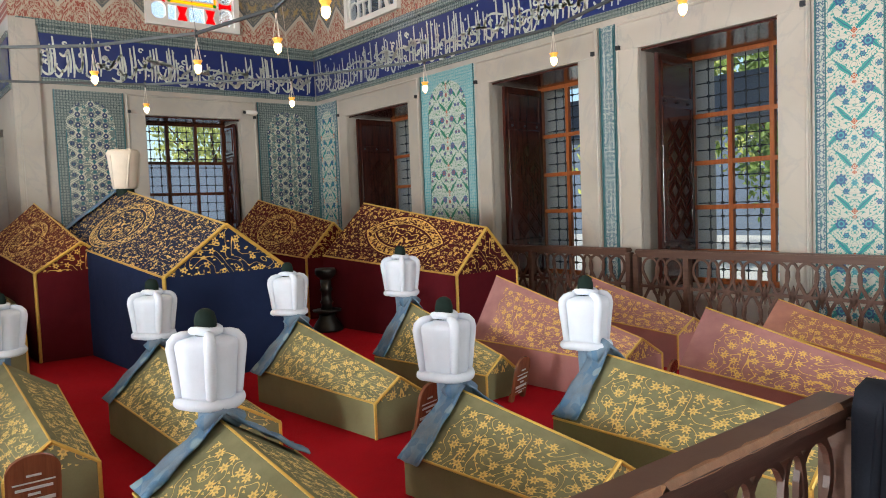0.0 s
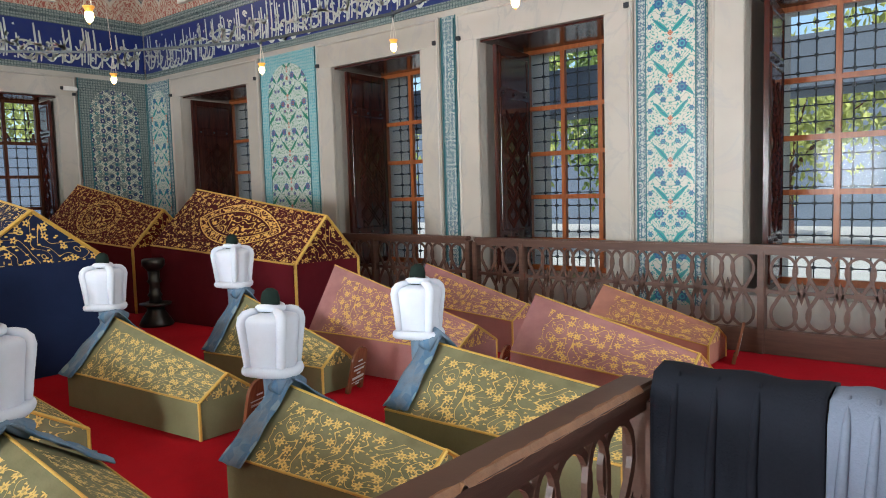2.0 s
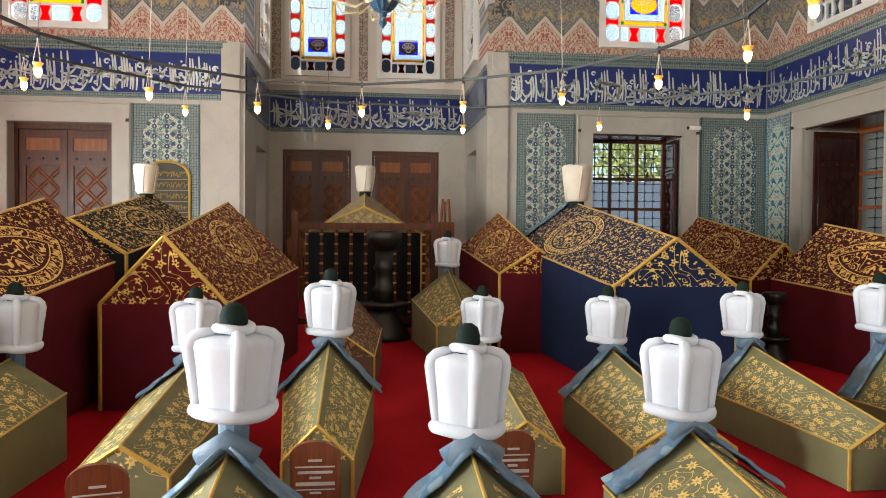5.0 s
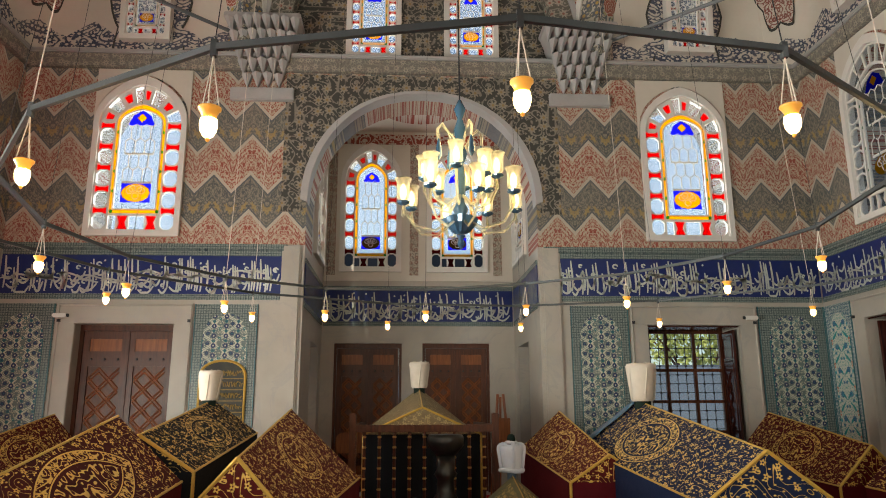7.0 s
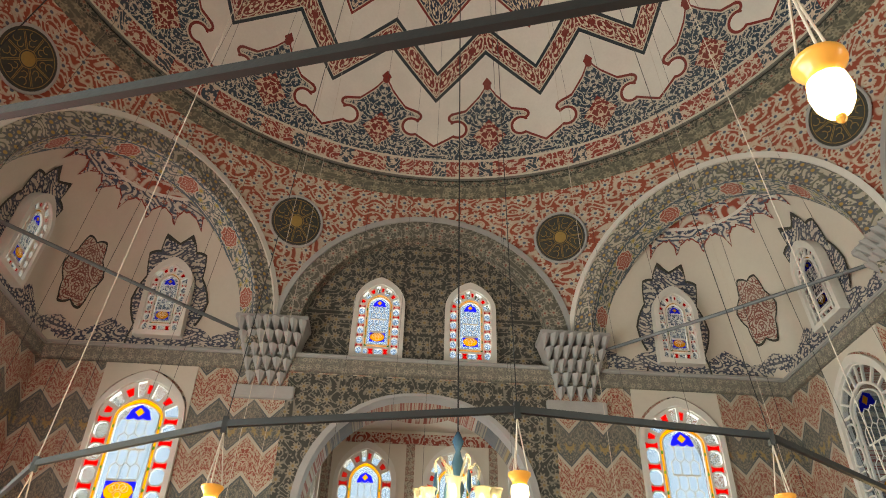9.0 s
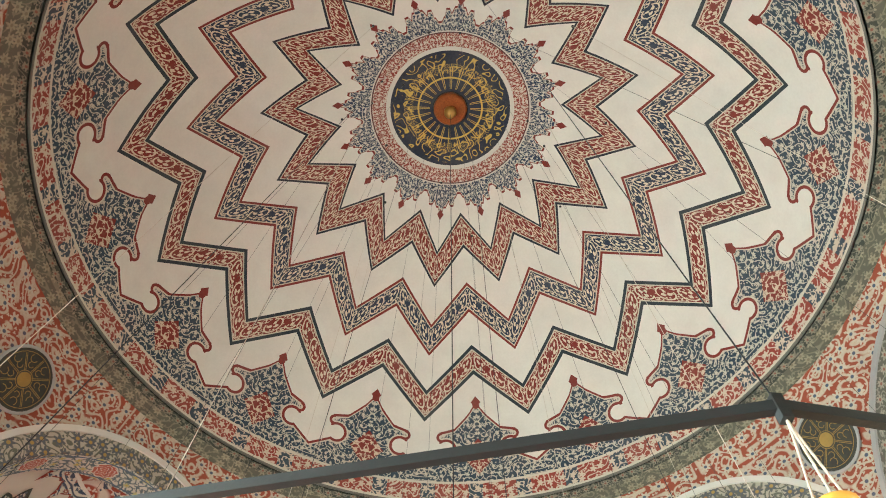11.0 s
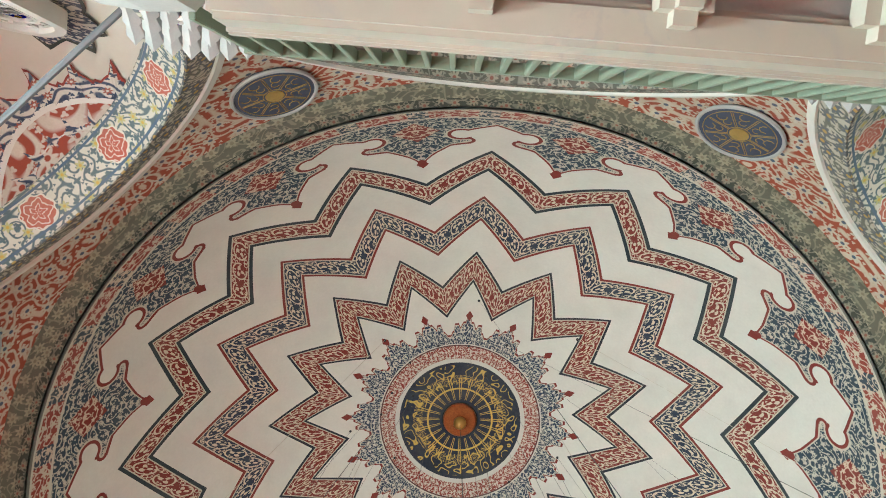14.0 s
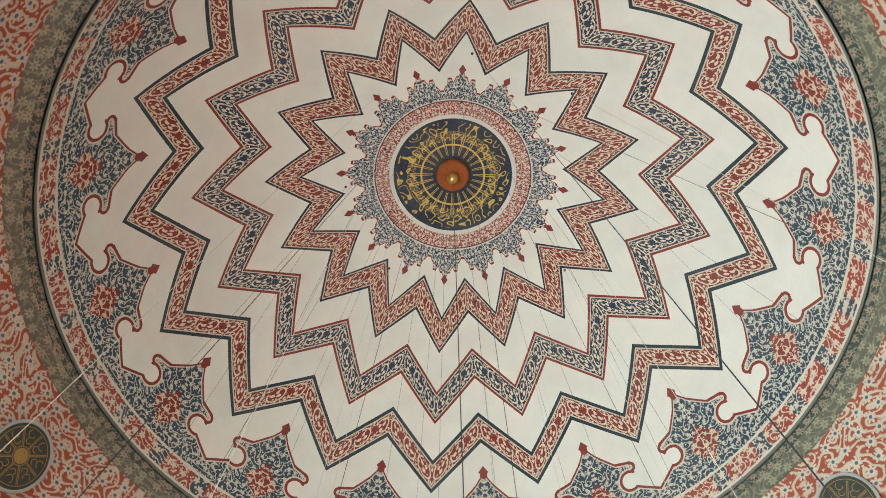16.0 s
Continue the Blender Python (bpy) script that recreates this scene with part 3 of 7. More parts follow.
# the last three are unlit copies of white, red and yellow, darkened in colour
PANE = {n: glass_mat(n + "_glass", c, cl) for n, c, cl in (
    ("white", (0.94, 0.96, 0.99), 0.95), ("red", (0.80, 0.03, 0.05), 0.75), ("blue", (0.03, 0.05, 0.75), 0.6),
    ("yellow", (0.82, 0.47, 0.05), 0.6), ("green", (0.05, 0.45, 0.15), 0.6), ("rose", (0.42, 0.04, 0.035), 0.5), ("dim_white", (0.22, 0.23, 0.26), 0.5), ("garnet", (0.16, 0.02, 0.02), 0.4), ("amber", (0.10, 0.06, 0.015), 0.4))}
LAMPGLASS = glow_mat("lit_bulb_glass", (1.0, 0.76, 0.40), 6.0)
LAMPCUP = glow_mat("amber_lamp_cup", (0.75, 0.36, 0.07), 0.3)
CRYSTAL = glass_mat("chandelier_glass", (0.93, 0.91, 0.80), 0.74)
BLUEGLASS = plain("blue_cut_glass", (0.05, 0.12, 0.20), 0.1, 0.2, amount=0.2, bump=0)

# ---- building helpers ----


def mesh_ob(name, bm, mat, parent=None, label="", smooth=False):
    me = bpy.data.meshes.new(name)
    bm.to_mesh(me)
    bm.free()
    for m in mat if isinstance(mat, (list, tuple)) else [mat]:
        me.materials.append(m)
    if smooth:
        for p in me.polygons:
            p.use_smooth = True
    ob = new(name, me)
    if parent:
        ob.parent = parent
    if label:
        ob["label"] = label
    return ob


part = mesh_ob


def thing(name, m, label, category, group="", kind=""):
    ob = new(name)
    ob.matrix_world = m
    return tagged(ob, label, category, group, kind)


def box(bm, x0, x1, y0, y1, z0, z1, bev=0.0):
    g = bmesh.ops.create_cube(bm, size=1.0, matrix=Matrix.Translation(((x0 + x1) / 2, (y0 + y1) / 2, (z0 + z1) / 2)) @ Matrix.Diagonal((x1 - x0, y1 - y0, z1 - z0, 1)))
    if bev:
        es = list({e for v in g["verts"] for e in v.link_edges})
        bmesh.ops.bevel(bm, geom=es, offset=bev, segments=2, affect="EDGES", clamp_overlap=True)
    return bm


def boxed(*args, bev=0.0):
    return box(bmesh.new(), *args, bev=bev)


def plate(outline, holes, y0, y1):
    """A plate in the xz-plane from y0 to y1, with holes through it."""
    bm = bmesh.new()
    edges = []
    for loop in (outline, *holes):
        vs = [bm.verts.new((u, y0, z)) for u, z in loop]
        edges += [bm.edges.new((vs[i], vs[(i + 1) % len(vs)])) for i in range(len(vs))]
    bmesh.ops.triangle_fill(bm, use_beauty=True, edges=edges, normal=(0, -1, 0))
    ext = bmesh.ops.extrude_face_region(bm, geom=bm.faces[:])
    bmesh.ops.translate(bm, vec=(0, y1 - y0, 0), verts=[v for v in ext["geom"] if isinstance(v, bmesh.types.BMVert)])
    bmesh.ops.recalc_face_normals(bm, faces=bm.faces[:])
    return bm


def rect(u0, u1, z0, z1):
    return [(u0, z0), (u1, z0), (u1, z1), (u0, z1)]


def arched(u0, u1, z0, zs, zt, n=8, sharp=0.9):
    """A loop with a pointed arch from the springing zs up to zt."""
    c, w = (u0 + u1) / 2, (u1 - u0) / 2
    right = [(c + w * math.cos(a) ** sharp, zs + (zt - zs) * math.sin(a)) for a in (i / n * math.pi / 2 for i in range(n))]
    left = [(2 * c - u, z) for u, z in reversed(right)]
    return [(u0, z0), (u1, z0), *right, (c, zt), *left]


def inset_loop(loop, d):
    cx, cz = sum(p[0] for p in loop) / len(loop), sum(p[1] for p in loop) / len(loop)
    w = max(p[0] for p in loop) - min(p[0] for p in loop)
    h = max(p[1] for p in loop) - min(p[1] for p in loop)
    zc = (max(p[1] for p in loop) + min(p[1] for p in loop)) / 2
    return [(cx + (u - cx) * (1 - 2 * d / w), zc + (z - zc) * (1 - 2 * d / h)) for u, z in loop]


def tube(bm, pts, r, n=8, closed=False, taper=None):
    """A round bar along points."""
    pts = [Vector(p) for p in pts]
    rings, s = [], None
    for i, p in enumerate(pts):
        a = pts[i - 1] if i or closed else p
        b = pts[(i + 1) % len(pts)] if i < len(pts) - 1 or closed else p
        d = (b - a).normalized()
        if s is None:
            s = d.orthogonal() if abs(d.z) > 0.95 else d.cross(Vector((0, 0, 1)))
        s = (s - d * s.dot(d)).normalized()
        u = d.cross(s)
        rad = r if taper is None else taper[i]
        rings.append([bm.verts.new(p + rad * (math.cos(k / n * math.tau) * s + math.sin(k / n * math.tau) * u)) for k in range(n)])
    m = len(rings)
    for i in range(m if closed else m - 1):
        q, w = rings[i], rings[(i + 1) % m]
        for k in range(n):
            bm.faces.new((q[k], q[(k + 1) % n], w[(k + 1) % n], w[k]))
    if not closed:
        bm.faces.new(rings[0][::-1])
        bm.faces.new(rings[-1])
    return bm


def lathe(profile, n=24, bm=None, at=(0, 0, 0), wave=0.0, lobes=0, capped=True):
    """A turned solid from (radius, height) pairs."""
    bm = bm or bmesh.new()
    rings = []
    for r, z in profile:
        rings.append([bm.verts.new((at[0] + r * (1 + wave * math.cos(lobes * k / n * math.tau)) * math.cos(k / n * math.tau),
                                    at[1] + r * (1 + wave * math.cos(lobes * k / n * math.tau)) * math.sin(k / n * math.tau), at[2] + z)) for k in range(n)])
    for a, b in zip(rings, rings[1:]):
        for k in range(n):
            bm.faces.new((a[k], a[(k + 1) % n], b[(k + 1) % n], b[k]))
    if capped:
        bm.faces.new(rings[0][::-1])
        bm.faces.new(rings[-1])
    return bm


def structure(name, bm, mat, m, label, category, smooth=False):
    ob = mesh_ob(name, bm, mat, smooth=smooth)
    ob.matrix_world = m
    return tagged(ob, label, category, kind="structure")


A = 7.5                                       # half the width of the square hall
FRONT, RIGHT, BACK, LEFTW = (pose(0, 0, 0, 0, 0, a) for a in (0, -90, 180, 90))
OPEN_TOP, ZB, ZC = 3.27, 4.72, 8.45           # lintel, top of the script band, upper cornice
DEEP = 1.0

# ---- floor, walls, vault ----
structure("floor", boxed(-A - 1, A + 1, -A - 1, 12, -0.3, 0.0), CARPET, Matrix(), "deep red wall-to-wall carpet over the whole floor", "carpet")


def half_lower(name, m, outline, holes, label, deep=DEEP):
    return structure(name, plate(outline, holes, A, A + deep), MARBLE, m, label, "wall")


W_FRONT = (4.12, 5.85)
D_FRONT = (-6.08, -4.38)
W_RIGHT = [(-6.30, -4.32), (-2.29, -0.61), (0.31, 1.97), (3.40, 5.15)]
SILL = 0.38
half_lower("wall_north_west", FRONT, rect(-A, -2.15, 0, ZB), [rect(*D_FRONT, 0.02, OPEN_TOP)], "veined pale marble wall with a doorway beside the niche")
half_lower("wall_north_east", FRONT, rect(2.15, A, 0, ZB), [rect(*W_FRONT, SILL, OPEN_TOP)], "veined pale marble wall with a deep window beside the niche")
half_lower("wall_east", RIGHT, rect(-A, A, 0, ZB), [rect(a, b, SILL, OPEN_TOP) for a, b in W_RIGHT], "pale marble wall pierced by four deep windows", 1.62)
half_lower("wall_west", LEFTW, rect(-A, A, 0, ZB), [rect(c - 0.85, c + 0.85, SILL, OPEN_TOP) for c in (-5.0, -1.3, 1.3, 5.0)], "pale marble wall with deep windows behind the visitors")
half_lower("wall_south", BACK, rect(-A, A, 0, ZB), [rect(c - 0.85, c + 0.85, SILL, OPEN_TOP) for c in (-4.9, 4.9)], "pale marble wall at the entrance side")

UPWIN = lambda c: arched(c - 0.78, c + 0.78, 4.95, 7.0, 7.85, sharp=1.42)
niche_edge = [(2.15 * math.cos(a) ** 0.92 if a < math.pi / 2 else -2.15 * abs(math.cos(a)) ** 0.92, 5.55 + 2.2 * math.sin(a)) for a in (i / 24 * math.pi for i in range(25))]
upper_out = [(-A, ZB), (-2.15, ZB), *[(u, z) for u, z in reversed(niche_edge)], (2.15, ZB), (A, ZB), (A, ZC), (-A, ZC)]
structure("upper_wall_north", plate(upper_out, [UPWIN(-5.27), UPWIN(5.07)], A, A + DEEP), CHEVRON, FRONT, "plaster stencilled with red and grey zigzag courses around the niche arch", "wall")
for nm, m, ws in (("upper_wall_east", RIGHT, (-5.3, 5.1)), ("upper_wall_west", LEFTW, (-5.1, 5.1)), ("upper_wall_south", BACK, (-5.1, 5.1))):
    structure(nm, plate(rect(-A, A, ZB, ZC), [UPWIN(c) for c in ws], A, A + DEEP), CHEVRON, m, "plaster stencilled with red and grey zigzag courses", "wall")

# painted field round the niche arch, framed
fld = [(-2.62, 5.35), (-2.2, 5.35), *[(u * 1.06, z + 0.05) for u, z in reversed(niche_edge)], (2.2, 5.35), (2.62, 5.35), (2.62, 8.1), (-2.62, 8.1)]
structure("trim_niche_field", plate(fld, [], A - 0.012, A + 0.02), SPANDREL, FRONT, "grey floral painted field round the niche arch", "wall painting")
ring_o = [(u * 1.055, z + 0.04) for u, z in niche_edge]
ring_i = [(u * 0.995, z - 0.01) for u, z in niche_edge]
structure("trim_niche_arch", plate(ring_i + ring_o[::-1], [], A - 0.05, A + 0.3), STONE, FRONT, "weathered grey stone moulding of the niche arch", "arch moulding")

for nm, m in (("north", FRONT), ("east", RIGHT), ("west", LEFTW), ("south", BACK)):
    # cornices: a thin band over the script and the upper cornice with its ledge
    spans = [(-A, -2.45), (2.25, A)] if nm == "north" else [(-A, A)]
    for i, (a, b) in enumerate(spans):
        structure(f"trim_band_{nm}_{i}", boxed(a, b, A - 0.05, A + 0.01, 4.60, 4.72, bev=0.012), BORDER_D, m, "narrow grey patterned cornice strip", "cornice")
    structure(f"trim_cornice_{nm}", boxed(-A, A, A - 0.09, A + 0.02, 8.13, 8.42, bev=0.02), CORNICE, m, "painted grey patterned cornice under the vaults", "cornice")
    structure(f"trim_ledge_{nm}", boxed(-A, A, A - 0.13, A + 0.02, 8.42, 8.5, bev=0.02), STONE, m, "thin stone ledge", "cornice")

# octagonal zone: four flat tympana, four corner vaults, pendentives
RO, RI, ZSP, SPH = 3.11, 2.62, 8.95, 8.12


def half_ring(r0, r1, n=28):
    o = [(r1 * math.cos(a), ZSP + r1 * math.sin(a)) for a in (i / n * math.pi for i in range(n + 1))]
    q = [(r0 * math.cos(a), ZSP + r0 * math.sin(a)) for a in (i / n * math.pi for i in range(n + 1))]
    return [(r1, 8.5), *o, (-r1, 8.5), (-r0, 8.5), *q[::-1], (r0, 8.5)]


TW = [arched(c - 0.46, c + 0.46, 8.68, 9.9, 10.42) for c in (-0.98, 0.98)]
for nm, m in (("north", FRONT), ("east", RIGHT), ("west", LEFTW), ("south", BACK)):
    back = [(2.9, 8.4), *[(2.9 * math.cos(a), ZSP + 2.9 * math.sin(a)) for a in (i / 28 * math.pi for i in range(29))], (-2.9, 8.4)]
    structure(f"tympanum_{nm}", plate(back, TW if nm != "south" else [], A + 0.28, A + 0.6), SPANDREL, m, "dark grey floral painted tympanum with paired windows", "wall painting")
for i in range(8):
    m = pose(0, 0.28 if i == 4 else 0, 0, 0, 0, -45 * i)
    structure(f"trim_arch_{i}", plate(half_ring(RI, RO), [], A - 0.06, A + 0.62), ARCHBAND if i % 2 == 0 else CORNERBAND, m, "painted arch band of grey blossoms", "arch")
    structure(f"trim_arch_edge_{i}", plate(half_ring(RO - 0.07, RO + 0.05), [], A - 0.1, A + (0.5 if i == 4 else 0.1)), STONE if i in (0, 2, 6) else WHITE, m, "pale stone edge of the arch", "arch moulding")

for i in range(4):                             # corner vaults
    bm = bmesh.new()
    na, nb = 56, 24
    grid = []
    for j in range(nb + 1):
        be = j / nb * math.pi / 2
        row = []
        for k in range(na + 1):
            al = -math.pi / 2 + math.pi * k / na
            q = abs(al)
            r = min(2.2 / math.cos(q - math.pi / 4), 3.05 - (0.5 * min(1, be / 0.2) if q < 0.7 else 0))
            r = r + (2.95 - r) * math.sin(be) ** 2
            row.append(bm.verts.new((r * math.sin(al) * math.cos(be), A + 0.02 + r * math.cos(al) * math.cos(be), (8.42 if j == 0 else ZSP - 0.4) + 3.3 * math.sin(be))))
        grid.append(row)
    for j in range(nb):
        for k in range(na):
            bm.faces.new((grid[j][k], grid[j][k + 1], grid[j + 1][k + 1], grid[j + 1][k]))
    structure(f"corner_vault_{i}", bm, PLASTER, pose(0, 0, 0, 0, 0, -45 - 90 * i), "cream plastered corner half-vault with painted ornament", "vault", smooth=True)

bm = bmesh.new()                               # pendentives between the arches
nd, nz = 160, 10
cols = []
for k in range(nd):
    th = k / nd * math.tau
    d = (math.degrees(th) + 22.5) % 45 - 22.5
    rho = min(A / math.cos(radians(d)), SPH - 0.001)
    zmin = ZSP + math.sqrt(max(SPH ** 2 - rho ** 2, 0))
    col = []
    for j in range(nz + 1):
        z = zmin + (12.63 - zmin) * j / nz
        r = math.sqrt(max(SPH ** 2 - (z - ZSP) ** 2, 0))
        col.append(bm.verts.new((r * math.sin(th), r * math.cos(th), z)))
    cols.append(col)
for k in range(nd):
    a, b = cols[k], cols[(k + 1) % nd]
    for j in range(nz):
        bm.faces.new((a[j], b[j], b[j + 1], a[j + 1]))
structure("pendentives", bm, PENDENT, Matrix(), "red painted pendentives with pale scrolls under the dome", "vault", smooth=True)
bm = lathe([(7.30, 12.56), (7.20, 12.56), (7.18, 12.61), (7.13, 12.64), (7.05, 12.72), (7.01, 12.74), (7.01, 12.77), (6.94, 12.78), (6.94, 12.82), (7.6, 12.82)], 128)
bmesh.ops.delete(bm, geom=[f for f in bm.faces if len(f.verts) > 4], context="FACES")
ring = structure("trim_dome_ring", bm, [RING, RING_L], Matrix(), "painted moulded ring of olive and dark bands at the foot of the dome", "cornice", smooth=True)
for p in ring.data.polygons:
    p.material_index = 1 if math.hypot(p.center.x, p.center.y) > 7.08 else 0
bm = bmesh.new()
R_D, Z_D = 6.97, 11.85
rows_ = []
for j in range(49):
    ph = radians(82.2 * j / 48)
    rows_.append([bm.verts.new((R_D * math.sin(ph) * math.sin(k / 128 * math.tau), R_D * math.sin(ph) * math.cos(k / 128 * math.tau), R_D * math.cos(ph))) for k in range(128)] if j else [bm.verts.new((0, 0, R_D))])
for j in range(48):
    for k in range(128):
        a, b = rows_[j], rows_[j + 1]
        if j == 0:
            bm.faces.new((a[0], b[k], b[(k + 1) % 128]))
        else:
            bm.faces.new((a[k], b[k], b[(k + 1) % 128], a[(k + 1) % 128]))
structure("ceiling", bm, DOME, Matrix.Translation((0, 0, Z_D)), "painted dome with star-shaped zigzag bands round a gilded inscription disc", "dome", smooth=True)
structure("roof_shell", lathe([(8.3, 12.2), (8.2, 13.0), (7.4, 16.0), (3.0, 19.2), (0.2, 19.6), (0.1, 20.0), (3.5, 19.6), (8.0, 17.0), (8.7, 13.0), (8.7, 12.2)], 48, capped=False), STONE, Matrix(), "plain outer shell above the dome", "roof")

MEDAL_B = plain("dull_blue_paint", (0.045, 0.060, 0.105), 0.7, scale=5, amount=0.4, tone=(0.08, 0.07, 0.06))
MEDAL = plain("dark_olive_paint", (0.030, 0.032, 0.030), 0.7, scale=5, amount=0.4, tone=(0.10, 0.09, 0.05))
# medallions on the pendentives
for i in range(8):
    th = 22.5 + 45 * i
    zc = 11.95 if i in (3, 4) else 11.5        # the entrance side sits a little higher
    th += {3: -2.2, 4: 2.0}.get(i, 0.0)
    r = math.sqrt(SPH ** 2 - (zc - ZSP) ** 2)
    tilt = math.degrees(math.asin((zc - ZSP) / SPH))
    med = thing("medallion", pose(0, 0, 0, 0, 0, -th) @ pose(0, r - 0.06, zc, tilt, 0, 0) @ pose(0, 0, 0, 90, 0, 0), "dark round painted medallion with a fine gilded rosette", "medallion", "medallions round the dome", "structure")
    part("disc", lathe([(0.56, -0.05), (0.56, 0.02), (0.5, 0.03)], 36), MEDAL_B if i in (3, 4) else MEDAL, med)
    part("rim", tube(bmesh.new(), [(0.57 * math.cos(a), 0.57 * math.sin(a), 0.02) for a in (j / 36 * math.tau for j in range(36))], 0.03, 6, True), STONE, med)
    sb = lathe([(0.13, 0.025), (0.13, 0.04), (0.1, 0.045)], 20)
    for j in range(8):
        a = j / 8 * math.tau
        for o in (-0.03, 0.03):
            tube(sb, [(r_ * math.cos(a + o * 0.14 / r_ * 3), r_ * math.sin(a + o * 0.14 / r_ * 3), 0.032) for r_ in (0.15, 0.46)], 0.006, 4)
        for r_, k_ in ((0.27, 0.055), (0.39, 0.07)):
            ca = a + math.pi / 8
            tube(sb, [(r_ * math.cos(ca) + k_ * math.cos(w_), r_ * math.sin(ca) + k_ * math.sin(w_), 0.032) for w_ in (ca + 0.6 + q * 0.75 for q in range(6))], 0.007, 4)
    for rr_ in (0.155, 0.485):
        tube(sb, [(rr_ * math.cos(w_), rr_ * math.sin(w_), 0.032) for w_ in (q / 32 * math.tau for q in range(32))], 0.006, 4, True)
    part("rosette", sb, GILT, med, "fine gilded strokes")


def corbel_mesh():
    """Stalactite corbel: stepped rows of small facetted cells on a block."""
    bm = bmesh.new()
    box(bm, -0.60, 0.60, -0.10, 0.2, 7.52, 7.78, bev=0.02)
    for lvl in range(5):
        n, w, out = 4 + lvl, 0.40 + 0.075 * lvl, 0.08 + 0.09 * lvl
        z0 = 7.78 + lvl * 0.25
        for j in range(n):
            x = -w + 2 * w * (j + 0.5) / n
            s = 2 * w / n * 0.49
            dep = out + 0.12 * (1 - (x / w) ** 2)
            vs = [bm.verts.new(p) for p in ((x, -dep * 0.35, z0), (x - s, -dep, z0 + 0.24), (x, -dep - 0.09, z0 + 0.24), (x + s, -dep, z0 + 0.24), (x - s, 0.15, z0 + 0.24), (x + s, 0.15, z0 + 0.24), (x, 0.15, z0))]
            for f in ((0, 2, 1), (0, 3, 2), (1, 2, 3, 5, 4), (0, 1, 4, 6), (0, 6, 5, 3)):
                bm.faces.new([vs[q] for q in f])
    box(bm, -0.72, 0.72, -0.48, 0.2, 9.03, 9.14, bev=0.02)
    return bm


corbel0 = tagged(mesh_ob("corbel", corbel_mesh(), STONE), "grey stone stalactite corbel carved with facetted cells", "corbel", "corbels under the arches", "structure")
first = True
for i in range(8):
    th = 22.5 + 45 * i
    # turned to lie along the hall's walls
    side = pose(0, 0, 0, 0, 0, -90 * round((th - 0.01) / 90)) @ pose(3.06 if (th % 90) < 45 else -3.06, A, 0)
    if first:
        corbel0.matrix_world, first = side, False
    else:
        copy_thing(corbel0, side)

# iron tie rods across the corner vaults
for i in range(4):
    rod = structure(f"tie_rod_{i}", bmesh.new(), RODMETAL_L, pose(0, 0, 0, 0, 0, -90 * i), "grey iron tie rod across the corner vault", "tie rod")
    bm = tube(bmesh.new(), [(3.50, 7.45, 8.85), (5.5, 5.48, 8.85), (7.45, 3.50, 8.85)], 0.036, 8)
    bm.to_mesh(rod.data)
    bm.free()

# niche behind the arch
NB = 10.6
structure("niche_wall_back", plate(rect(-2.75, 2.75, 0, 8.2), [rect(-1.86, -0.37, 0.05, 3.22), rect(0.09, 1.58, 0.05, 3.22), *[arched(c - 0.62, c + 0.62, 4.95, 7.0, 7.75) for c in (-1.10, 0.88)]], NB, NB + 0.6), MARBLE, Matrix(), "pale marble back wall of the niche with two cupboard openings", "wall")
for nm, sx in (("west", -1), ("east", 1)):
    hole = [[(8.8, 0.4), (10.1, 0.4), (10.1, 3.1), (8.8, 3.1)], arched(8.75, 10.15, 4.95, 7.0, 7.75)]
    bm = plate(rect(A + DEEP, NB, 0, 8.2), hole, 0, 0.6)
    m = Matrix(((0, sx, 0, sx * 2.15), (1, 0, 0, 0), (0, 0, 1, 0), (0, 0, 0, 1)))
    bmesh.ops.transform(bm, matrix=m, verts=bm.verts[:])
    bmesh.ops.recalc_face_normals(bm, faces=bm.faces[:])
    structure(f"niche_wall_{nm}", bm, MARBLE, Matrix(), "marble side wall of the niche with a window", "wall")
structure("niche_upper_lining", plate(rect(-2.14, 2.14, 4.62, 8.2), [arched(c - 0.62, c + 0.62, 4.95, 7.0, 7.75) for c in (-1.10, 0.88)], NB - 0.02, NB), PLASTER, Matrix(), "cream plaster above the niche cupboards", "wall")
structure("niche_ceiling", boxed(-2.7, 2.7, A + DEEP, NB + 0.6, 8.2, 8.6), PLASTER, Matrix(), "cream plaster ceiling of the niche", "ceiling")
structure("niche_ceiling_rose", lathe([(0.9, 8.19), (0.9, 8.16), (0.5, 8.15)], 32, at=(0, 9.1, 0)), ORN_RED, Matrix(), "red painted rosette on the niche ceiling", "wall painting")
structure("trim_niche_frieze", boxed(-2.14, 2.14, NB - 0.05, NB - 0.02, 7.88, 8.12), ORN_RED, Matrix(), "painted frieze of the niche", "wall painting")
for i, u in enumerate((-1.99, -0.11, 1.80)):
    structure(f"trim_niche_strip_{i}", boxed(u - 0.10, u + 0.10, NB - 0.035, NB - 0.018, 4.75, 7.88), NICHE_STRIP, Matrix(), "floral painted strip between the niche windows", "wall painting")


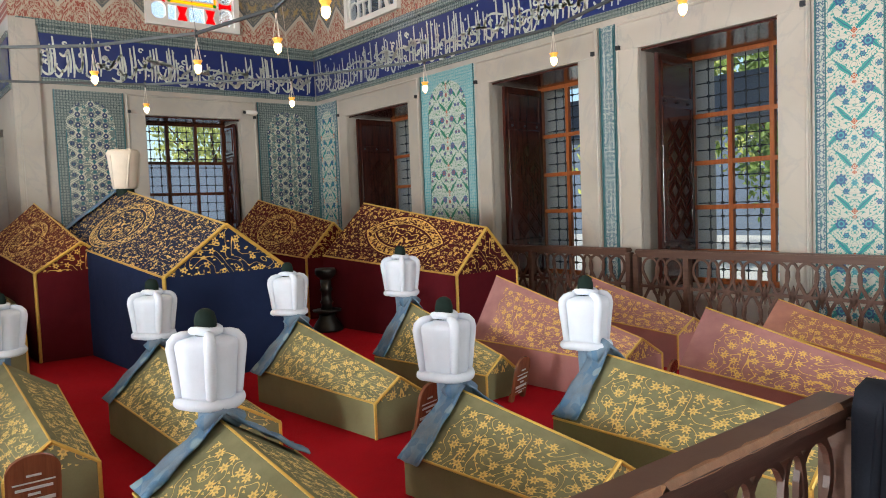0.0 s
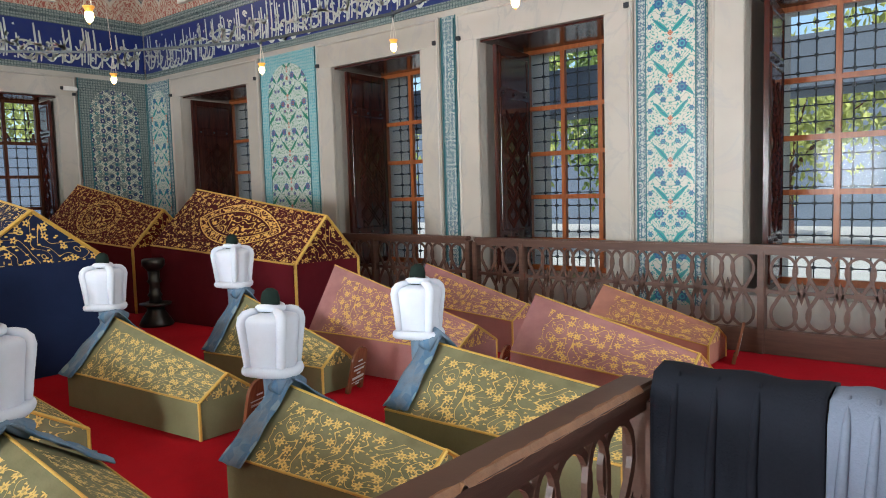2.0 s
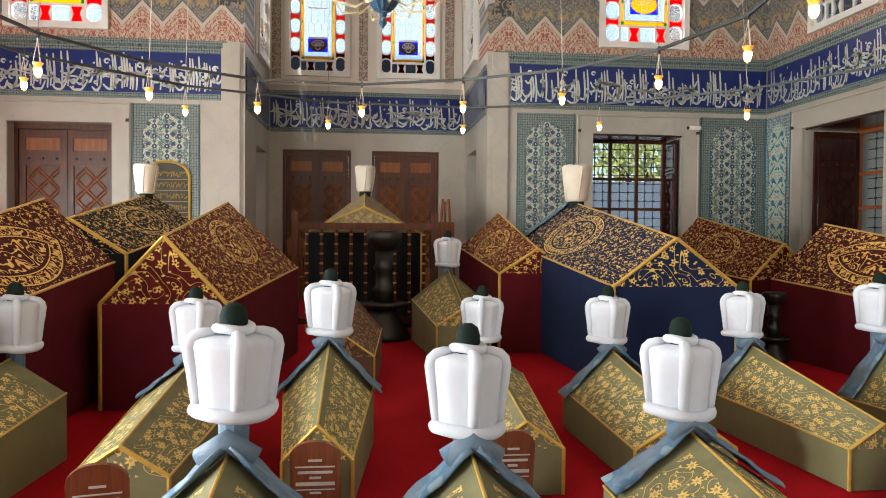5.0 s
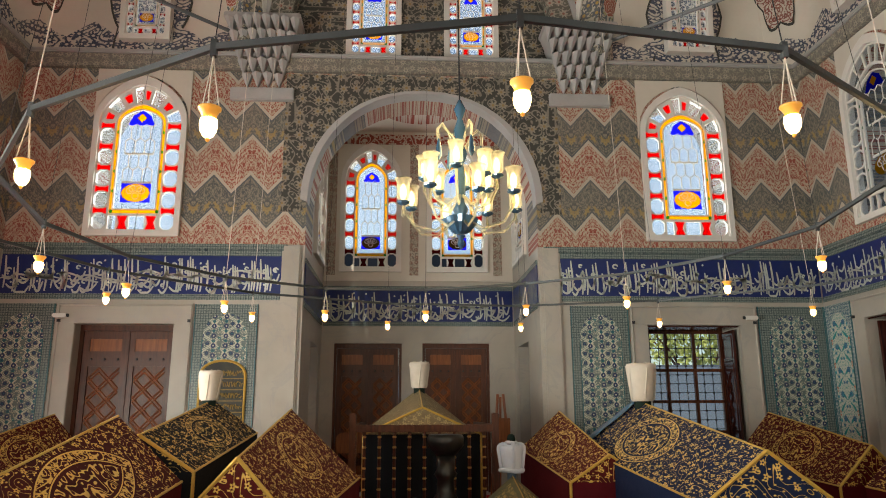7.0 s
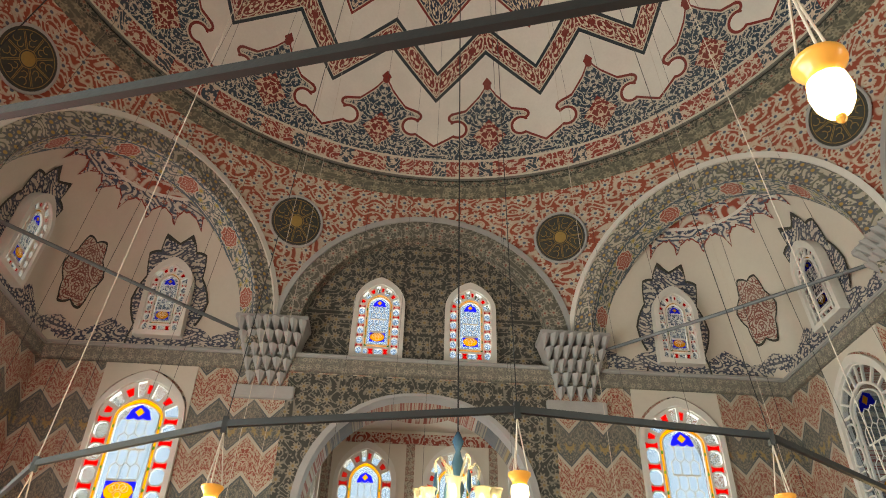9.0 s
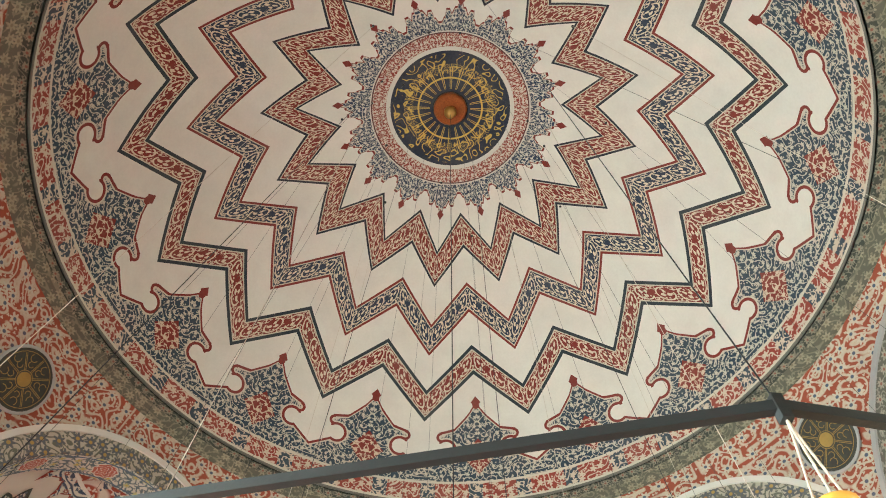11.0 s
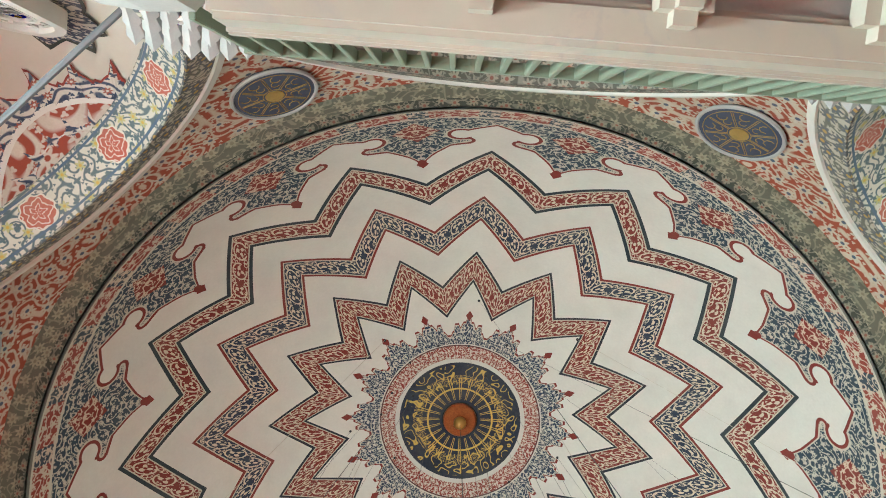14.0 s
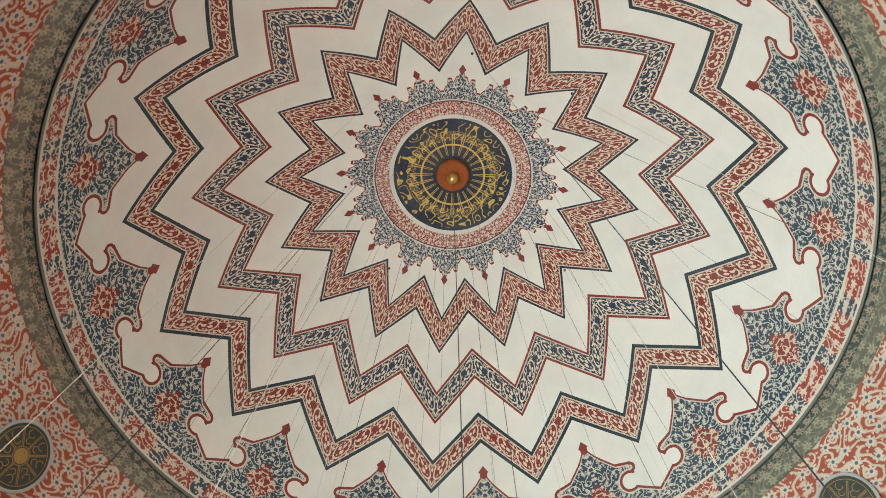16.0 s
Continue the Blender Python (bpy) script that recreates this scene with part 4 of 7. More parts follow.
# ---- wall dressing: marble surrounds, tile panels, script bands ----
def surround(name, m, a, b, z0=0.0):
    th = thing(name, m, "moulded pale marble surround of a deep opening", "window surround", "marble surrounds", "structure")
    w = 0.32
    for nm, q in (("jamb", (a - w, a - 0.0, z0, OPEN_TOP)), ("jamb", (b, b + w, z0, OPEN_TOP)), ("lintel", (a - w, b + w, OPEN_TOP, OPEN_TOP + 0.36))):
        part(nm, boxed(q[0], q[1], A - 0.045, A - 0.002, q[2], q[3], bev=0.008), MARBLE, th)
    for d, y in ((0.03, 0.075), (0.10, 0.055)):
        pts = [(a - w + d, z0), (a - w + d, OPEN_TOP + 0.36 - d), (b + w - d, OPEN_TOP + 0.36 - d), (b + w - d, z0)]
        bm = bmesh.new()
        for (u0, q0), (u1, q1) in zip(pts, pts[1:]):
            tube(bm, [(u0, A - y + 0.03, q0), (u1, A - y + 0.03, q1)], 0.018, 8)
        part("moulding", bm, MARBLE, th)
    for u in (a - w + 0.05, b + w - 0.05):
        part("iron_dowel", boxed(u - 0.025, u + 0.025, A - 0.085, A - 0.04, OPEN_TOP + 0.02, OPEN_TOP + 0.07), IRON, th)
    return th


surround("window_surround", FRONT, *W_FRONT)
surround("door_surround", FRONT, *D_FRONT)
for a, b in W_RIGHT:
    surround("window_surround", RIGHT, a, b)


def tile_panel(m, a, b, z0, z1, field, arch=True, label="glazed tile panel of blue blossoms and leaves in a turquoise border", edge=BORDER):
    th = thing("tile_panel", m, label, "tile panel", "tile panels", "structure")
    part("border_tiles", boxed(a, b, A - 0.018, A - 0.002, z0, z1), edge, th)
    w = (b - a) * 0.15
    lo = arched(a + w, b - w, z0, z1 - 0.62, z1 - 0.16, 8) if arch and b - a > 0.6 else rect(a + w, b - w, z0, z1 - w)
    part("field_tiles", plate(lo, [], A - 0.026, A - 0.017), field, th)
    for u in (a + 0.015, b - 0.015, a + w, b - w):
        top = z1 if u < a + 0.02 or u > b - 0.02 else z1 - (0.64 if arch else w)
        part("fillet", boxed(u - 0.006, u + 0.006, A - 0.030, A - 0.017, z0, top), TEAL, th)
    return th


tile_panel(FRONT, 2.70, 3.78, 0.25, 3.62, TILE, edge=BORDER_D)
tile_panel(FRONT, 6.20, 7.48, 0.25, 3.62, TILE, edge=BORDER_D)
tile_panel(FRONT, -4.04, -2.92, 0.25, 3.62, TILE, edge=BORDER_D)
tile_panel(FRONT, -7.48, -6.44, 0.25, 3.62, TILE, edge=BORDER_D)
tile_panel(RIGHT, -7.47, -6.66, 0.25, 3.62, TILE_B)
tile_panel(RIGHT, -3.98, -2.64, 0.25, 3.62, TILE_A, edge=BORDER_T, label="glazed panel of green leaves and red blossoms under a turquoise arch")
tile_panel(RIGHT, -0.275, -0.02, 0.25, 3.62, BORDER, arch=False, label="narrow glazed strip of blue blossoms")
tile_panel(RIGHT, 2.32, 3.05, 0.25, 3.62, TILE_B, arch=False, label="tall glazed panel of crossing turquoise leaves and blue flowers")
tile_panel(RIGHT, 5.55, 7.4, 0.25, 3.62, TILE_B)

rnd = random.Random(5)


def script_band(m, a, b, y, z0, z1, white=SCRIPT):
    """Cobalt band: flowing strokes in two tiers between border strips."""
    th = thing("script_band", m, "cobalt tile band with white flowing calligraphic strokes", "tile band", "script bands", "structure")
    part("ground_tiles", boxed(a, b, y - 0.016, y + 0.0, z0 + 0.10, z1 - 0.10), NAVY, th)
    for q0, q1 in ((z0, z0 + 0.10), (z1 - 0.10, z1)):
        part("border_strip", boxed(a, b, y - 0.02, y + 0.0, q0, q1), BORDER_D, th)
    bm = bmesh.new()
    h = z1 - z0 - 0.24
    base = z0 + 0.12

    def stroke(pts, r):
        n = len(pts)
        ws = [r * (0.45 + 0.75 * math.sin(math.pi * (i + 0.6) / (n + 0.2)) ** 0.7) for i in range(n)]
        left, right = [], []
        for i, (u, z) in enumerate(pts):
            p0, p1 = pts[max(i - 1, 0)], pts[min(i + 1, n - 1)]
            dx, dz = p1[0] - p0[0], p1[1] - p0[1]
            ln = math.hypot(dx, dz) or 1
            left.append((u - dz / ln * ws[i], z + dx / ln * ws[i]))
            right.append((u + dz / ln * ws[i], z - dx / ln * ws[i]))
        lv = [bm.verts.new((u, y - 0.021, z)) for u, z in left]
        rv = [bm.verts.new((u, y - 0.021, z)) for u, z in right]
        for i in range(n - 1):
            bm.faces.new((lv[i], lv[i + 1], rv[i + 1], rv[i]))

    u = a + 0.08
    while u < b - 0.12:
        kind = rnd.random()
        if kind < 0.55:                          # tall upright
            ht = h * rnd.uniform(0.55, 0.98)
            z = base + h * rnd.uniform(0.0, 0.12)
            stroke([(u + 0.012 * math.sin(i * 0.7), min(z + ht * i / 6, base + h)) for i in range(7)], 0.0150)
            u += rnd.uniform(0.036, 0.064)
        if kind > 0.35:                          # bowl or sweep
            w, z = rnd.uniform(0.12, 0.30), base + h * rnd.uniform(0.06, 0.62)
            d = rnd.uniform(0.05, 0.13)
            stroke([(u + w * (i / 9 - 0.3), max(z - d * math.sin(math.pi * i / 9) + 0.07 * (i / 9) ** 3, base)) for i in range(10)], 0.0170)
            if rnd.random() < 0.6:
                c, q, rr = u + rnd.uniform(-0.03, 0.1), z + rnd.uniform(0.06, 0.16), rnd.uniform(0.022, 0.045)
                stroke([(c + rr * math.cos(t * 0.75), min(q + rr * 0.85 * math.sin(t * 0.75), base + h)) for t in range(8)], 0.0145)
            u += rnd.uniform(0.036, 0.072)
        if rnd.random() < 0.5:                   # dots and small marks
            c, q = u + rnd.uniform(-0.1, 0.02), base + h * rnd.uniform(0.05, 0.92)
            stroke([(c, q), (c + 0.014, q + 0.012), (c + 0.028, q + 0.02)], 0.015)
        if rnd.random() < 0.22:                  # long tail running back under the line
            q = base + h * rnd.uniform(0.3, 0.6)
            stroke([(u - 0.4 + 0.045 * i, q + 0.03 * math.sin(i * 0.5)) for i in range(10)], 0.014)
    ob = part("strokes", bm, white, th)
    ob["kind"] = "stuff"
    return th


script_band(FRONT, 2.36, 7.47, A - 0.004, 3.70, 4.60)
script_band(FRONT, -7.47, -2.5, A - 0.004, 3.70, 4.60)
script_band(RIGHT, -7.45, 7.4, A - 0.004, 3.70, 4.60)
script_band(Matrix(), -2.12, 2.12, NB - 0.004, 3.60, 4.50)
for sx in (-1, 1):
    script_band(Matrix(((0, sx, 0, 0), (-sx, 0, 0, 9.05), (0, 0, 1, 0), (0, 0, 0, 1))), -1.45, 1.45, 2.146, 3.60, 4.50)
# piers beside the niche
for i, (a, b) in enumerate(((-2.5, -2.2), (2.2, 2.5))):
    structure(f"trim_pier_{i}", boxed(a - 0.05 * (i == 0), b + 0.05 * (i == 1), A - 0.06, A + 0.012, 0, 4.72, bev=0.03), MARBLE, Matrix(), "rounded pale marble pier edge of the niche", "pier")

# painted ornament on the corner vaults
for i in range(4):
    m = pose(0, 0, 0, 0, 0, -45 - 90 * i)

    def on_vault(al, be, out=0.03):
        q = abs(al)
        r = min(2.2 / math.cos(q - math.pi / 4), 3.05 - (0.5 * min(1, be / 0.2) if q < 0.7 else 0))
        r = r + (2.95 - r) * math.sin(be) ** 2 - out
        return Vector((r * math.sin(al) * math.cos(be), A + 0.02 + r * math.cos(al) * math.cos(be), ZSP - 0.4 + 3.3 * math.sin(be) - out * math.sin(be)))

    def patch(name, a0, b0, edge, mat, label, n=80, out=0.032, grow=1.0):
        bm = bmesh.new()
        mid = bm.verts.new(on_vault(a0, b0, out))
        vs = [[bm.verts.new(on_vault(a0 + edge(t / n * math.tau)[0] * s * grow, b0 + edge(t / n * math.tau)[1] * s * grow, out)) for t in range(n)] for s in (0.33, 0.66, 1.0)]
        for t in range(n):
            bm.faces.new((mid, vs[0][t], vs[0][(t + 1) % n]))
            for p, q in zip(vs, vs[1:]):
                bm.faces.new((p[t], q[t], q[(t + 1) % n], p[(t + 1) % n]))
        structure(f"{name}_{i}", bm, mat, m, label, "wall painting")

    spike = lambda t, k: abs((t * k / math.pi) % 2 - 1)          # 0..1 zigzag round the shape
    rose = lambda t: (0.13 * (1 + 0.30 * spike(t, 6)) * math.cos(t), 0.20 * (1 + 0.30 * spike(t, 6)) * math.sin(t))
    frame_ = lambda t: (0.275 * (1 + 0.24 * spike(t, 10)) * math.copysign(abs(math.cos(t)) ** 0.7, math.cos(t)), 0.43 * (1 + 0.20 * spike(t, 10)) * math.copysign(abs(math.sin(t)) ** 0.8, math.sin(t)))
    patch("painted_rose_edge", 0.0, 0.42, rose, MEDAL, "dark outline of the lobed medallion", out=0.026, grow=1.07)
    patch("painted_rose", 0.0, 0.42, rose, ORN_ROSE, "red stencilled lobed medallion on cream plaster")
    def cap_patch(name, reach_, mat, label, out, n=120):
        """A half disc round the crown of the vault, against the arch."""
        bm = bmesh.new()
        rows_c = []
        for q in range(n + 1):
            al = -math.pi / 2 + math.pi * q / n
            d = reach_(q / n) * (1 - 0.16 * math.cos(al))
            rows_c.append([bm.verts.new(on_vault(al, math.pi / 2 - d * f_ - 0.004, out)) for f_ in (0.05, 0.35, 0.7, 1.0)])
        for p, q in zip(rows_c, rows_c[1:]):
            for w in range(3):
                bm.faces.new((p[w], p[w + 1], q[w + 1], q[w]))
        structure(f"{name}_{i}", bm, mat, m, label, "wall painting")

    drop = lambda t: 0.09 * max(0.0, 1 - 2.6 * abs((t * 9) % 1 - 0.5)) ** 0.5 + 0.10 * max(0.0, 1 - 8 * abs((t * 9) % 1 - 0.5)) + 0.04 * max(0.0, 1 - 6 * abs((t * 9 + 0.5) % 1 - 0.5))
    cap_patch("painted_crown_edge", lambda t: 0.597 + drop(t), ORN_EDGE, "red outline of the pendants round the crown", 0.022)
    cap_patch("painted_crown_pendants", lambda t: 0.580 + drop(t), CROWN_BLUE, "blue stencilled pendants round the crown", 0.027)
    cap_patch("painted_crown_band", lambda t: 0.565, NAVY_PAINT, "blue line round the crown", 0.031)
    cap_patch("painted_crown_line", lambda t: 0.540, WHITE, "pale line round the crown", 0.035)
    cap_patch("painted_crown", lambda t: 0.510, CROWN_RED, "red painted oval at the crown of the vault", 0.039)
    for s in (-1, 1):
        patch(f"painted_window_edge_{s + 1}", s * 0.80, 0.31, frame_, MEDAL, "dark outline of the stencilled window frame", out=0.026, grow=1.05)
        patch(f"painted_window_frame_{s + 1}", s * 0.80, 0.31, frame_, ORN_BLUE, "dark blue stencilled frame round the small window")
    bm = bmesh.new()
    prev = None
    for k in range(145):
        al = -math.pi / 2 + math.pi * k / 144
        tip = 0.07 + 0.10 * (1 - abs((k / 8) % 2 - 1)) ** 0.8 * (1.0 if (k // 16) % 2 else 0.6)
        pair = (bm.verts.new(on_vault(al, 0.005, 0.025)), bm.verts.new(on_vault(al, tip, 0.025)))
        if prev:
            bm.faces.new((prev[0], pair[0], pair[1], prev[1]))
        prev = pair
    structure(f"painted_fringe_{i}", bm, ORN_BLUE, m, "dark blue stencilled scalloped fringe", "wall painting")
    bm, prev = bmesh.new(), None
    for k in range(49):                          # blossom band inside the arch
        be = math.pi * k / 48
        pts = []
        for y in (-0.04, 0.60):
            pts.append(bm.verts.new((2.606 * math.cos(be), A + y, ZSP + 2.606 * math.sin(be))))
        if prev:
            bm.faces.new((prev[0], pts[0], pts[1], prev[1]))
        prev = pts
    structure(f"painted_soffit_{i}", bm, PEONY, m, "painted blossom band on the arch soffit", "wall painting", smooth=True)


# ---- windows ----
def stained_window(m, c, w, z0, zs, zt, y, name="stained_window", rich=True, blind=0.0):
    """Gypsum frame with pierced stained panes: border of white and red hexagons, inner light with hexagon lattice."""
    th = thing(name, m, "pointed stained-glass window in a white gypsum frame", "window", "stained windows", "structure")
    out, inn = arched(c - w / 2 - 0.10, c + w / 2 + 0.10, z0 - 0.10, zs, zt + 0.17, sharp=1.42), arched(c - w / 2, c + w / 2, z0, zs, zt, sharp=1.42)
    part("window_frame", plate(out, [inn], y - 0.06, y + 0.14), WHITE, th)
    bw = w * 0.19
    mid = arched(c - w / 2 + bw, c + w / 2 - bw, z0 + bw * 1.1, zs, zt - bw * 1.3, sharp=1.42)
    mid2 = arched(c - w / 2 + bw * 1.24, c + w / 2 - bw * 1.24, z0 + bw * 1.4, zs, zt - bw * 1.68, sharp=1.42)
    lights = []                                  # (colour, outline) of the border panes
    n = 5
    for s in (-1, 1):
        ue, ui = c + s * (w / 2 - 0.02), c + s * (w / 2 - bw + 0.02)
        lo, hi = min(ue, ui), max(ue, ui)
        me = (lo + hi) / 2
        pit = (zs - z0 - 0.04) / n
        for q in range(n):
            za = z0 + 0.03 + pit * q
            zh, k_ = za + pit * 0.70, bw * 0.24
            lights.append(("white", [(lo + k_, za), (hi - k_, za), (hi, za + k_), (hi, zh - k_), (hi - k_, zh), (lo + k_, zh), (lo, zh - k_), (lo, za + k_)]))
            ra, rb = zh + 0.012, za + pit - 0.012
            lights.append(("red" if rich else "white", [(lo, ra - 0.02), (lo + k_, ra + 0.012), (hi - k_, ra + 0.012), (hi, ra - 0.02), (hi, rb + 0.02), (hi - k_, rb - 0.012), (lo + k_, rb - 0.012), (lo, rb + 0.02)]))
    run = w - 2 * bw
    for q, (fa, fb) in enumerate(((0.02, 0.17), (0.19, 0.40), (0.42, 0.72), (0.74, 0.95))):
        ua, ub, e_ = c - run / 2 + run * fa, c - run / 2 + run * fb, (0.03 if q % 2 else 0.0) * w
        lo_, hi_ = z0 + 0.03, z0 + bw * 1.1 - 0.03
        lights.append(("red" if rich and q % 2 else "white", [(ua, lo_), (ub, lo_), (ub - e_, (lo_ + hi_) / 2), (ub, hi_), (ua, hi_), (ua + e_, (lo_ + hi_) / 2)]))
    cap = arched(c - w / 2, c + w / 2, zs, zs + 0.001, zt, sharp=1.42)[2:]
    capi = [(c + (u - c) * (1 - 2 * bw / w), zs + (z - zs) * (1 - bw * 1.3 / (zt - zs))) for u, z in cap]
    for q in range(0, len(cap) - 2, 2):
        loop = [cap[q], cap[q + 1], cap[q + 2], capi[q + 2], capi[q + 1], capi[q]]
        mu, mz = sum(p[0] for p in loop) / 6, sum(p[1] for p in loop) / 6
        hue = "red" if rich and (q // 2) % 2 else "white"
        fit_ = 0.50 if hue == "red" else 0.84
        lights.append((hue, [(mu + (u - mu) * fit_, mz + (z - mz) * fit_) for u, z in loop]))
    part("gypsum_border", plate(inn, [mid, *[l for _, l in lights]], y + 0.0, y + 0.05), WHITE, th)
    for col, loop in lights:
        # foot panes below blind: the lack of sky behind is put into the glass colour
        if max(z for _, z in loop) < z0 + blind:
            col = "dim_white" if col == "white" else "garnet"
        elif blind and col == "red":
            col = "rose"
        part("pane", plate(loop, [], y + 0.026, y + 0.030), PANE[col], th)
    part("inner_frame", plate(mid, [inset_loop(mid, 0.018)], y + 0.0, y + 0.05), WHITE, th)
    part("inner_frame", plate(mid2, [inset_loop(mid2, 0.022)], y + 0.0, y + 0.05), WHITE, th)
    part("pane", plate(mid2, [], y + 0.028, y + 0.032), PANE["white"], th)
    part("pane", plate(mid, [mid2], y + 0.038, y + 0.041), PANE["yellow" if rich else "white"], th)
    for s in (-1, 1):
        for q in range(5):                       # green studs in the yellow band
            zq = z0 + bw * 1.3 + (zs - z0 - bw * 1.3) * q / 4.5
            part("pane", lathe([(0.032, -0.004), (0.032, 0.004)], 10), PANE["green"], th).matrix_local = pose(c + s * (w / 2 - bw * 1.19), y + 0.02, zq, 90, 0, 0)
    # gem in the foot and a dark crest
    kk = w / 1.5
    fu = w / 2 - bw * 1.7
    gem = [(c + fu * 0.98 * math.cos(t), z0 + bw * 1.9 + (0.18 + 0.176 * math.sin(t)) * kk) for t in (k / 12 * math.tau for k in range(12))]
    part("pane", plate(rect(c - fu, c + fu, z0 + bw * 1.9, z0 + bw * 1.9 + 0.36 * kk), [gem], y + 0.020, y + 0.024), PANE["blue" if rich else "white"], th)
    part("pane", plate(gem, [], y + 0.012, y + 0.016), PANE["amber" if blind else "yellow"], th)
    gb = bmesh.new()
    for dx, dz in ((-0.2, 0.04), (0.2, 0.04), (0, -0.06), (-0.1, 0.08), (0.1, 0.08)):
        tube(gb, [(c + fu * dx * 2 + 0.06 * kk * math.cos(t), y + 0.008, z0 + bw * 1.9 + (0.18 + dz + 0.06 * math.sin(t)) * kk) for t in (k / 10 * math.tau for k in range(10))], 0.008 * kk, 4, True)
    part("lead_rings", gb, WHITE, th)
    part("pane", plate([(c - fu * 0.9, zs - 0.05 * kk), (c + fu * 0.9, zs - 0.05 * kk), (c + fu * 0.6, zs + 0.14 * kk), (c, zs + 0.24 * kk), (c - fu * 0.6, zs + 0.14 * kk)], [[(c - 0.09 * kk, zs + 0.09 * kk), (c, zs), (c + 0.09 * kk, zs + 0.09 * kk), (c, zs + 0.18 * kk)]], y + 0.018, y + 0.022), PANE["blue"], th)
    part("pane", plate([(c - 0.09 * kk, zs + 0.09 * kk), (c, zs), (c + 0.09 * kk, zs + 0.09 * kk), (c, zs + 0.18 * kk)], [], y + 0.012, y + 0.016), PANE["yellow"], th)
    lat = bmesh.new()                            # lattice of long hexagons
    la, lb = z0 + bw * 1.9 + 0.38 * kk, zs - 0.06 * kk
    ncol, nrow = 3, 4
    du, dz = 2 * fu / ncol, (lb - la) / nrow
    for r_ in range(nrow):
        for q in range(ncol + 1):
            u = c - fu + du * (q + (0.5 if r_ % 2 else 0.0))
            if u > c + fu + 0.01:
                continue
            tube(lat, [(u, y + 0.02, la + dz * r_ + dz * 0.12), (u, y + 0.02, la + dz * (r_ + 1) - dz * 0.12)], 0.009 * kk, 4)
            for s in (-0.5, 0.5):
                if abs(u + s * du - c) <= fu + 0.01:
                    tube(lat, [(u, y + 0.02, la + dz * (r_ + 1) - dz * 0.12), (u + s * du, y + 0.02, la + dz * (r_ + 1) + dz * 0.12)], 0.009 * kk, 4)
    box(lat, c - fu, c + fu, y + 0.01, y + 0.035, la - 0.02, la + 0.02)
    box(lat, c - fu, c + fu, y + 0.01, y + 0.035, (la + lb) / 2 - 0.012, (la + lb) / 2 + 0.012)
    part("lattice", lat, WHITE, th)
    return th


stained_window(FRONT, -5.27, 1.5, 4.95, 7.05, 7.80, A - 0.02)
stained_window(FRONT, 5.07, 1.5, 4.95, 7.05, 7.80, A - 0.02)
for c in (-5.3, 5.1):
    stained_window(RIGHT, c, 1.5, 4.95, 7.05, 7.80, A - 0.02, rich=False)
for c in (-5.1, 5.1):
    stained_window(LEFTW, c, 1.5, 4.95, 7.05, 7.80, A - 0.02)
for c in (-1.10, 0.88):
    stained_window(Matrix(), c, 1.2, 4.92, 7.0, 7.72, NB - 0.03, blind=0.62)
for sx in (-1, 1):
    stained_window(Matrix(((0, sx, 0, 0), (-sx, 0, 0, 9.45), (0, 0, 1, 0), (0, 0, 0, 1))), 0.0, 1.25, 4.95, 7.0, 7.72, 2.13)
for m in (FRONT, RIGHT, LEFTW):
    for c in (-0.98, 0.98):
        stained_window(m, c, 0.9, 8.70, 9.9, 10.40, A + 0.24)
LIT_CORNERS = ((0, -1), (3, -1), (3, 1))
for i in range(4):
    for s in (-1, 1):
        m = pose(0, 0, 0, 0, 0, -45 - 90 * i) @ pose(0, A, 0) @ pose(0, 0, 0, 0, 0, -s * 45) @ pose(0, 0, 0, 0, 0, 0)
        lean_ = m @ pose(0, 2.12, 8.7, 5, 0, 0) @ pose(0, -2.12, -8.7)
        stained_window(lean_, 0.0, 0.74, 8.78, 9.85, 10.28, 2.03)
        if (i, s) in LIT_CORNERS:                # added lamp between pane and closed vault, in place of sky
            window_light(lean_ @ look((0, 2.10, 9.5), (0, 0, 9.5)), 0.72, 1.45, 3.0)


# plaster panels round the heads of the upper windows
for nm, m, cs in (("north", FRONT, (-5.27, 5.07)), ("east", RIGHT, (-5.3, 5.1))):
    for i, c in enumerate(cs):
        head = [(c - 0.88, 6.9), *[(u, z + 0.15) for u, z in arched(c - 0.84, c + 0.84, 6.9, 7.05, 7.86, sharp=1.42)[-1:1:-1]], (c + 0.88, 6.9), (c + 0.88, 8.12), (c - 0.88, 8.12)]
        structure(f"trim_window_head_{nm}_{i}", plate(head, [], A - 0.03, A - 0.003), PLASTER, m, "pale plaster panel round the window's pointed head", "wall trim")


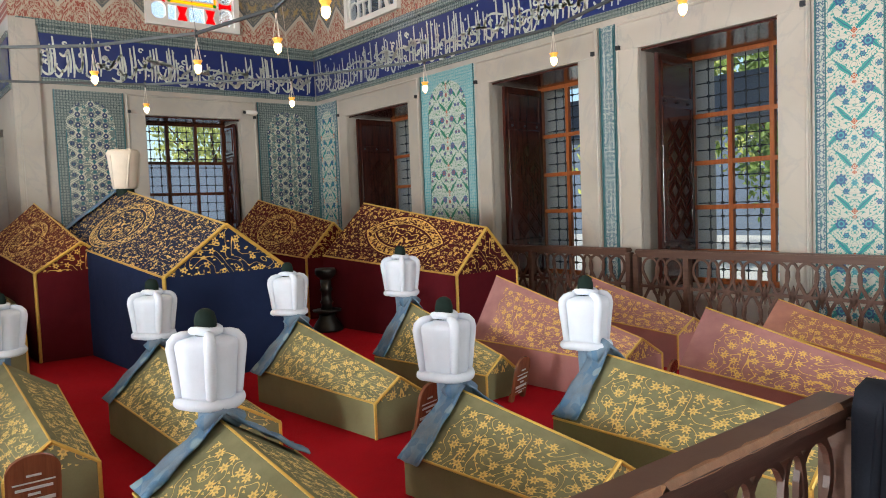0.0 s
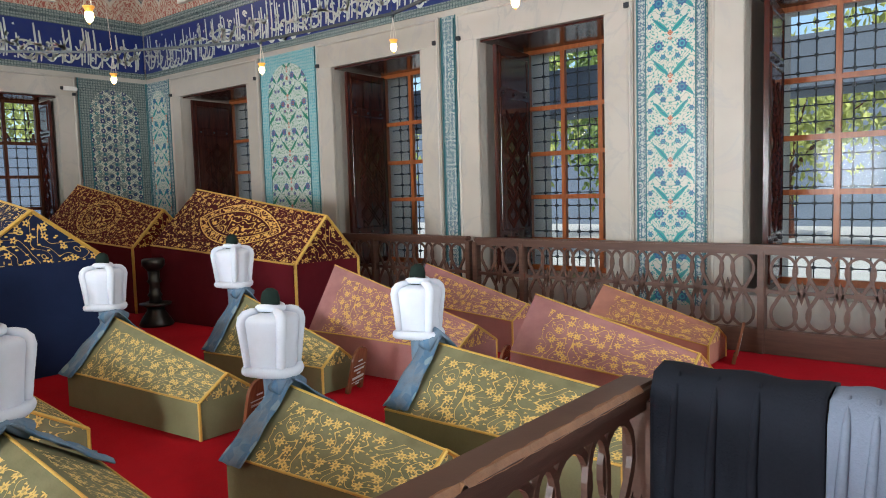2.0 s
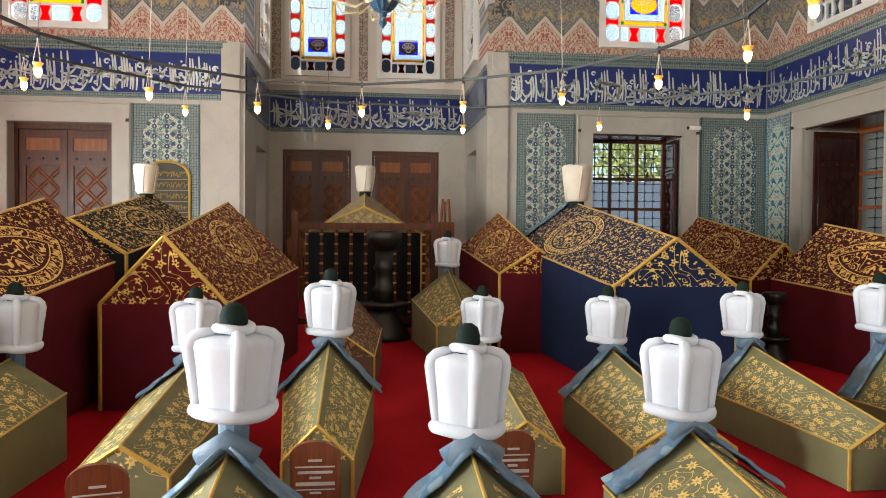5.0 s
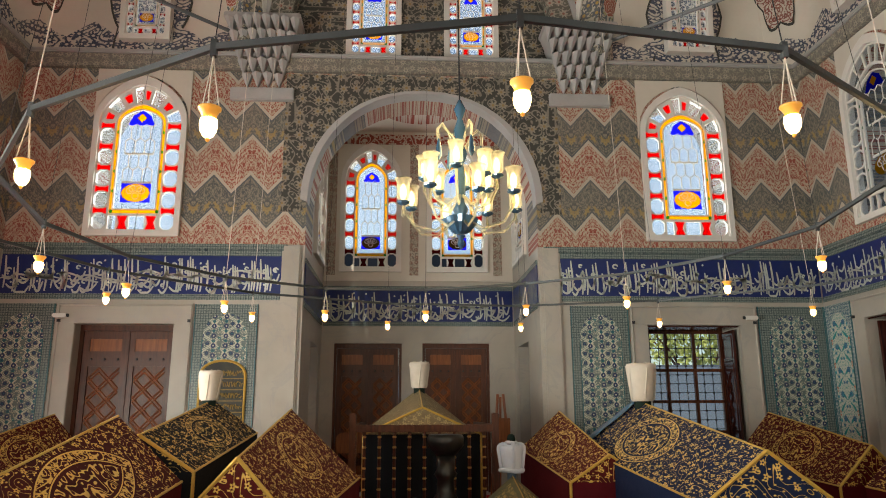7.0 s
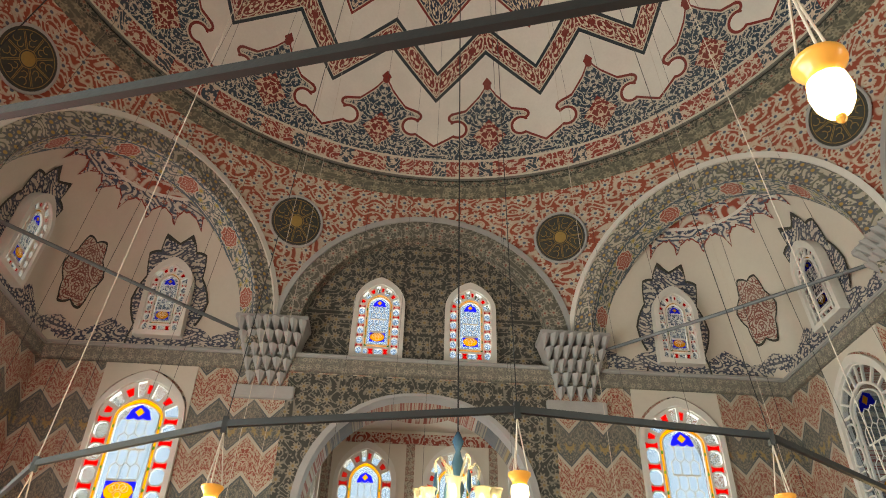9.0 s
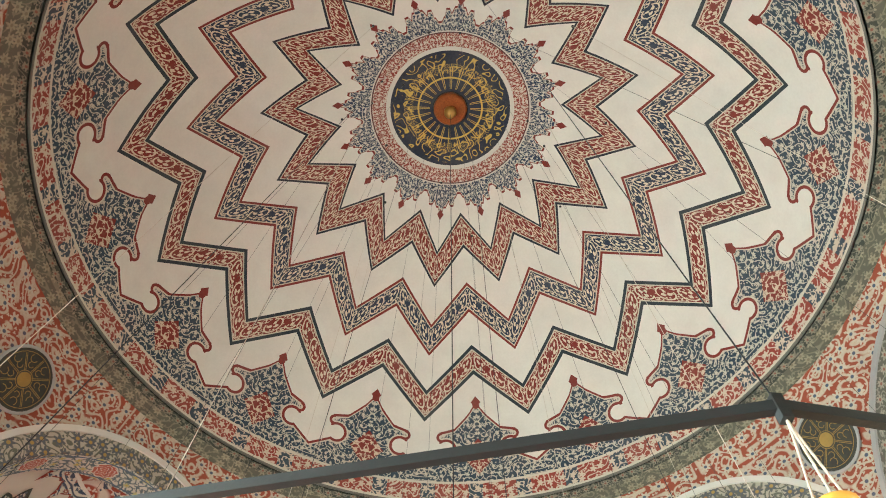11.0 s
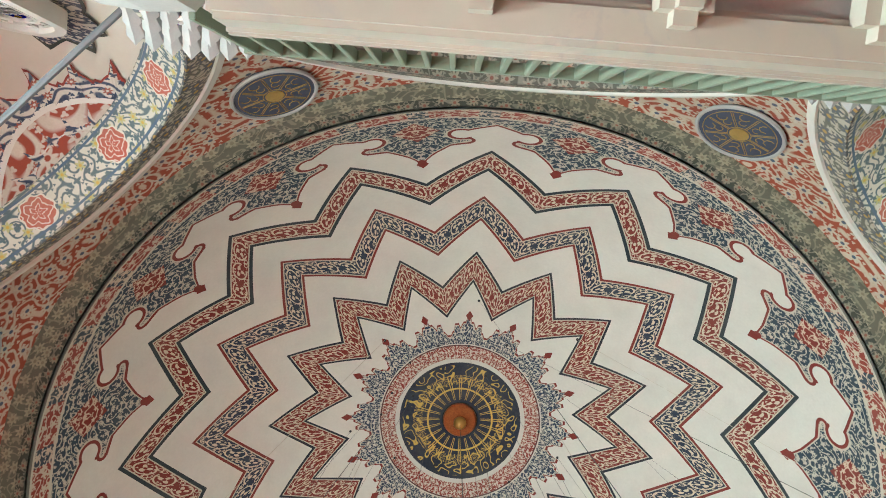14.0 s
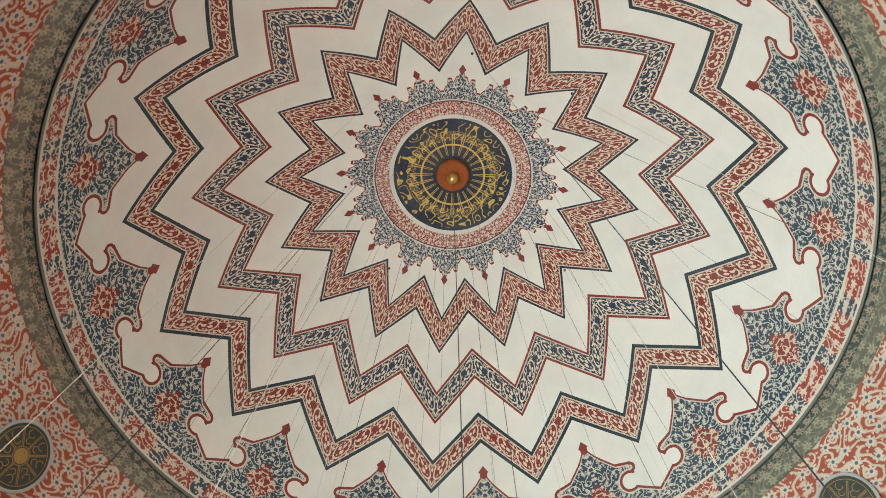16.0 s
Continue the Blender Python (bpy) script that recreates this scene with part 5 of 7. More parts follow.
def lattice_door(parent, a, b, z0, z1, y0, y1, mat=WALNUT, name="door_leaf"):
    """One panelled leaf: frame, top panel, big interlaced panel, foot panel."""
    leaf = part(name, plate(rect(a, b, z0, z1), [rect(a + 0.11, b - 0.11, z0 + 0.14, z0 + 0.55), rect(a + 0.11, b - 0.11, z0 + 0.68, z1 - 0.62), rect(a + 0.11, b - 0.11, z1 - 0.36, z1 - 0.14)], y0, y1), mat, parent)
    part("panel", boxed(a + 0.10, b - 0.10, y0 + 0.02, y1 - 0.01, z0 + 0.13, z0 + 0.56), INLAY if mat is not SHUTTER else SHUTTER, leaf)
    part("panel", boxed(a + 0.10, b - 0.10, y0 + 0.02, y1 - 0.01, z1 - 0.37, z1 - 0.13), INLAY if mat is not SHUTTER else SHUTTER, leaf)
    part("panel", boxed(a + 0.10, b - 0.10, y0 + 0.03, y1 - 0.01, z0 + 0.67, z1 - 0.61), mat, leaf)
    bm = bmesh.new()                             # basket-weave strapwork
    zt, zb, u0, u1 = z1 - 0.64, z0 + 0.70, a + 0.13, b - 0.13
    step = (u1 - u0) / 3.0
    r_ = 0
    z = zb
    while z < zt - step * 0.5:
        for q in range(3):
            u = u0 + step * (q + 0.5)
            d = step * 0.5 if (q + r_) % 2 else -step * 0.5
            for off in (-0.22, 0.22):
                o = step * off
                p0, p1 = (u - d + abs(o) * 0, z + o), (u + d, z + step + o)
                zz0, zz1 = max(p0[1], zb), min(p1[1], zt)
                tube(bm, [(p0[0], y0 + 0.026, zz0), (p1[0], y0 + 0.026, zz1)], 0.016, 4)
        z += step
        r_ += 1
    part("strapwork", bm, INLAY, leaf)
    for u in (a + 0.16, (a + b) / 2, b - 0.16):
        part("stud", lathe([(0.022, 0), (0.016, 0.02), (0.004, 0.026)], 8), IRON, leaf).matrix_local = pose(u, y0, z1 - 0.5, 90, 0, 0)
    return leaf


def double_door(m, a, b, z0, z1, y, label):
    th = thing("door", m, label, "door", "wooden doors", "structure")
    c = (a + b) / 2
    part("door_frame", plate(rect(a, b, z0, z1), [rect(a + 0.06, b - 0.06, z0 + 0.0001, z1 - 0.1)], y - 0.03, y + 0.1), WALNUT, th)
    lattice_door(th, a + 0.065, c - 0.004, z0 + 0.02, z1 - 0.105, y, y + 0.07)
    lattice_door(th, c + 0.004, b - 0.065, z0 + 0.02, z1 - 0.105, y, y + 0.07)
    part("cover_strip", boxed(c - 0.02, c + 0.02, y - 0.02, y - 0.001, z0 + 0.05, z1 - 0.11), WALNUT, th)
    part("door_pull", tube(bmesh.new(), [(c + 0.08, y - 0.02, 0.95), (c + 0.08, y - 0.05, 1.0), (c + 0.08, y - 0.05, 1.15), (c + 0.08, y - 0.02, 1.2)], 0.01, 6), BRASS, th)
    return th


double_door(FRONT, *D_FRONT, 0.02, OPEN_TOP, A + 0.25, "closed dark walnut double door with interlaced panels")
double_door(Matrix(), -1.86, -0.37, 0.05, 3.22, NB + 0.08, "closed walnut cupboard doors with basket-weave strapwork in the niche")
double_door(Matrix(), 0.09, 1.58, 0.05, 3.22, NB + 0.08, "closed walnut cupboard doors with basket-weave strapwork in the niche")


def low_window(m, a, b, mat=CASEMENT, shut=(True, False), cols_=3, deep=0.72):
    """Deep window: wooden casement, glass, iron grille outside, open shutters in the recess."""
    th = thing("window", m, "deep window with wooden casement, iron grille and folded shutters", "window", "deep windows", "structure")
    yw, sw = A + deep, deep - 0.10
    z0, z1 = SILL, OPEN_TOP
    holes = []
    nr = 5
    cu = [a + 0.05 + (b - a - 0.1) * i / cols_ for i in range(cols_ + 1)]
    cz = [z0 + 0.05 + (z1 - z0 - 0.10) * f for f in (0, 0.13, 0.33, 0.53, 0.74, 1.0)]
    for i in range(cols_):
        for j in range(nr):
            holes.append(rect(cu[i] + 0.028, cu[i + 1] - 0.028, cz[j] + 0.028, cz[j + 1] - 0.028))
    part("window_frame", plate(rect(a, b, z0, z1), holes, yw, yw + 0.06), mat, th)
    for i in range(cols_):
        for j in range(nr):
            p = part("pane", boxed(cu[i] + 0.02, cu[i + 1] - 0.02, yw + 0.028, yw + 0.034, cz[j] + 0.02, cz[j + 1] - 0.02), CLEAR, th)
            p.visible_shadow = False
    bm = bmesh.new()
    nu, nz_ = 10, 17
    for i in range(1, nu):
        u = a + (b - a) * i / nu
        tube(bm, [(u, yw + 0.22, z0), (u, yw + 0.22, z1)], 0.008, 6)
    for j in range(1, nz_):
        z = z0 + (z1 - z0) * j / nz_
        tube(bm, [(a, yw + 0.22, z), (b, yw + 0.22, z)], 0.008, 6)
        for i in range(1, nu):
            u = a + (b - a) * i / nu
            bmesh.ops.create_cube(bm, size=0.034, matrix=Matrix.Translation((u, yw + 0.22, z)))
    part("grille", bm, IRON, th, "black wrought-iron grille")
    part("window_sill", boxed(a + 0.004, b - 0.004, A - 0.03, yw - 0.02, z0 - 0.06, z0 + 0.012, bev=0.01), MARBLE, th)
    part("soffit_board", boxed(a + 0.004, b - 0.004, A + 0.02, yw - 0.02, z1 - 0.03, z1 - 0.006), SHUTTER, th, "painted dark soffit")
    for s, on in zip((0, 1), shut):
        if not on:
            continue
        sh = part("shutter", boxed(0, sw, -0.0, 0.05, 0, z1 - z0 - 0.1, bev=0.006), SHUTTER, th, "glossy dark red shutter standing open")
        base = pose(a + 0.05, yw - 0.03, z0 + 0.03, 0, 0, -84) if s == 0 else pose(b - 0.05, yw - 0.03, z0 + 0.03, 0, 0, -96)
        sh.matrix_local = base
        yy = 0.05 if s == 0 else 0.0
        sg = 1 if s == 0 else -1
        h = z1 - z0 - 0.1
        for q0, q1 in ((0.08, 0.42), (0.55, h - 0.62), (h - 0.5, h - 0.1)):
            fr = bmesh.new()
            for (u0, v0), (u1, v1) in zip([(0.08, q0), (sw - 0.08, q0), (sw - 0.08, q1), (0.08, q1)], [(sw - 0.08, q0), (sw - 0.08, q1), (0.08, q1), (0.08, q0)]):
                tube(fr, [(u0, yy, v0), (u1, yy, v1)], 0.014, 6)
            part("panel_moulding", fr, SHUTTER, sh)
        st = bmesh.new()
        z = 0.6
        while z < h - 0.85:
            for q in range(int((sw - 0.2) / 0.14)):
                u = 0.14 + 0.14 * q
                d = 0.07 if (q + int(z * 10)) % 2 else -0.07
                for o in (-0.03, 0.03):
                    tube(st, [(u - d + 0.035, yy + 0.004 * sg, z + o), (u + d + 0.035, yy + 0.004 * sg, z + 0.14 + o)], 0.011, 4)
            z += 0.14
        part("strapwork", st, SHUTTER, sh)
        for q in (0.48, h - 0.56):
            for u in (0.15, sw / 2, sw - 0.15):
                part("stud", lathe([(0.022, -0.02), (0.016, 0.02), (0.004, 0.026)], 8), IRON, sh).matrix_local = pose(u, yy, q, -90 * sg, 0, 0)
    return th


for i, (a, b) in enumerate(W_RIGHT):
    low_window(RIGHT, a, b, deep=0.98)
low_window(FRONT, *W_FRONT, mat=WALNUT, shut=(False, True))

# ---- cenotaphs ----
def gable(p, mats, name, label, group, trim=True, scale_gold=0.018):
    """A tapering coffin-shaped cenotaph under a velvet pall: low walls, gabled lid that falls towards the foot."""
    xc, yh, L, wh, wf, zrh, zrf, zeh, zef = p
    th = thing(name, pose(xc, yh, 0), label, "cenotaph", group)
    V = {"HR": (0, 0, zrh), "FR": (0, -L, zrf)}
    for s, q in ((-1, "l"), (1, "r")):
        V["HE" + q], V["FE" + q] = (s * wh / 2, 0, zeh), (s * wf / 2, -L, zef)
        V["HB" + q], V["FB" + q] = (s * wh / 2, 0, 0.005), (s * wf / 2, -L, 0.005)
    V = {k: Vector(v) for k, v in V.items()}

    def quad(bm, ks, nu=14, nv=6, sag=0.0, uvmode=None):
        a, b, c, d = (V[k] for k in ks)
        uvl = bm.loops.layers.uv.verify()
        g = []
        ln, sl = (b - a).length, (d - a).length
        nrm = (b - a).cross(d - a).normalized()
        for i in range(nu + 1):
            row = []
            for j in range(nv + 1):
                s, t = i / nu, j / nv
                pnt = a.lerp(b, s).lerp(d.lerp(c, s), t)
                wob = sag * (noise.noise(Vector((pnt.x * 3 + xc, pnt.y * 3 + yh, pnt.z * 3))) * math.sin(math.pi * s) * math.sin(math.pi * t))
                row.append((bm.verts.new(pnt + nrm * wob), (s * ln, t * sl)))
            g.append(row)
        for i in range(nu):
            for j in range(nv):
                q = (g[i][j], g[i + 1][j], g[i + 1][j + 1], g[i][j + 1])
                f = bm.faces.new([v for v, _ in q])
                for lp, (_, uv) in zip(f.loops, q):
                    lp[uvl].uv = uv
        return bm

    lid, wall = mats
    for ks, nm in ((("HR", "FR", "FEr", "HEr"), "lid_slope"), (("HR", "FR", "FEl", "HEl"), "lid_slope")):
        part(nm, quad(bmesh.new(), ks, sag=0.012), lid, th, smooth=True)
    for ks, nm in ((("HEr", "FEr", "FBr", "HBr"), "side_cloth"), (("HEl", "FEl", "FBl", "HBl"), "side_cloth"), (("FEl", "FEr", "FBr", "FBl"), "foot_cloth"), (("HEl", "HEr", "HBr", "HBl"), "head_cloth")):
        part(nm, quad(bmesh.new(), ks, sag=0.03), wall, th, smooth=True)
    for ks, nm in ((("FR", "FEl", "FEr"), "foot_gable"), (("HR", "HEl", "HEr"), "head_gable")):
        bm = bmesh.new()
        uvl = bm.loops.layers.uv.verify()
        f = bm.faces.new([bm.verts.new(V[k]) for k in ks])
        for lp in f.loops:
            lp[uvl].uv = (lp.vert.co.x + 3.9, V[ks[0]].z - lp.vert.co.z + 0.06)
        part(nm, bm, lid, th)
    if trim:
        r = scale_gold
        for a, b in (("FR", "FEl"), ("FR", "FEr"), ("FEl", "FBl"), ("FEr", "FBr"), ("HEl", "FEl"), ("HEr", "FEr"), ("HR", "FR")):
            part("gold_braid", tube(bmesh.new(), [V[a], V[a].lerp(V[b], 0.5), V[b]], r * (0.6 if a[0] == "H" else 1), 6), GOLD, th)
    return th


def turban(x, y, z, h=0.40, lean=0.0, spin=0.0, wide=1.0):
    """White wound turban: flaring drum between four padded rolls, a roll round the foot and one round the crown, dark cap tip."""
    th = thing("turban", pose(x, y, z, lean, 0, spin), "white wound turban with padded rolls and a dark green cap tip", "turban", "white turbans")
    s = h / 0.40
    th.scale = (wide, wide, 0.95)
    drum = [(0.112, 0.0), (0.116, 0.05), (0.122, 0.14), (0.130, 0.23), (0.136, 0.285), (0.132, 0.305), (0.115, 0.318), (0.06, 0.330)]
    part("body", lathe([(r * s, q * s) for r, q in drum], 32, wave=0.018, lobes=8), LINEN, th, smooth=True)
    part("base_roll", tube(bmesh.new(), [((0.128 + 0.004 * math.sin(3 * a)) * s * math.cos(a), (0.128 + 0.004 * math.sin(3 * a)) * s * math.sin(a), 0.026 * s + 0.007 * s * math.sin(2 * a)) for a in (k / 32 * math.tau for k in range(32))], 0.027 * s, 12, True), LINEN, th, smooth=True)
    part("crown_roll", tube(bmesh.new(), [(0.056 * s * math.cos(a), 0.056 * s * math.sin(a), (0.352 + 0.005 * math.sin(2 * a)) * s) for a in (k / 24 * math.tau for k in range(24))], 0.020 * s, 10, True), LINEN, th, smooth=True)
    for k in range(4):
        a = k / 4 * math.tau - math.pi / 2 + (0.06, -0.05, 0.04, -0.03)[k]
        prof = [(0.120, 0.03), (0.126, 0.09), (0.133, 0.16), (0.141, 0.23), (0.146, 0.278), (0.141, 0.306), (0.124, 0.325), (0.098, 0.335), (0.066, 0.340)]
        n = len(prof) - 1
        part("rib_roll", tube(bmesh.new(), [(r * s * math.cos(a + 0.07 * j / n), r * s * math.sin(a + 0.07 * j / n), q * s) for j, (r, q) in enumerate(prof)], 0.024 * s, 12, taper=[v * s for v in (0.020, 0.023, 0.024, 0.026, 0.027, 0.026, 0.025, 0.022, 0.017)]), LINEN, th, smooth=True)
    part("cap_tip", lathe([(0.046 * s, 0.33 * s), (0.047 * s, 0.40 * s), (0.038 * s, 0.435 * s), (0.017 * s, 0.452 * s)], 16, wave=0.03, lobes=6), FELT, th, "dark green felt tip", smooth=True)
    part("neck", lathe([(0.05 * s, -0.16), (0.055 * s, 0.0), (0.07 * s, 0.02)], 12), SASH, th)
    return th


def tall_cap(x, y, z, h=0.5):
    """Tall old court cap: flaring folded cream drum."""
    th = thing("court_cap", pose(x, y, z, 0, 0, 20), "tall cream felt court cap flaring towards its top", "cap", "tall court caps")
    s = h / 0.5
    part("drum", lathe([(0.135 * s, 0.0), (0.15 * s, 0.03 * s), (0.17 * s, 0.2 * s), (0.195 * s, 0.42 * s), (0.198 * s, 0.46 * s), (0.18 * s, 0.49 * s), (0.06 * s, 0.5 * s)], 32), CREAM, th, smooth=True)
    for k in range(5):
        a = k / 5 * math.tau + 0.5
        part("fold", tube(bmesh.new(), [(r * s * math.cos(a + 0.1 * i), r * s * math.sin(a + 0.1 * i), z_ * s) for i, (r, z_) in enumerate(((0.15, 0.02), (0.168, 0.2), (0.19, 0.4), (0.17, 0.485), (0.1, 0.5)))], 0.014 * s, 8), CREAM, th, smooth=True)
    part("neck", lathe([(0.10 * s, -0.22), (0.11 * s, 0.0), (0.13 * s, 0.01)], 16), FELT, th)
    return th


def sash(p, w0=0.13, reach=1.0, seed=0):
    """Blue brocade scarf laid over the head of the lid, one tail down each slope."""
    xc, yh, L, wh, wf, zrh, zrf, zeh, zef = p
    r = random.Random(seed)
    th = thing("scarf", pose(xc, yh, 0), "faded blue brocade scarf draped over the ridge", "scarf", "scarves on the cenotaphs")
    top = Vector((0, -0.05, zrh + 0.015))
    for s in (-1, 1):
        n = Vector((s * (zrh - zeh), 0, wh / 2)).normalized()
        e = Vector((s * wh / 2, -0.03 - r.uniform(0.0, 0.06), zeh))
        bm = bmesh.new()
        rows_s = []
        steps = 11
        for i in range(steps + 1):
            t = i / steps * reach
            c = top.lerp(e, min(t, 1.0)) if t <= 1 else e + Vector((s * 0.03, 0, -(t - 1) * 0.6))
            w = w0 * (0.7 + 0.55 * t)
            row = []
            for j in range(7):
                v = j / 6 - 0.5
                wave = 0.008 * math.cos(j * 2.4 + i * 0.25 + seed) + 0.005 * math.sin(i * 1.3 + j)
                row.append(bm.verts.new(c + Vector((0, v * w * 1.2 - 0.02 * t, 0)) + n * (0.018 + wave)))
            rows_s.append(row)
        for a_, b_ in zip(rows_s, rows_s[1:]):
            for j in range(6):
                bm.faces.new((a_[j], a_[j + 1], b_[j + 1], b_[j]))
        ob = part("scarf_tail", bm, SASH, th, smooth=True)
        so = ob.modifiers.new("thick", "SOLIDIFY")
        so.thickness = 0.008
    part("scarf_knot", tube(bmesh.new(), [(-0.09, -0.04, zrh - 0.02), (0, -0.05, zrh + 0.045), (0.09, -0.04, zrh - 0.02)], 0.04, 8), SASH, th, smooth=True)
    return th


def placard(x, y, h=0.36, w=0.22, turn=0.0):
    """Arched wooden name board on two feet; its lines are bars."""
    th = thing("name_board", pose(x, y, 0, 12, 0, turn), "arched varnished wooden board with pale lettering lines", "sign", "name boards")
    part("board", plate(arched(-w / 2, w / 2, 0.05, h - 0.09, h, 6), [], 0.0, 0.02), PLACARD, th)
    for s in (-1, 1):
        part("foot", boxed(s * w * 0.42 - 0.02, s * w * 0.42 + 0.02, -0.0, 0.03, 0.003, 0.06), PLACARD, th)
    for z, ww, hh in ((h - 0.10, 0.06, 0.010), (h - 0.135, 0.17, 0.006), (h - 0.165, 0.15, 0.013), (h - 0.195, 0.05, 0.012), (h - 0.228, 0.17, 0.018), (h - 0.26, 0.17, 0.004), (h - 0.278, 0.05, 0.010)):
        part("lettering_bar", boxed(-ww * w / 0.44, ww * w / 0.44, -0.004, -0.0005, z - hh / 2, z + hh / 2), SCRIPT, th)
    return th


WINE_LID = velvet_mat("wine_gold_embroidery", (0.075, 0.006, 0.009), True, (1.22, 0.42, 0.72, 0.33, 1.15))
WINE_LID2 = velvet_mat("red_gold_embroidery", (0.12, 0.012, 0.010), True, (1.2, 0.46, 0.50, 0.34, 1.9))
NAVY_LID = velvet_mat("navy_gold_embroidery", NAVY_V, True, (1.35, 0.50, 0.66, 0.40, 1.9))
BLACK_LID = velvet_mat("black_gold_embroidery", BLACK_V, True, (1.2, 0.35, 0.50, 0.27, 1.9))
NICHE_LID = velvet_mat("pale_gold_brocade", (0.30, 0.22, 0.12), True, None, (0.55, 0.42, 0.20))
# ground lighter than OLIVE: light from above is put into the lid's colour
OLIVE_LID = velvet_mat("olive_gold_embroidery", (0.23, 0.22, 0.12), False, None, (0.86, 0.62, 0.20))
PINK_LID = velvet_mat("pink_gold_embroidery", PINK_V, False, None)
SALMON_LID = velvet_mat("salmon_gold_embroidery", SALMON_V, False, None)
BROWN_LID = velvet_mat("brown_gold_embroidery", BROWN_V, False, None, (0.42, 0.26, 0.10))

BIG = "large embroidered cenotaphs"
gable((5.46, 2.68, 2.43, 1.32, 0.88, 1.57, 1.24, 0.91, 0.76), (WINE_LID, WINE), "cenotaph", "wine velvet cenotaph with dense gold embroidery and an oval wreath", BIG)
gable((5.34, 5.75, 2.44, 1.25, 0.90, 1.71, 1.32, 1.0, 0.85), (WINE_LID2, WINE), "cenotaph", "red velvet cenotaph with gold embroidery beside the windows", BIG)
gable((2.02, 5.6, 2.62, 1.21, 0.92, 1.74, 1.25, 1.20, 0.95), (WINE_LID2, WINE), "cenotaph", "red velvet cenotaph with gold embroidery behind the navy one", BIG)
BLUE_P = (2.79, 4.24, 3.40, 1.60, 1.17, 1.87, 1.40, 1.28, 0.96)
gable(BLUE_P, (NAVY_LID, NAVYV), "cenotaph", "great navy velvet cenotaph with gold embroidery and a tall cap", BIG)
gable((-1.62, 3.16, 2.67, 1.60, 0.98, 1.77, 1.39, 1.01, 0.85), (WINE_LID2, WINE), "cenotaph", "wine velvet cenotaph with a pale embroidered foot gable", BIG)
gable((-2.85, 1.26, 2.40, 1.19, 1.10, 1.71, 1.25, 1.15, 0.90), (WINE_LID, WINE), "cenotaph", "dark red velvet cenotaph with an oval gold wreath", BIG)
DK_P = (-2.70, 3.92, 2.53, 1.12, 1.01, 1.89, 1.54, 1.49, 1.22)
gable(DK_P, (BLACK_LID, BLACK), "cenotaph", "black velvet cenotaph with gold embroidery and a tall cap", BIG)
gable((-5.3, 5.4, 2.44, 1.25, 0.95, 1.72, 1.30, 1.0, 0.85), (WINE_LID2, WINE), "cenotaph", "red velvet cenotaph near the walnut door", BIG)
NI_P = (-0.05, 7.6, 2.3, 1.75, 1.70, 2.15, 1.80, 1.48, 1.42)
gable(NI_P, (NICHE_LID, BLACK), "cenotaph", "black-walled cenotaph under a pale gold brocade lid in the niche", BIG)
for p, h in ((BLUE_P, 0.56), (DK_P, 0.52), (NI_P, 0.52)):
    tall_cap(p[0], p[1] - 0.22, p[5] - 0.01, h * (0.70 if p[0] < -2 else 0.88))
sash(BLUE_P, 0.16, 1.15, 3)

SMALL = "small cenotaphs of princes"
OL = (OLIVE_LID, OLIVE)
SM = [
    # centre x, head y, length, head and foot widths, ridge heights, eave heights, turban height
    ((-0.47, -2.94, 1.45, 0.66, 0.50, 0.70, 0.48, 0.42, 0.32), OL, 0.345, 1),
    ((-1.08, -0.84, 1.35, 0.60, 0.42, 0.64, 0.50, 0.42, 0.36), OL, 0.36, 1),
    ((-0.26, -0.55, 1.15, 0.60, 0.36, 0.70, 0.44, 0.40, 0.26), OL, 0.40, 1),
    ((0.35, -2.97, 1.45, 0.62, 0.50, 0.69, 0.48, 0.42, 0.32), OL, 0.345, 1),
    ((0.86, -0.12, 1.48, 0.60, 0.42, 0.58, 0.41, 0.38, 0.26), OL, 0.37, 0),
    ((1.06, 4.03, 1.60, 0.96, 0.60, 0.94, 0.60, 0.55, 0.40), OL, 0.42, 0),
    ((1.80, -0.24, 1.30, 0.71, 0.60, 0.58, 0.40, 0.28, 0.22), OL, 0.38, 1),
    ((1.37, -2.46, 1.45, 0.73, 0.52, 0.60, 0.42, 0.36, 0.28), OL, 0.385, 1),
    ((2.89, -0.22, 1.47, 0.68, 0.40, 0.61, 0.38, 0.26, 0.24), OL, 0.38, 1),
    ((3.95, -0.32, 1.22, 0.73, 0.32, 0.66, 0.33, 0.21, 0.20), OL, 0.40, 1),
    ((2.67, -2.53, 1.10, 0.71, 0.50, 0.50, 0.37, 0.22, 0.20), OL, 0.40, 1),
    ((3.41, -2.91, 1.30, 0.75, 0.52, 0.63, 0.50, 0.33, 0.28), OL, 0.37, 1),
    ((-2.20, -0.75, 1.40, 0.66, 0.50, 0.64, 0.48, 0.42, 0.30), OL, 0.38, 0),
]
for i, (p, mats, hh, sc) in enumerate(SM):
    gable(p, mats, "cenotaph", "small olive velvet cenotaph with gold floral embroidery and a white turban", SMALL, scale_gold=0.011)
    rt = random.Random(i)
    turban(p[0], p[1] + 0.07, p[5] + {0: 0.105, 11: 0.015}.get(i, 0.04), hh * 1.05, rt.uniform(-3, 3), rt.uniform(-14, 14) - 8 * p[0], 1.10 if i == 0 else 1.0)
    if sc:
        sash(p, 0.12, 0.98 if i % 2 else 1.05, i)
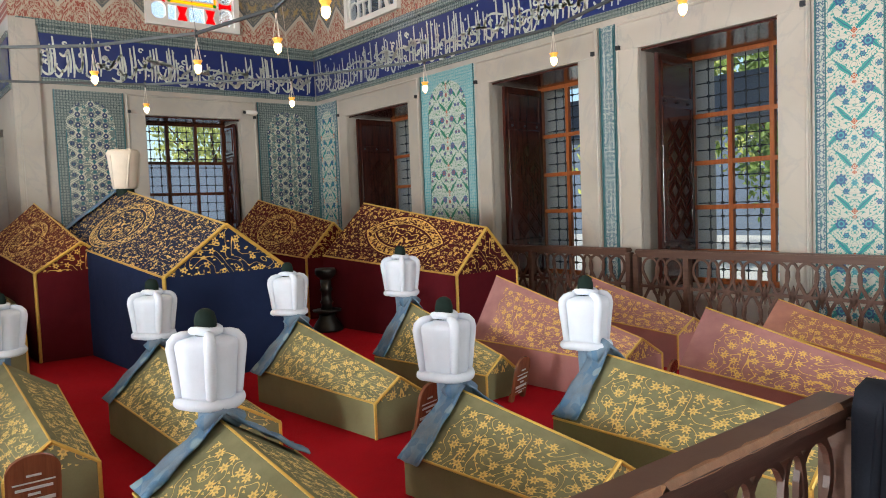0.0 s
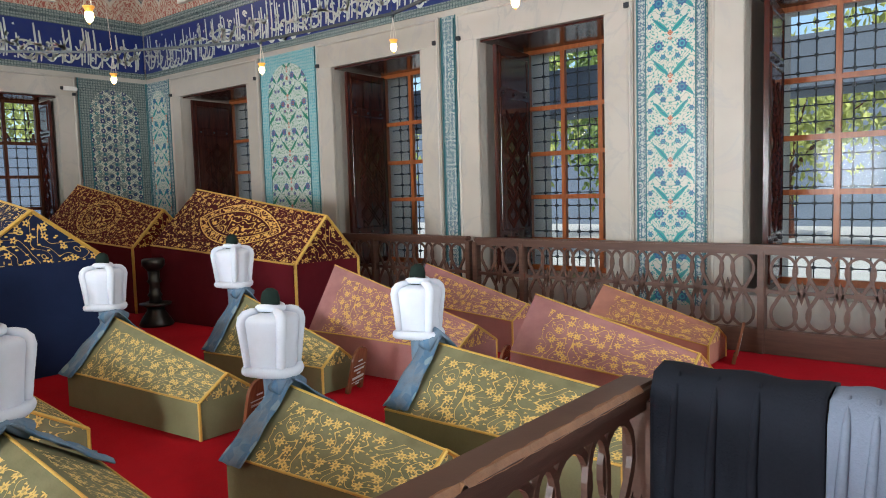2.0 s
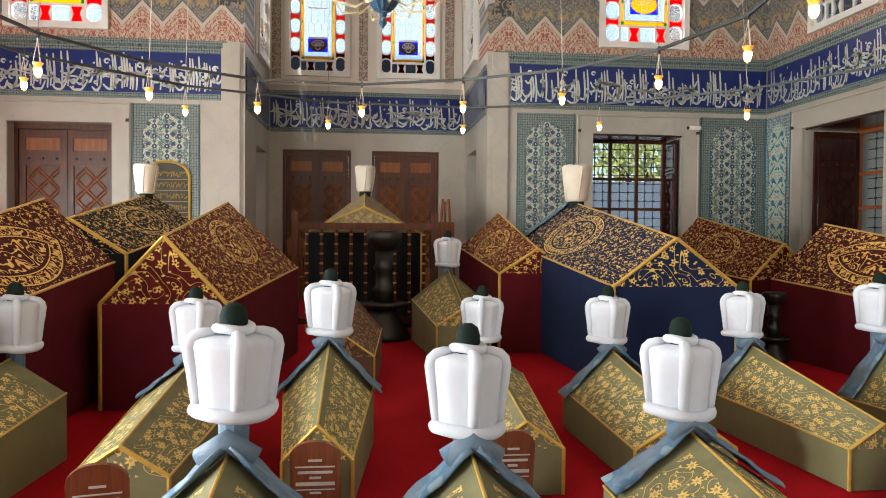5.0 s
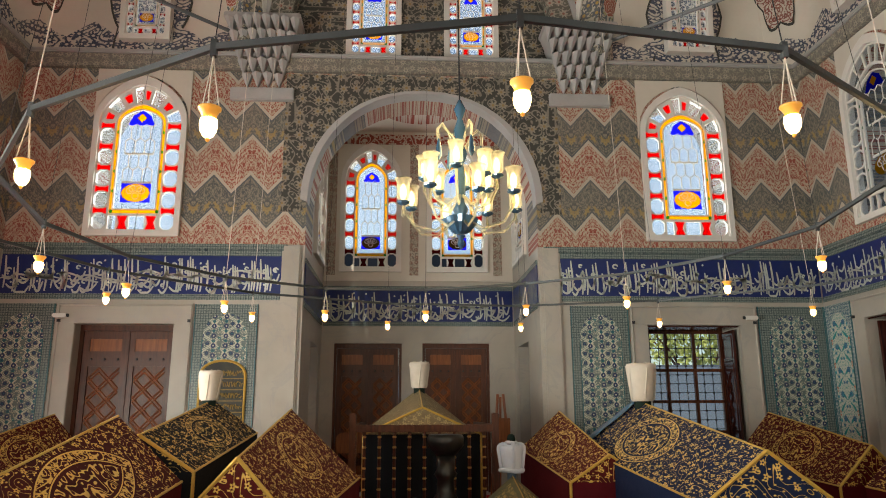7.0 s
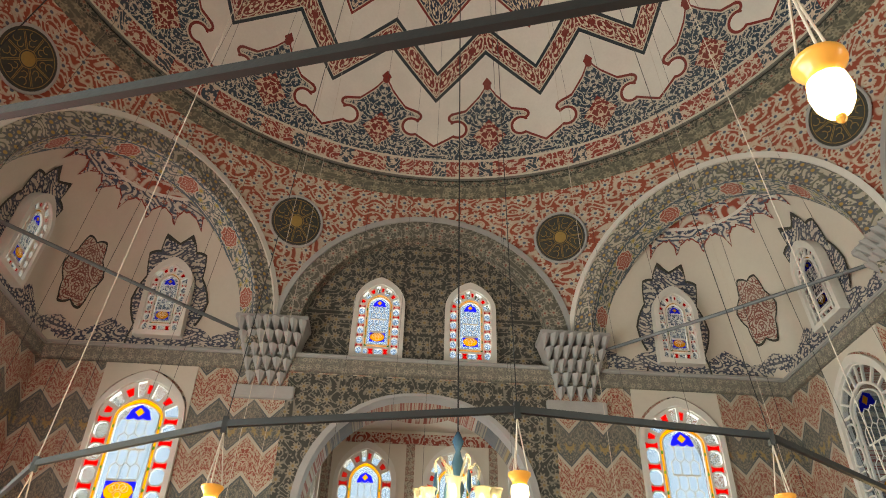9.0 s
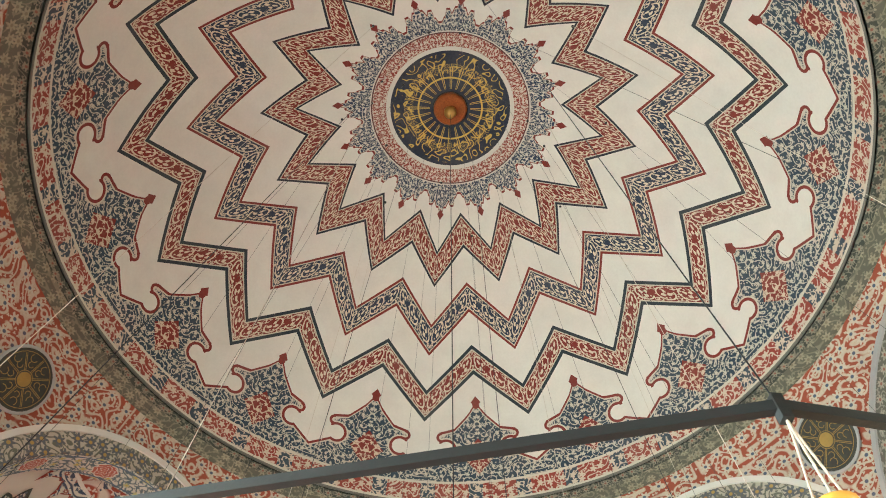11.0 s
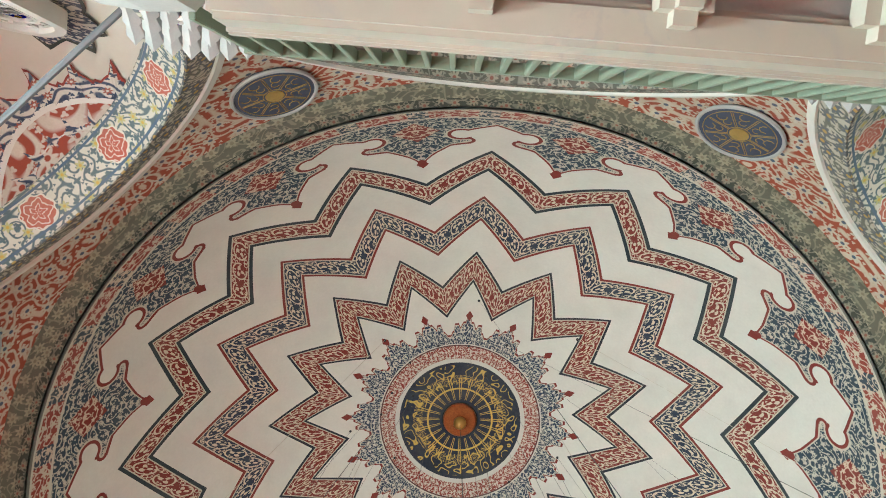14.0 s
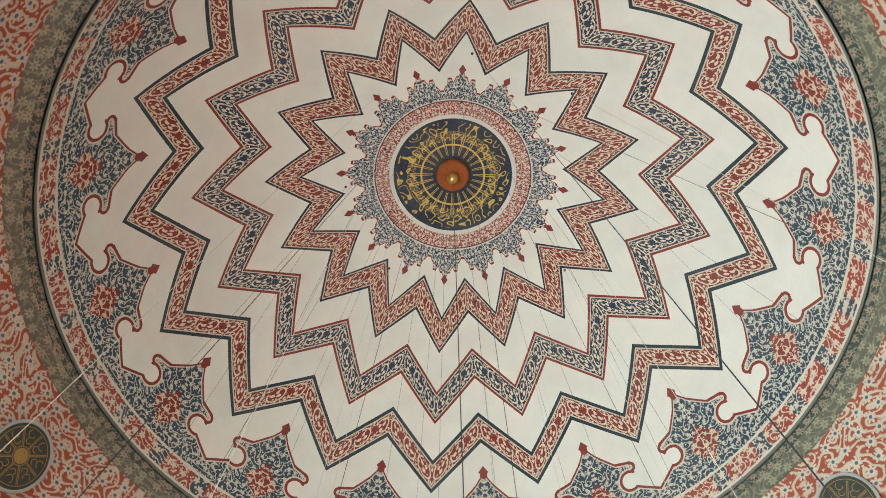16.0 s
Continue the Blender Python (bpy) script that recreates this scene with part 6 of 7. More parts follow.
for p, mats, lb in (
    ((4.66, -0.75, 1.56, 0.66, 0.50, 0.84, 0.45, 0.31, 0.30), (PINK_LID, PINK), "small dusty pink velvet cenotaph with gold sprigs"),
    ((4.59, -2.88, 1.14, 0.65, 0.50, 0.74, 0.46, 0.40, 0.30), (PINK_LID, PINK), "small dusty pink velvet cenotaph with gold sprigs and no cap"),
    ((6.30, -2.53, 1.02, 0.60, 0.42, 0.58, 0.29, 0.36, 0.17), (SALMON_LID, SALMON), "small salmon velvet cenotaph beside the railing"),
    ((5.86, -0.79, 1.20, 0.60, 0.50, 0.74, 0.42, 0.40, 0.30), (PINK_LID, PINK), "small dusty pink velvet cenotaph near the railing"),
    ((-0.19, 2.45, 1.45, 0.69, 0.50, 0.78, 0.50, 0.38, 0.32), (BROWN_LID, BROWN), "small brown velvet cenotaph with faded gold sprigs"),
):
    gable(p, mats, "cenotaph", lb, SMALL, scale_gold=0.010)

for x, y, h, w, tn in ((-0.26, -1.80, 0.42, 0.25, 0), (-1.12, -2.30, 0.50, 0.24, 12), (0.75, -1.72, 0.43, 0.23, 0), (2.98, -1.82, 0.36, 0.22, 18),
                       (4.0, -1.66, 0.34, 0.22, 18), (4.78, -2.44, 0.3, 0.2, 15), (6.36, -3.68, 0.34, 0.2, 15), (-0.15, 0.86, 0.3, 0.2, 0)):
    placard(x, y, h, w, tn)


def candlestick(x, y, h, label):
    """Turned bronze candlestick."""
    th = thing("candlestick", pose(x, y, 0), label, "candlestick", "bronze candlesticks")
    s = h
    part("base", lathe([(0.24 * s, 0.003), (0.25 * s, 0.03 * s), (0.20 * s, 0.12 * s), (0.13 * s, 0.22 * s), (0.12 * s, 0.28 * s)], 28), BRONZE, th, smooth=True)
    part("drip_tray", lathe([(0.12 * s, 0.27 * s), (0.22 * s, 0.31 * s), (0.23 * s, 0.34 * s), (0.12 * s, 0.345 * s)], 28), BRONZE, th, smooth=True)
    part("stem", lathe([(0.10 * s, 0.34 * s), (0.08 * s, 0.42 * s), (0.11 * s, 0.46 * s), (0.08 * s, 0.5 * s), (0.075 * s, 0.62 * s), (0.105 * s, 0.66 * s), (0.08 * s, 0.70 * s), (0.085 * s, 0.82 * s)], 24), BRONZE, th, smooth=True)
    part("socket", lathe([(0.09 * s, 0.82 * s), (0.16 * s, 0.90 * s), (0.165 * s, 0.97 * s), (0.15 * s, 1.0 * s), (0.09 * s, 0.98 * s)], 24), BRONZE, th, smooth=True)


candlestick(4.62, 2.32, 0.78, "dark bronze turned candlestick on the red carpet")
candlestick(0.22, 4.2, 1.45, "tall dark bronze candlestick before the niche")

# low fence of turned bars round the niche cenotaph
fence = thing("fence", pose(-0.03, 5.0, 0), "dark wooden fence of turned bars with brass rings", "fence")
part("top_rail", boxed(-1.02, 1.02, -0.04, 0.04, 1.46, 1.56, bev=0.012), WALNUT, fence)
part("bottom_rail", boxed(-1.02, 1.02, -0.04, 0.04, 0.10, 0.2, bev=0.012), WALNUT, fence)
for s in (-1, 1):
    part("corner_post", boxed(s * 1.0 - 0.05, s * 1.0 + 0.05, -0.05, 0.05, 0.0, 1.72, bev=0.012), WALNUT, fence)
    part("side_rail", boxed(s * 1.0 - 0.03, s * 1.0 + 0.03, 0.05, 2.9, 1.46, 1.56), WALNUT, fence)
for i in range(9):
    u = -0.84 + 0.21 * i
    bar = part("bar", lathe([(0.022, 0.2), (0.022, 1.46)], 8, at=(u, 0, 0)), WALNUT, fence)
    for j in range(9):
        part("ring", lathe([(0.022, 0.26 + 0.14 * j), (0.03, 0.275 + 0.14 * j), (0.022, 0.29 + 0.14 * j)], 8, at=(u, 0, 0)), BRASS, bar)

# wooden stools and a reading stand in the niche
for u in (-1.55, -1.2):
    st = thing("chair", pose(u, 10.05, 0), "low dark wooden chair with a rounded back", "chair", "niche chairs")
    part("seat", boxed(-0.17, 0.17, -0.17, 0.17, 0.42, 0.47, bev=0.01), INLAY, st)
    part("backrest", plate(arched(-0.17, 0.17, 0.9, 1.2, 1.32, 6), [], 0.13, 0.17), INLAY, st)
    for a in (-1, 1):
        part("back_post", boxed(a * 0.14 - 0.02, a * 0.14 + 0.02, 0.13, 0.17, 0.003, 0.95), INLAY, st)
        part("leg", boxed(a * 0.14 - 0.02, a * 0.14 + 0.02, -0.16, -0.12, 0.003, 0.42), INLAY, st)
es = thing("easel", pose(1.45, 7.9, 0), "tall narrow brown wooden stand beside the niche cenotaph", "stand")
for a in (-1, 1):
    part("leg", tube(bmesh.new(), [(a * 0.22, 0, 0.003), (a * 0.05, 0.05, 2.05)], 0.025, 6), CASEMENT, es)
part("leg", tube(bmesh.new(), [(0, 0.4, 0.003), (0, 0.06, 2.0)], 0.022, 6), CASEMENT, es)
part("crossbar", boxed(-0.2, 0.2, -0.03, 0.02, 0.95, 1.02), CASEMENT, es)
part("board", boxed(-0.16, 0.16, -0.02, 0.0, 1.02, 1.62), INLAY, es)
gp = thing("gilded_panel", FRONT, "gilded openwork panel of script on the tiled wall", "panel", "", "structure")
part("ground", plate(arched(-3.86, -3.08, 1.5, 2.35, 2.62, 8), [], A - 0.05, A - 0.028), MEDAL, gp)
gb = bmesh.new()
r9 = random.Random(9)
for row in range(5):                             # lines of gilt strokes between gilt rules
    z = 1.58 + 0.19 * row
    box(gb, -3.83, -3.11, A - 0.056, A - 0.049, z - 0.035, z - 0.022)
    for j in range(15):
        u = -3.80 + 0.045 * j
        tube(gb, [(u + 0.014 * k, A - 0.054, z + 0.065 + 0.045 * math.sin(k * 0.9 + j * r9.uniform(0.6, 1.4))) for k in range(5)], 0.009, 5)
part("gilding", gb, GILT, gp, "gilt strokes on a dark ground")
part("frame", tube(bmesh.new(), [(u, A - 0.05, z) for u, z in arched(-3.86, -3.08, 1.5, 2.35, 2.62, 8)], 0.025, 6, True), GOLD, gp)


# ---- railings ----
def loop_ring(u, za, zb, r, t, y):
    """A flat pointed loop: tip at za, round end at zb."""
    def outline(rr, tip, end):
        c = tip + (end - tip) * 0.64
        pts = [(u, tip)]
        for k in range(13):
            a = radians(-28 + 236 * k / 12)
            pts.append((u + rr * math.cos(a), c + (end - c) * math.sin(a)))
        return pts
    sg = 1 if zb > za else -1
    return plate(outline(r, za, zb), [outline(r - t, za + sg * t * 2.4, zb - sg * t)], y - 0.009, y + 0.009)


def pierced(parent, u0, u1, z0, z1, unit=0.27):
    """Openwork of interlaced pointed loops between two rails."""
    n = max(1, round((u1 - u0) / unit))
    w = (u1 - u0) / n
    zc, t = (z0 + z1) / 2, 0.024
    for i in range(n):
        u = u0 + w * (i + 0.5)
        part("loop", loop_ring(u, zc - 0.045, z1 + 0.004, w * 0.40, t, 0.0), RAILWOOD, parent)
        part("loop", loop_ring(u, zc + 0.045, z0 - 0.004, w * 0.40, t, 0.005), RAILWOOD, parent)
        part("loop", loop_ring(u + w * 0.5, zc + 0.10, z0 - 0.002, w * 0.26, t * 0.9, 0.010), RAILWOOD, parent) if i < n - 1 else None
        part("loop", loop_ring(u + w * 0.5, zc - 0.10, z1 + 0.002, w * 0.26, t * 0.9, -0.005), RAILWOOD, parent) if i < n - 1 else None
        bm = bmesh.new()
        for s in (-1, 1):
            box(bm, u + s * w * 0.25 - w * 0.25, u + s * w * 0.25 + w * 0.25, -0.013, 0.013, zc - 0.016, zc + 0.016)
            vs = [(u + s * w * 0.5, zc + 0.05), (u + s * w * 0.5 - s * w * 0.14, zc), (u + s * w * 0.5, zc - 0.05)]
            f = [[bm.verts.new((p, y, q)) for p, q in vs] for y in (-0.014, 0.014)]
            bm.faces.new(f[0]), bm.faces.new(f[1][::-1])
        part("bar", bm, RAILWOOD, parent)


def railing(m, length, posts, label, h=0.93):
    th = thing("railing", m, label, "railing", "brown openwork railings")
    part("handrail", boxed(0, length, -0.055, 0.055, h - 0.05, h, bev=0.012), RAILWOOD, th)
    part("handrail_bead", boxed(0, length, -0.035, 0.035, h - 0.085, h - 0.05), RAILWOOD, th)
    part("base_board", boxed(0, length, -0.03, 0.03, 0.003, 0.22, bev=0.008), RAILWOOD, th)
    us = [0.0, *posts, length]
    for u in us:
        part("post", boxed(u - 0.03, u + 0.03, -0.05, 0.05, 0.0, h - 0.05, bev=0.008), RAILWOOD, th)
    for a, b in zip(us, us[1:]):
        pierced(th, a + 0.03, b - 0.03, 0.225, h - 0.085)
    return th


railing(pose(6.8, -0.62, 0, 0, 0, 90), 3.0, [1.5], "brown openwork wooden railing along the windows", 0.95)
railing(pose(6.8, -0.72, 0, 0, 0, -90), 6.2, [0.62, 3.04], "brown openwork wooden railing before the windows", 0.94)
railing(pose(-2.6, -4.66, 0), 4.93, [1.6, 3.3], "brown wooden railing at the visitors' edge with a worn top", 0.92)
railing(pose(2.33, -4.72, 0, 0, 0, -90), 2.6, [1.2], "brown wooden railing with garments hung over it", 0.92)


worn = [o for o in bpy.data.objects if o.name.startswith("railing") and o.get("label", "").endswith("worn top")][0]
r7 = random.Random(7)
bm, prev = bmesh.new(), None                     # ragged strip of bare wood along the handrail's inner arris
for k in range(260):
    u = 1.2 + k * 0.0140
    w = max(0.0, 0.005 + 0.016 * noise.noise(Vector((u * 3.1, 0.3, 0))) + 0.010 * noise.noise(Vector((u * 19.0, 2.3, 0))))
    pair = (bm.verts.new((u, -0.0562, 0.9085 - w * 0.4 if w else 0.9205)), bm.verts.new((u, -0.0435, 0.9210)), bm.verts.new((u, -0.0435 + w, 0.9210)))
    if prev:
        bm.faces.new((prev[0], pair[0], pair[1], prev[1]))
        bm.faces.new((prev[1], pair[1], pair[2], prev[2]))
    prev = pair
part("worn_edge", bm, BAREWOOD, worn, "bare orange wood where the paint is worn")


def garment(y0, y1, drop, mat, label, seed):
    """A coat hung over the railing: folded cloth down both sides."""
    r = random.Random(seed)
    th = thing("coat", pose(2.33, 0, 0), label, "coat", "garments on the railing")
    n, prof = 30, []
    for s, z in [(-1, 0.92 - drop), (-1, 0.92 - drop * 0.6), (-1, 0.92 - drop * 0.25), (-1, 0.90), (-0.75, 0.955), (0, 0.972), (0.75, 0.955), (1, 0.90), (1, 0.92 - drop * 0.25), (1, 0.92 - drop * 0.6), (1, 0.92 - drop * 0.9)]:
        prof.append((s * 0.096, z))
    bm = bmesh.new()
    g = []
    for i in range(n + 1):
        y = y0 + (y1 - y0) * i / n
        row = []
        for s, z in prof:
            amp = 0.002 + 0.024 * max(0, 0.92 - z)
            fold = amp * (math.sin(i * 0.52 + seed) + 0.6 * math.sin(i * 1.3 + seed * 2 + z * 2.0))
            row.append(bm.verts.new((s + math.copysign(fold + amp, s) if s else 0, y, z + 0.004 * math.sin(i * 0.45 + seed))))
        g.append(row)
    for a, b in zip(g, g[1:]):
        for j in range(len(prof) - 1):
            bm.faces.new((a[j], a[j + 1], b[j + 1], b[j]))
    ob = part("cloth", bm, mat, th, smooth=True)
    so = ob.modifiers.new("thick", "SOLIDIFY")
    so.thickness = 0.018
    for k in range(3):                           # folded layers showing at the edge
        yk = y0 + (y1 - y0) * (0.36 + 0.24 * k)
        part("fold", tube(bmesh.new(), [(-0.060, yk, 0.965), (-0.098, yk, 0.90), (-0.104, yk + 0.008, 0.74), (-0.112, yk + 0.014 * k, 0.925 - drop)], 0.01, 8, taper=[0.004, 0.010, 0.014, 0.016]), mat, th, smooth=True)
    return th


garment(-5.165, -4.73, 0.75, COAT, "black coat folded over the railing", 1)
garment(-5.42, -5.17, 0.62, COAT_G, "grey-blue jacket folded over the railing", 4)


# ---- hanging lamps ----
def oil_lamp():
    """Amber glass cup with a lit globe below it, on three cords."""
    th = thing("hanging_lamp", Matrix(), "lit amber glass lamp hanging on cords from the iron ring", "lamp", "hanging lamps")
    q = lambda prof: [(r * 0.68, -0.222 + (z + 0.228) * 0.66) for r, z in prof]
    part("cup", lathe(q([(0.035, -0.30), (0.045, -0.27), (0.058, -0.245), (0.064, -0.24), (0.064, -0.228), (0.05, -0.228)]), 18), LAMPCUP, th, "amber glass cup", smooth=True)
    part("globe", lathe(q([(0.012, -0.415), (0.03, -0.40), (0.045, -0.37), (0.050, -0.335), (0.046, -0.30), (0.036, -0.295)]), 18), LAMPGLASS, th, "glowing globe", smooth=True)
    part("finial", lathe(q([(0.004, -0.437), (0.012, -0.428), (0.012, -0.418), (0.006, -0.412)]), 10), LAMPCUP, th)
    for k in range(3):
        a = k / 3 * math.tau
        part("cord", tube(bmesh.new(), [(0.036 * math.cos(a), 0.036 * math.sin(a), -0.225), (0.006 * math.cos(a), 0.006 * math.sin(a), -0.05), (0, 0, 0.0)], 0.0028, 5), CREAM, th)
    return th


lamp0 = oil_lamp()
lamp_count = 0


def lamp_ring(cx, radius, z, n, turn, label, lean=False):
    global lamp_count
    th = thing("lamp_ring", pose(cx, 0, z), label, "lamp ring", "lamp rings")
    pts = []
    for i in range(n):
        px = radius * math.sin(radians(turn + 360 / n * i))
        pts.append((px, -radius * math.cos(radians(turn + 360 / n * i)), min(0.0, max(-0.085, 0.04 * (px - 1.2))) if lean else 0.0))
    for i in range(n):
        p, q = Vector(pts[i]), Vector(pts[(i + 1) % n])
        d = (q - p).normalized()
        s = Vector((-d.y, d.x, 0)) * 0.010
        bm = bmesh.new()
        vs = [[bm.verts.new(e + s * a + Vector((0, 0, 0.014 * b))) for a, b in ((-1, -1), (1, -1), (1, 1), (-1, 1))] for e in (p, q)]
        for k in range(4):
            bm.faces.new((vs[0][k], vs[0][(k + 1) % 4], vs[1][(k + 1) % 4], vs[1][k]))
        bm.faces.new(vs[0][::-1]), bm.faces.new(vs[1])
        part("rod", bm, RODMETAL, th)
        part("hook", boxed(p.x - 0.012, p.x + 0.012, p.y - 0.012, p.y + 0.012, p.z - 0.04, p.z + 0.03), RODMETAL, th)
        lift = 0.62 if i % 2 == 0 else 0.42
        top = Vector(((p.x + cx) * lift, p.y * lift, 0))
        up = Vector((top.x - cx, top.y, Z_D + math.sqrt(R_D ** 2 - top.length_squared) - z - 0.01))
        part("chain", tube(bmesh.new(), [p, up], 0.0032 if i % 4 == 2 else 0.0022, 5), CREAM if i % 4 == 2 else IRON, th)
        part("hook_eye", lathe([(0.03, -0.02), (0.03, 0.0), (0.01, 0.005)], 8, at=up), IRON, th)
        m = pose(p.x + cx, p.y, z + p.z - 0.03, 0, 0, 40 * i)
        if lamp_count == 0:
            lamp0.matrix_world = m
        else:
            copy_thing(lamp0, m)
        lamp_count += 1
    return th


lamp_ring(0.0, 3.02, 3.20, 16, 1.5, "grey iron ring rod carrying lit lamps", True)
lamp_ring(0.82, 4.95, 3.24, 16, -6.3, "wide grey iron ring rod carrying lit lamps")
for i in range(8):
    li = bpy.data.lights.new("lamp_glow", "POINT")
    li.energy, li.color, li.shadow_soft_size = 9.0, (1.0, 0.66, 0.32), 0.06
    ob = new("lamp_glow", li)
    rr = 3.02 if i % 2 else 5.1
    a = radians(45 * i + 11)
    ob.location = (rr * math.sin(a), -rr * math.cos(a), 2.72)

# ---- chandelier ----
ch = thing("chandelier", pose(0.1, 0.0, 3.04), "glass chandelier with blue stem and lit tulip shades", "chandelier")
part("stem", lathe([(0.02, 0.05), (0.05, 0.1), (0.03, 0.16), (0.06, 0.24), (0.03, 0.3), (0.045, 0.5), (0.025, 0.6), (0.06, 0.7), (0.03, 0.78), (0.05, 0.9), (0.02, 1.0), (0.05, 1.08), (0.015, 1.16)], 16), BLUEGLASS, ch, "blue cut-glass stem", smooth=True)
part("bowl", lathe([(0.03, 0.04), (0.07, 0.06), (0.115, 0.12), (0.13, 0.17), (0.11, 0.175), (0.05, 0.15)], 24, wave=0.06, lobes=12), BLUEGLASS, ch, "fluted blue glass bowl")
part("finial", lathe([(0.005, -0.08), (0.03, -0.04), (0.02, 0.0), (0.035, 0.03)], 12), BLUEGLASS, ch)
part("chain", tube(bmesh.new(), [(0, 0, 1.14), (-0.1, 0, 15.5)], 0.007, 5), IRON, ch)
for k in range(4):
    a = k / 4 * math.tau + 0.4
    part("crown_arm", tube(bmesh.new(), [(r * math.cos(a), r * math.sin(a), z) for r, z in ((0.03, 0.72), (0.10, 0.86), (0.16, 0.93), (0.20, 0.88), (0.19, 0.8))], 0.012, 6), CRYSTAL, ch)
    part("drop", lathe([(0.004, 0.62), (0.025, 0.66), (0.02, 0.74), (0.006, 0.8)], 10, at=(0.19 * math.cos(a), 0.19 * math.sin(a), 0)), BLUEGLASS, ch)
for tier, (n, R, zt, off) in enumerate(((8, 0.46, 0.26, 0.2), (8, 0.29, 0.45, 0.6))):
    for k in range(n):
        a = k / n * math.tau + off
        zt_ = zt + (0.05 if k % 2 else 0.0)
        arm = part("arm", tube(bmesh.new(), [(r * R * math.cos(a), r * R * math.sin(a), z) for r, z in ((0.1, zt - 0.1), (0.45, zt - 0.2), (0.8, zt - 0.17), (0.98, zt - 0.06), (1.0, zt_))], 0.011, 6), CRYSTAL, ch, smooth=True)
        c = (R * math.cos(a), R * math.sin(a), zt_)
        part("pan", lathe([(0.01, -0.02), (0.045, 0.0), (0.05, 0.015), (0.02, 0.02)], 14, at=c, wave=0.08, lobes=7), BLUEGLASS, arm)
        part("shade", lathe([(0.026, 0.02), (0.050, 0.045), (0.050, 0.11), (0.052, 0.16), (0.058, 0.18), (0.067, 0.195)], 14, at=c, wave=0.03, lobes=7), CRYSTAL, arm, "tulip glass shade", smooth=True)
        part("bulb", lathe([(0.012, 0.03), (0.026, 0.07), (0.024, 0.12), (0.006, 0.155)], 10, at=c), LAMPGLASS, arm, "lit bulb")
        part("drop", lathe([(0.003, -0.11), (0.014, -0.09), (0.01, -0.05), (0.003, -0.02)], 8, at=c), CRYSTAL, arm)
li = bpy.data.lights.new("chandelier_glow", "POINT")
li.energy, li.color, li.shadow_soft_size = 60.0, (1.0, 0.75, 0.42), 0.4
new("chandelier_glow", li).location = (0.1, 0, 3.75)

# boss at the crown of the dome
boss = thing("ceiling_boss", pose(0, 0, Z_D + R_D), "gilded ball boss on a round red wooden plate", "boss", "", "structure")
part("plate", lathe([(0.36, -0.16), (0.40, -0.10), (0.40, 0.02), (0.2, 0.03)], 28), CASEMENT, boss, smooth=False)
part("ball", lathe([(0.03, -0.46), (0.10, -0.42), (0.15, -0.33), (0.15, -0.25), (0.10, -0.17), (0.05, -0.15)], 20), BRASS, boss, "gilded ball", smooth=True)

# gallery over the entrance, above the camera
gal = thing("gallery", pose(0, 0, 0), "pale marble gallery beam with green wooden slats over the entrance", "gallery", "", "structure")
part("beam", boxed(-1.52, 3.6, -6.70, -6.54, 4.72, 4.95, bev=0.025), MARBLE, gal)
part("slab", boxed(-1.50, 3.6, -7.4, -6.70, 4.80, 4.95), STONE, gal, "grey stone slab between the brackets")
part("beam_fillet", boxed(-1.50, 3.6, -6.56, -6.515, 4.90, 4.96, bev=0.01), MARBLE, gal)
for i in range(7):
    part("bracket", boxed(-1.25 + 0.67 * i - 0.09, -1.25 + 0.67 * i + 0.09, -7.4, -6.62, 4.60, 4.80, bev=0.05), MARBLE, gal)
part("capital", lathe([(0.16, 4.1), (0.17, 4.22), (0.24, 4.36), (0.26, 4.52), (0.34, 4.66), (0.34, 4.94)], 12, at=(-1.80, -6.9, 0), wave=0.05, lobes=6), STONE, gal, "carved grey stone capital")
part("shaft", lathe([(0.17, 0.0), (0.16, 4.1)], 20, at=(-1.80, -6.9, 0)), MARBLE, gal, smooth=True)
GREENW = plain("pale_green_paint", (0.20, 0.235, 0.175), 0.5)
part("slat_rail", boxed(-1.72, 3.6, -6.63, -6.57, 5.88, 5.92), GREENW, gal)
part("slat_rail", boxed(-1.52, 3.6, -6.63, -6.57, 4.95, 5.0), GREENW, gal)
for i in range(43):
    u = -1.66 + 0.1235 * i
    part("slat", boxed(u - 0.014, u + 0.014, -6.63, -6.57, 5.0, 5.88, bev=0.004), GREENW, gal)

# small fittings: security cameras on the surrounds
for u, d in ((6.02, -1), (-6.3, 1)):
    cm = thing("security_camera", pose(u, A - 0.05, 3.33), "small white surveillance camera on the marble lintel", "camera")
    part("mount", boxed(-0.03, 0.03, -0.06, 0.045, 0.05, 0.10), WHITE, cm)
    part("body", boxed(-0.12, 0.12, -0.14, -0.07, 0.03, 0.10, bev=0.015), WHITE, cm)
    part("lens", lathe([(0.03, 0), (0.03, 0.03), (0.01, 0.032)], 12), IRON, cm).matrix_local = pose(d * 0.12, -0.105, 0.065, 0, 90 * d, 0)

